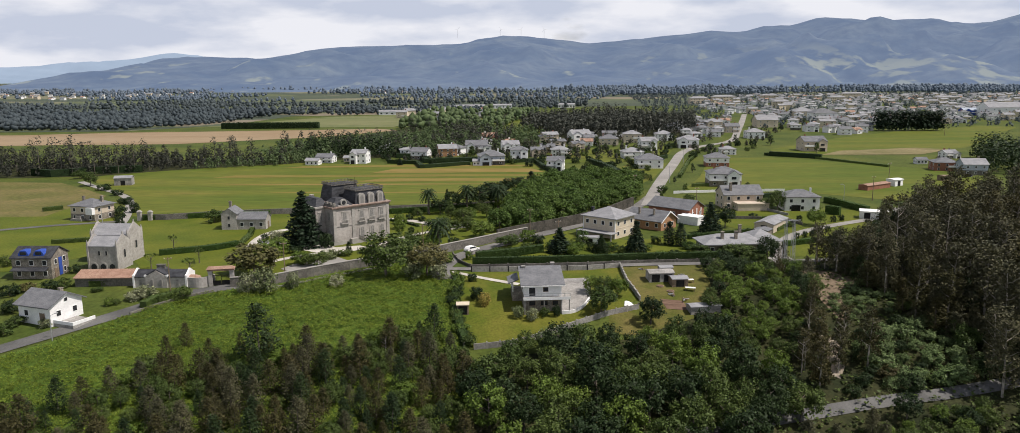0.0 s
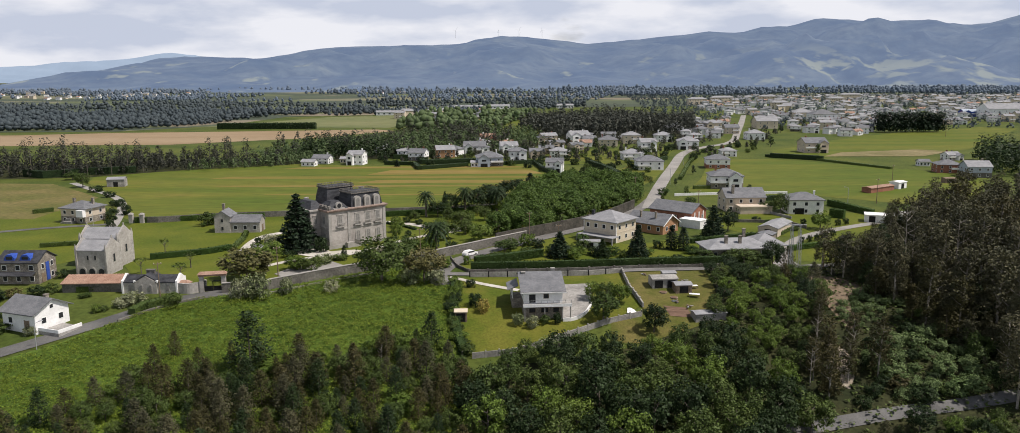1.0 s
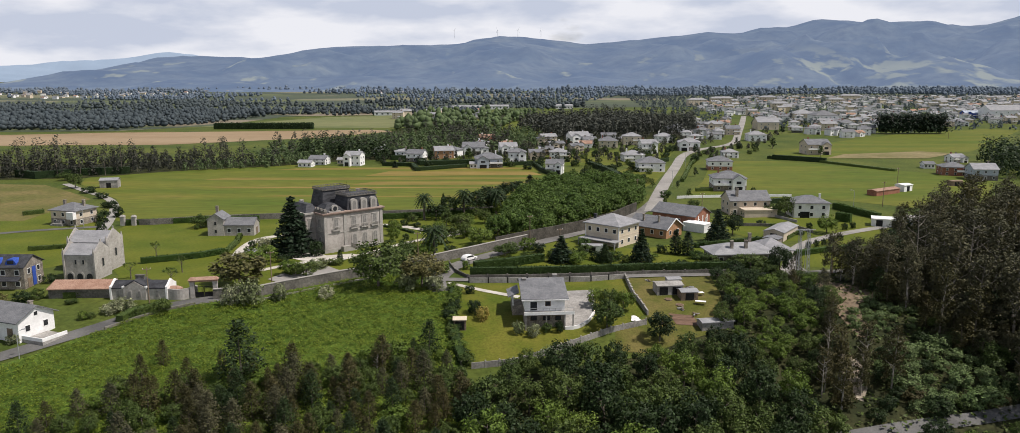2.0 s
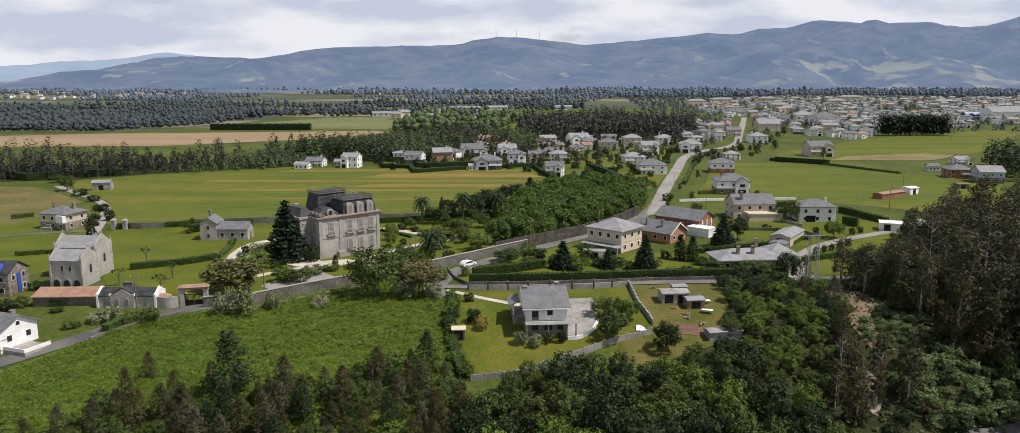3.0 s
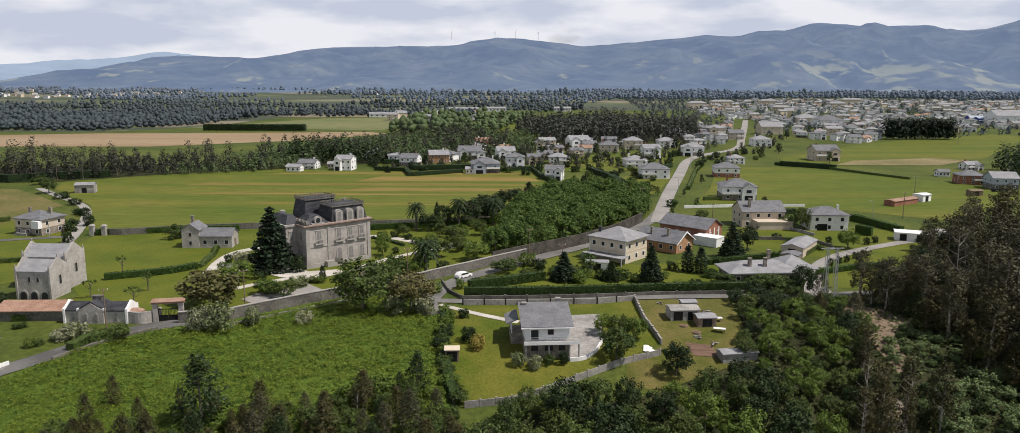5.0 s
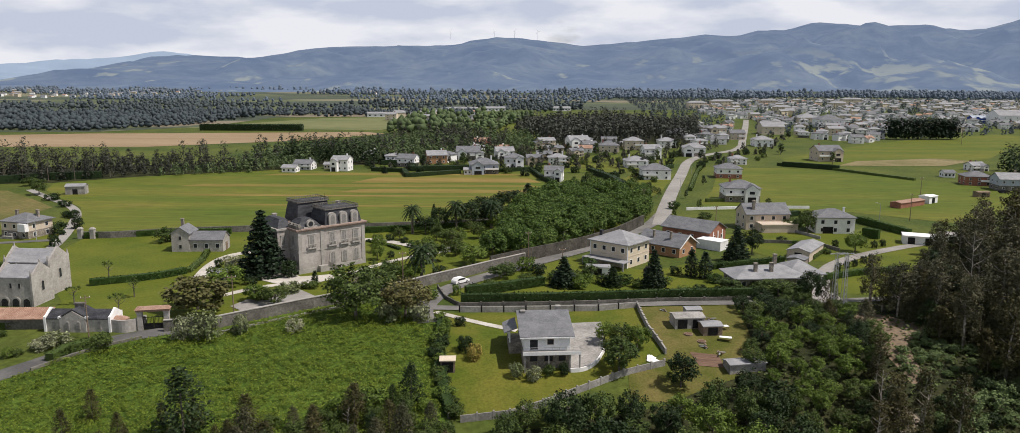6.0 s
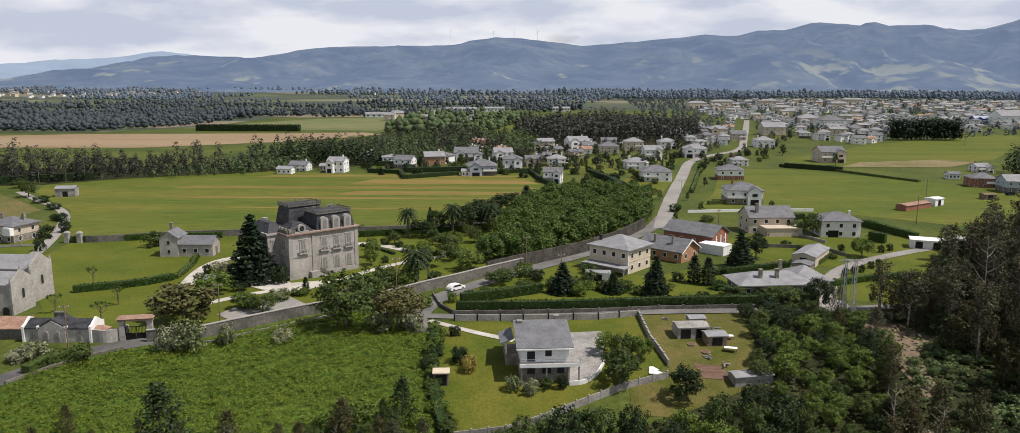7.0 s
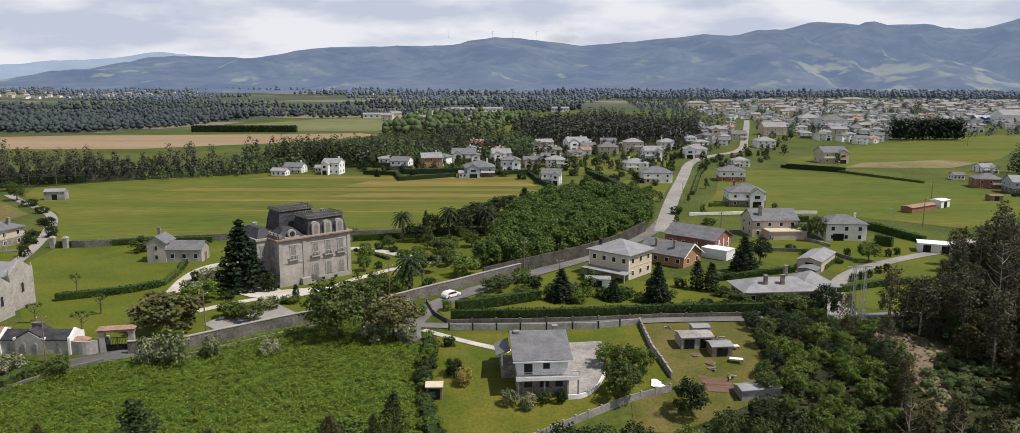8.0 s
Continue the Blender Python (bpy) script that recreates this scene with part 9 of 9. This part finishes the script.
for dx in (-1.4, 0, 1.4):
    wire((64.9 + dx, 182.5, gz(65, 182.5) + 11.9), (96 + dx, 132, gz(96, 132) + 14), "thin dark power cable running to the mast")


def car(x, y, rot, paint, label):
    c = thing("car", pose(x, y, gz(x, y) + 0.06, 0, 0, rot), label, "car", "parked cars")
    g = Geo().prism([(-2.05, 0.32), (2.05, 0.32), (2.1, 0.72), (1.15, 0.9), (0.55, 1.42), (-1.25, 1.45), (-1.95, 0.98), (-2.1, 0.7)], -0.85, 0.85)
    part("body", g, M[paint], c)
    part("side_glass", Geo().prism([(-1.55, 0.98), (0.95, 0.95), (0.5, 1.34), (-1.2, 1.36)], -0.87, 0.87), M["glass"], c)
    part("windscreen", Geo().add([(1.12, -0.72, 0.95), (1.12, 0.72, 0.95), (0.6, 0.66, 1.4), (0.6, -0.66, 1.4)], [(0, 1, 2, 3)]), M["glass"], c)
    for wx in (-1.3, 1.3):
        for wy in (-0.78, 0.78):
            wh = part("wheel", Geo().tube([(wx, wy - 0.11, 0.32), (wx, wy + 0.11, 0.32)], [0.32, 0.32], 12), M["dark_metal"], c)
            part("rim", Geo().tube([(wx, wy - 0.13, 0.32), (wx, wy + 0.13, 0.32)], [0.19, 0.19], 8), M["grey_metal"], wh)
    for wy in (-0.6, 0.6):
        part("headlight", Geo().box(2.02, 2.12, wy - 0.18, wy + 0.18, 0.6, 0.74), M["white"], c)


car(-11.6, 202.2, 47, "white", "white car driving on the village road below the wall")
car(196, 343, 10, "dark_metal", "dark parked car beside the brick house")
car(104, 256.5, 20, "grey_metal", "silver car parked by a white house")
car(33.2, 212.5, 30, "dark_metal", "dark car parked in a garden")


def tarp():
    g = Geo()
    n = 7
    for j in range(n):
        for i in range(n):
            u, v = i / (n - 1), j / (n - 1)
            g.v.append((2.4 * u, 1.8 * v, 0.15 + 0.55 * math.sin(3 * u + 1) * v + 0.25 * noise.noise(Vector((u * 3, v * 3, 1)))))
    g.f = [(j * n + i, j * n + i + 1, (j + 1) * n + i + 1, (j + 1) * n + i) for j in range(n - 1) for i in range(n - 1)]
    solid("tarpaulin", g, M["white"], "crumpled white tarpaulin beside the fence", "tarpaulin", m=pose(23.2, 159.6, gz(24, 160), 0, 0, -10))


tarp()


def garden_table(x, y, rot):
    tb = thing("plot_table", pose(x, y, gz(x, y), 0, 0, rot), "rough white-topped work table beside the plot shed", "table")
    part("tabletop", Geo().box(-1.1, 1.1, -0.5, 0.5, 0.74, 0.80), M["white"], tb)
    for sx in (-0.95, 0.95):
        for sy in (-0.4, 0.4):
            part("leg", Geo().box(sx - 0.05, sx + 0.05, sy - 0.05, sy + 0.05, 0, 0.74), M["wood"], tb)


garden_table(39.2, 171.8, 8)
garden_table(38.6, 167.2, -15)
for x, y in ((32.4, 169.6), (34.2, 166.8)):
    bed = thing("raised_bed", pose(x, y, gz(x, y), 0, 0, 12), "small timber-edged round bed on worn grass", "planter", "raised beds")
    part("edging", Geo().tube([(0, 0, -0.1), (0, 0, 0.22)], [0.85, 0.85], 10), M["wood"], bed)
    part("earth", Geo().tube([(0, 0, 0.2), (0, 0, 0.27)], [0.72, 0.55], 10), M["tilled"], bed)
for i, (x, y, s) in enumerate(((31.6, 178.0, 1.0), (34.4, 164.8, 0.9), (36.4, 162.6, 1.0), (30.2, 181.8, 0.7), (38.2, 176.5, 0.8))):
    rng2 = random.Random(60 + i)
    jk = thing("junk_pile", pose(x, y, gz(x, y), 0, 0, 40 * i), "low heap of boards and scrap on grass", "junk pile", "plot junk")
    for k in range(6):
        a, b = rng2.uniform(-0.7, 0.7) * s, rng2.uniform(-0.5, 0.5) * s
        part("board", Geo().box(-0.7 * s, 0.7 * s, -0.12, 0.12, 0, 0.1), M["wood" if k % 2 else "grey_metal"], jk, at=pose(a, b, 0.08 * k, rng2.uniform(-8, 8), rng2.uniform(-8, 8), rng2.uniform(0, 180)))


def dead_tree(x, y, h, seed):
    rng3 = np.random.default_rng(seed)
    ob = thing("dead_tree", pose(x, y, gz(x, y)), "bare bleached dead tree among the woods", "tree", "dead trees")
    part("trunk", limbs(rng3, h, 0.13, h, 11, h * 0.22, start=0.35), M["bark_pale"], ob)


dead_tree(57, 146, 9, 1)
dead_tree(53.5, 139, 7, 2)
dead_tree(62, 143, 8, 3)
dead_tree(88, 178, 17, 4)
dead_tree(95, 170, 17, 5)
dead_tree(-24, 140, 3.6, 6)
# pruned plane trees on the palace lawn
for i, (x, y) in enumerate(((-88.4, 184.2), (-76.6, 178.6), (-66.5, 200.0), (-92, 205), (-79, 190))):
    ob = thing("pruned_tree", pose(x, y, gz(x, y)), "small pollarded lawn tree with short branches", "tree", "pruned lawn trees")
    part("trunk", limbs(np.random.default_rng(i), 3.4, 0.16, 3.2, 7, 1.5, start=0.55), M["bark"], ob)
    part("crown", quads_mesh("crown", leaf_quads(shell(np.random.default_rng(i), 14, 1.3, 0.5, 3.5), 0.35, 12, 0.16, np.random.default_rng(i)), M["leaf_mid"]), None, ob)
# wind turbines on the crest
for i, x in enumerate((-105, 0, 120, -330)):
    wt = thing("wind_turbine", pose(x, 4190, 225), "distant thin white wind turbine on the crest", "wind turbine", "wind turbines")
    part("tower", Geo().tube([(0, 0, -5), (0, 0, 36)], [1.1, 0.7], 6), M["white"], wt)
    for k in range(3):
        a = 2.1 * k + i
        part("blade", Geo().tube([(0, -2, 36), (18 * math.cos(a), -2, 36 + 18 * math.sin(a))], [0.7, 0.25], 4), M["white"], wt)

# garden shrubs and small trees between the village houses
HOUSES = [o.location.copy() for o in bpy.data.objects if o.parent is None and o.name.split(".")[0] in ("house", "villa")]
GARDENS = [[(-82, 404), (-20, 396), (34, 372), (56, 372), (72, 398), (86, 452), (98, 486), (40, 480), (-60, 470)], [(90, 420), (104, 455), (124, 488), (150, 496), (140, 462), (120, 440)], [(18, 318), (44, 312), (58, 345), (66, 372), (40, 372), (24, 350)]]
for g, poly in enumerate(GARDENS):
    for i, (x, y) in enumerate(scatter(poly, 11.0, 60 + g)):
        if all(math.hypot(x - h.x, y - h.y) > 8.5 for h in HOUSES):
            plant("bush", "leaf_dark" if i % 3 else "leaf_mid", x, y, 1.1 + 0.9 * ((i * 37) % 10) / 10, 1.15, "rounded dark green garden shrub between village houses", "village garden shrubs", i)
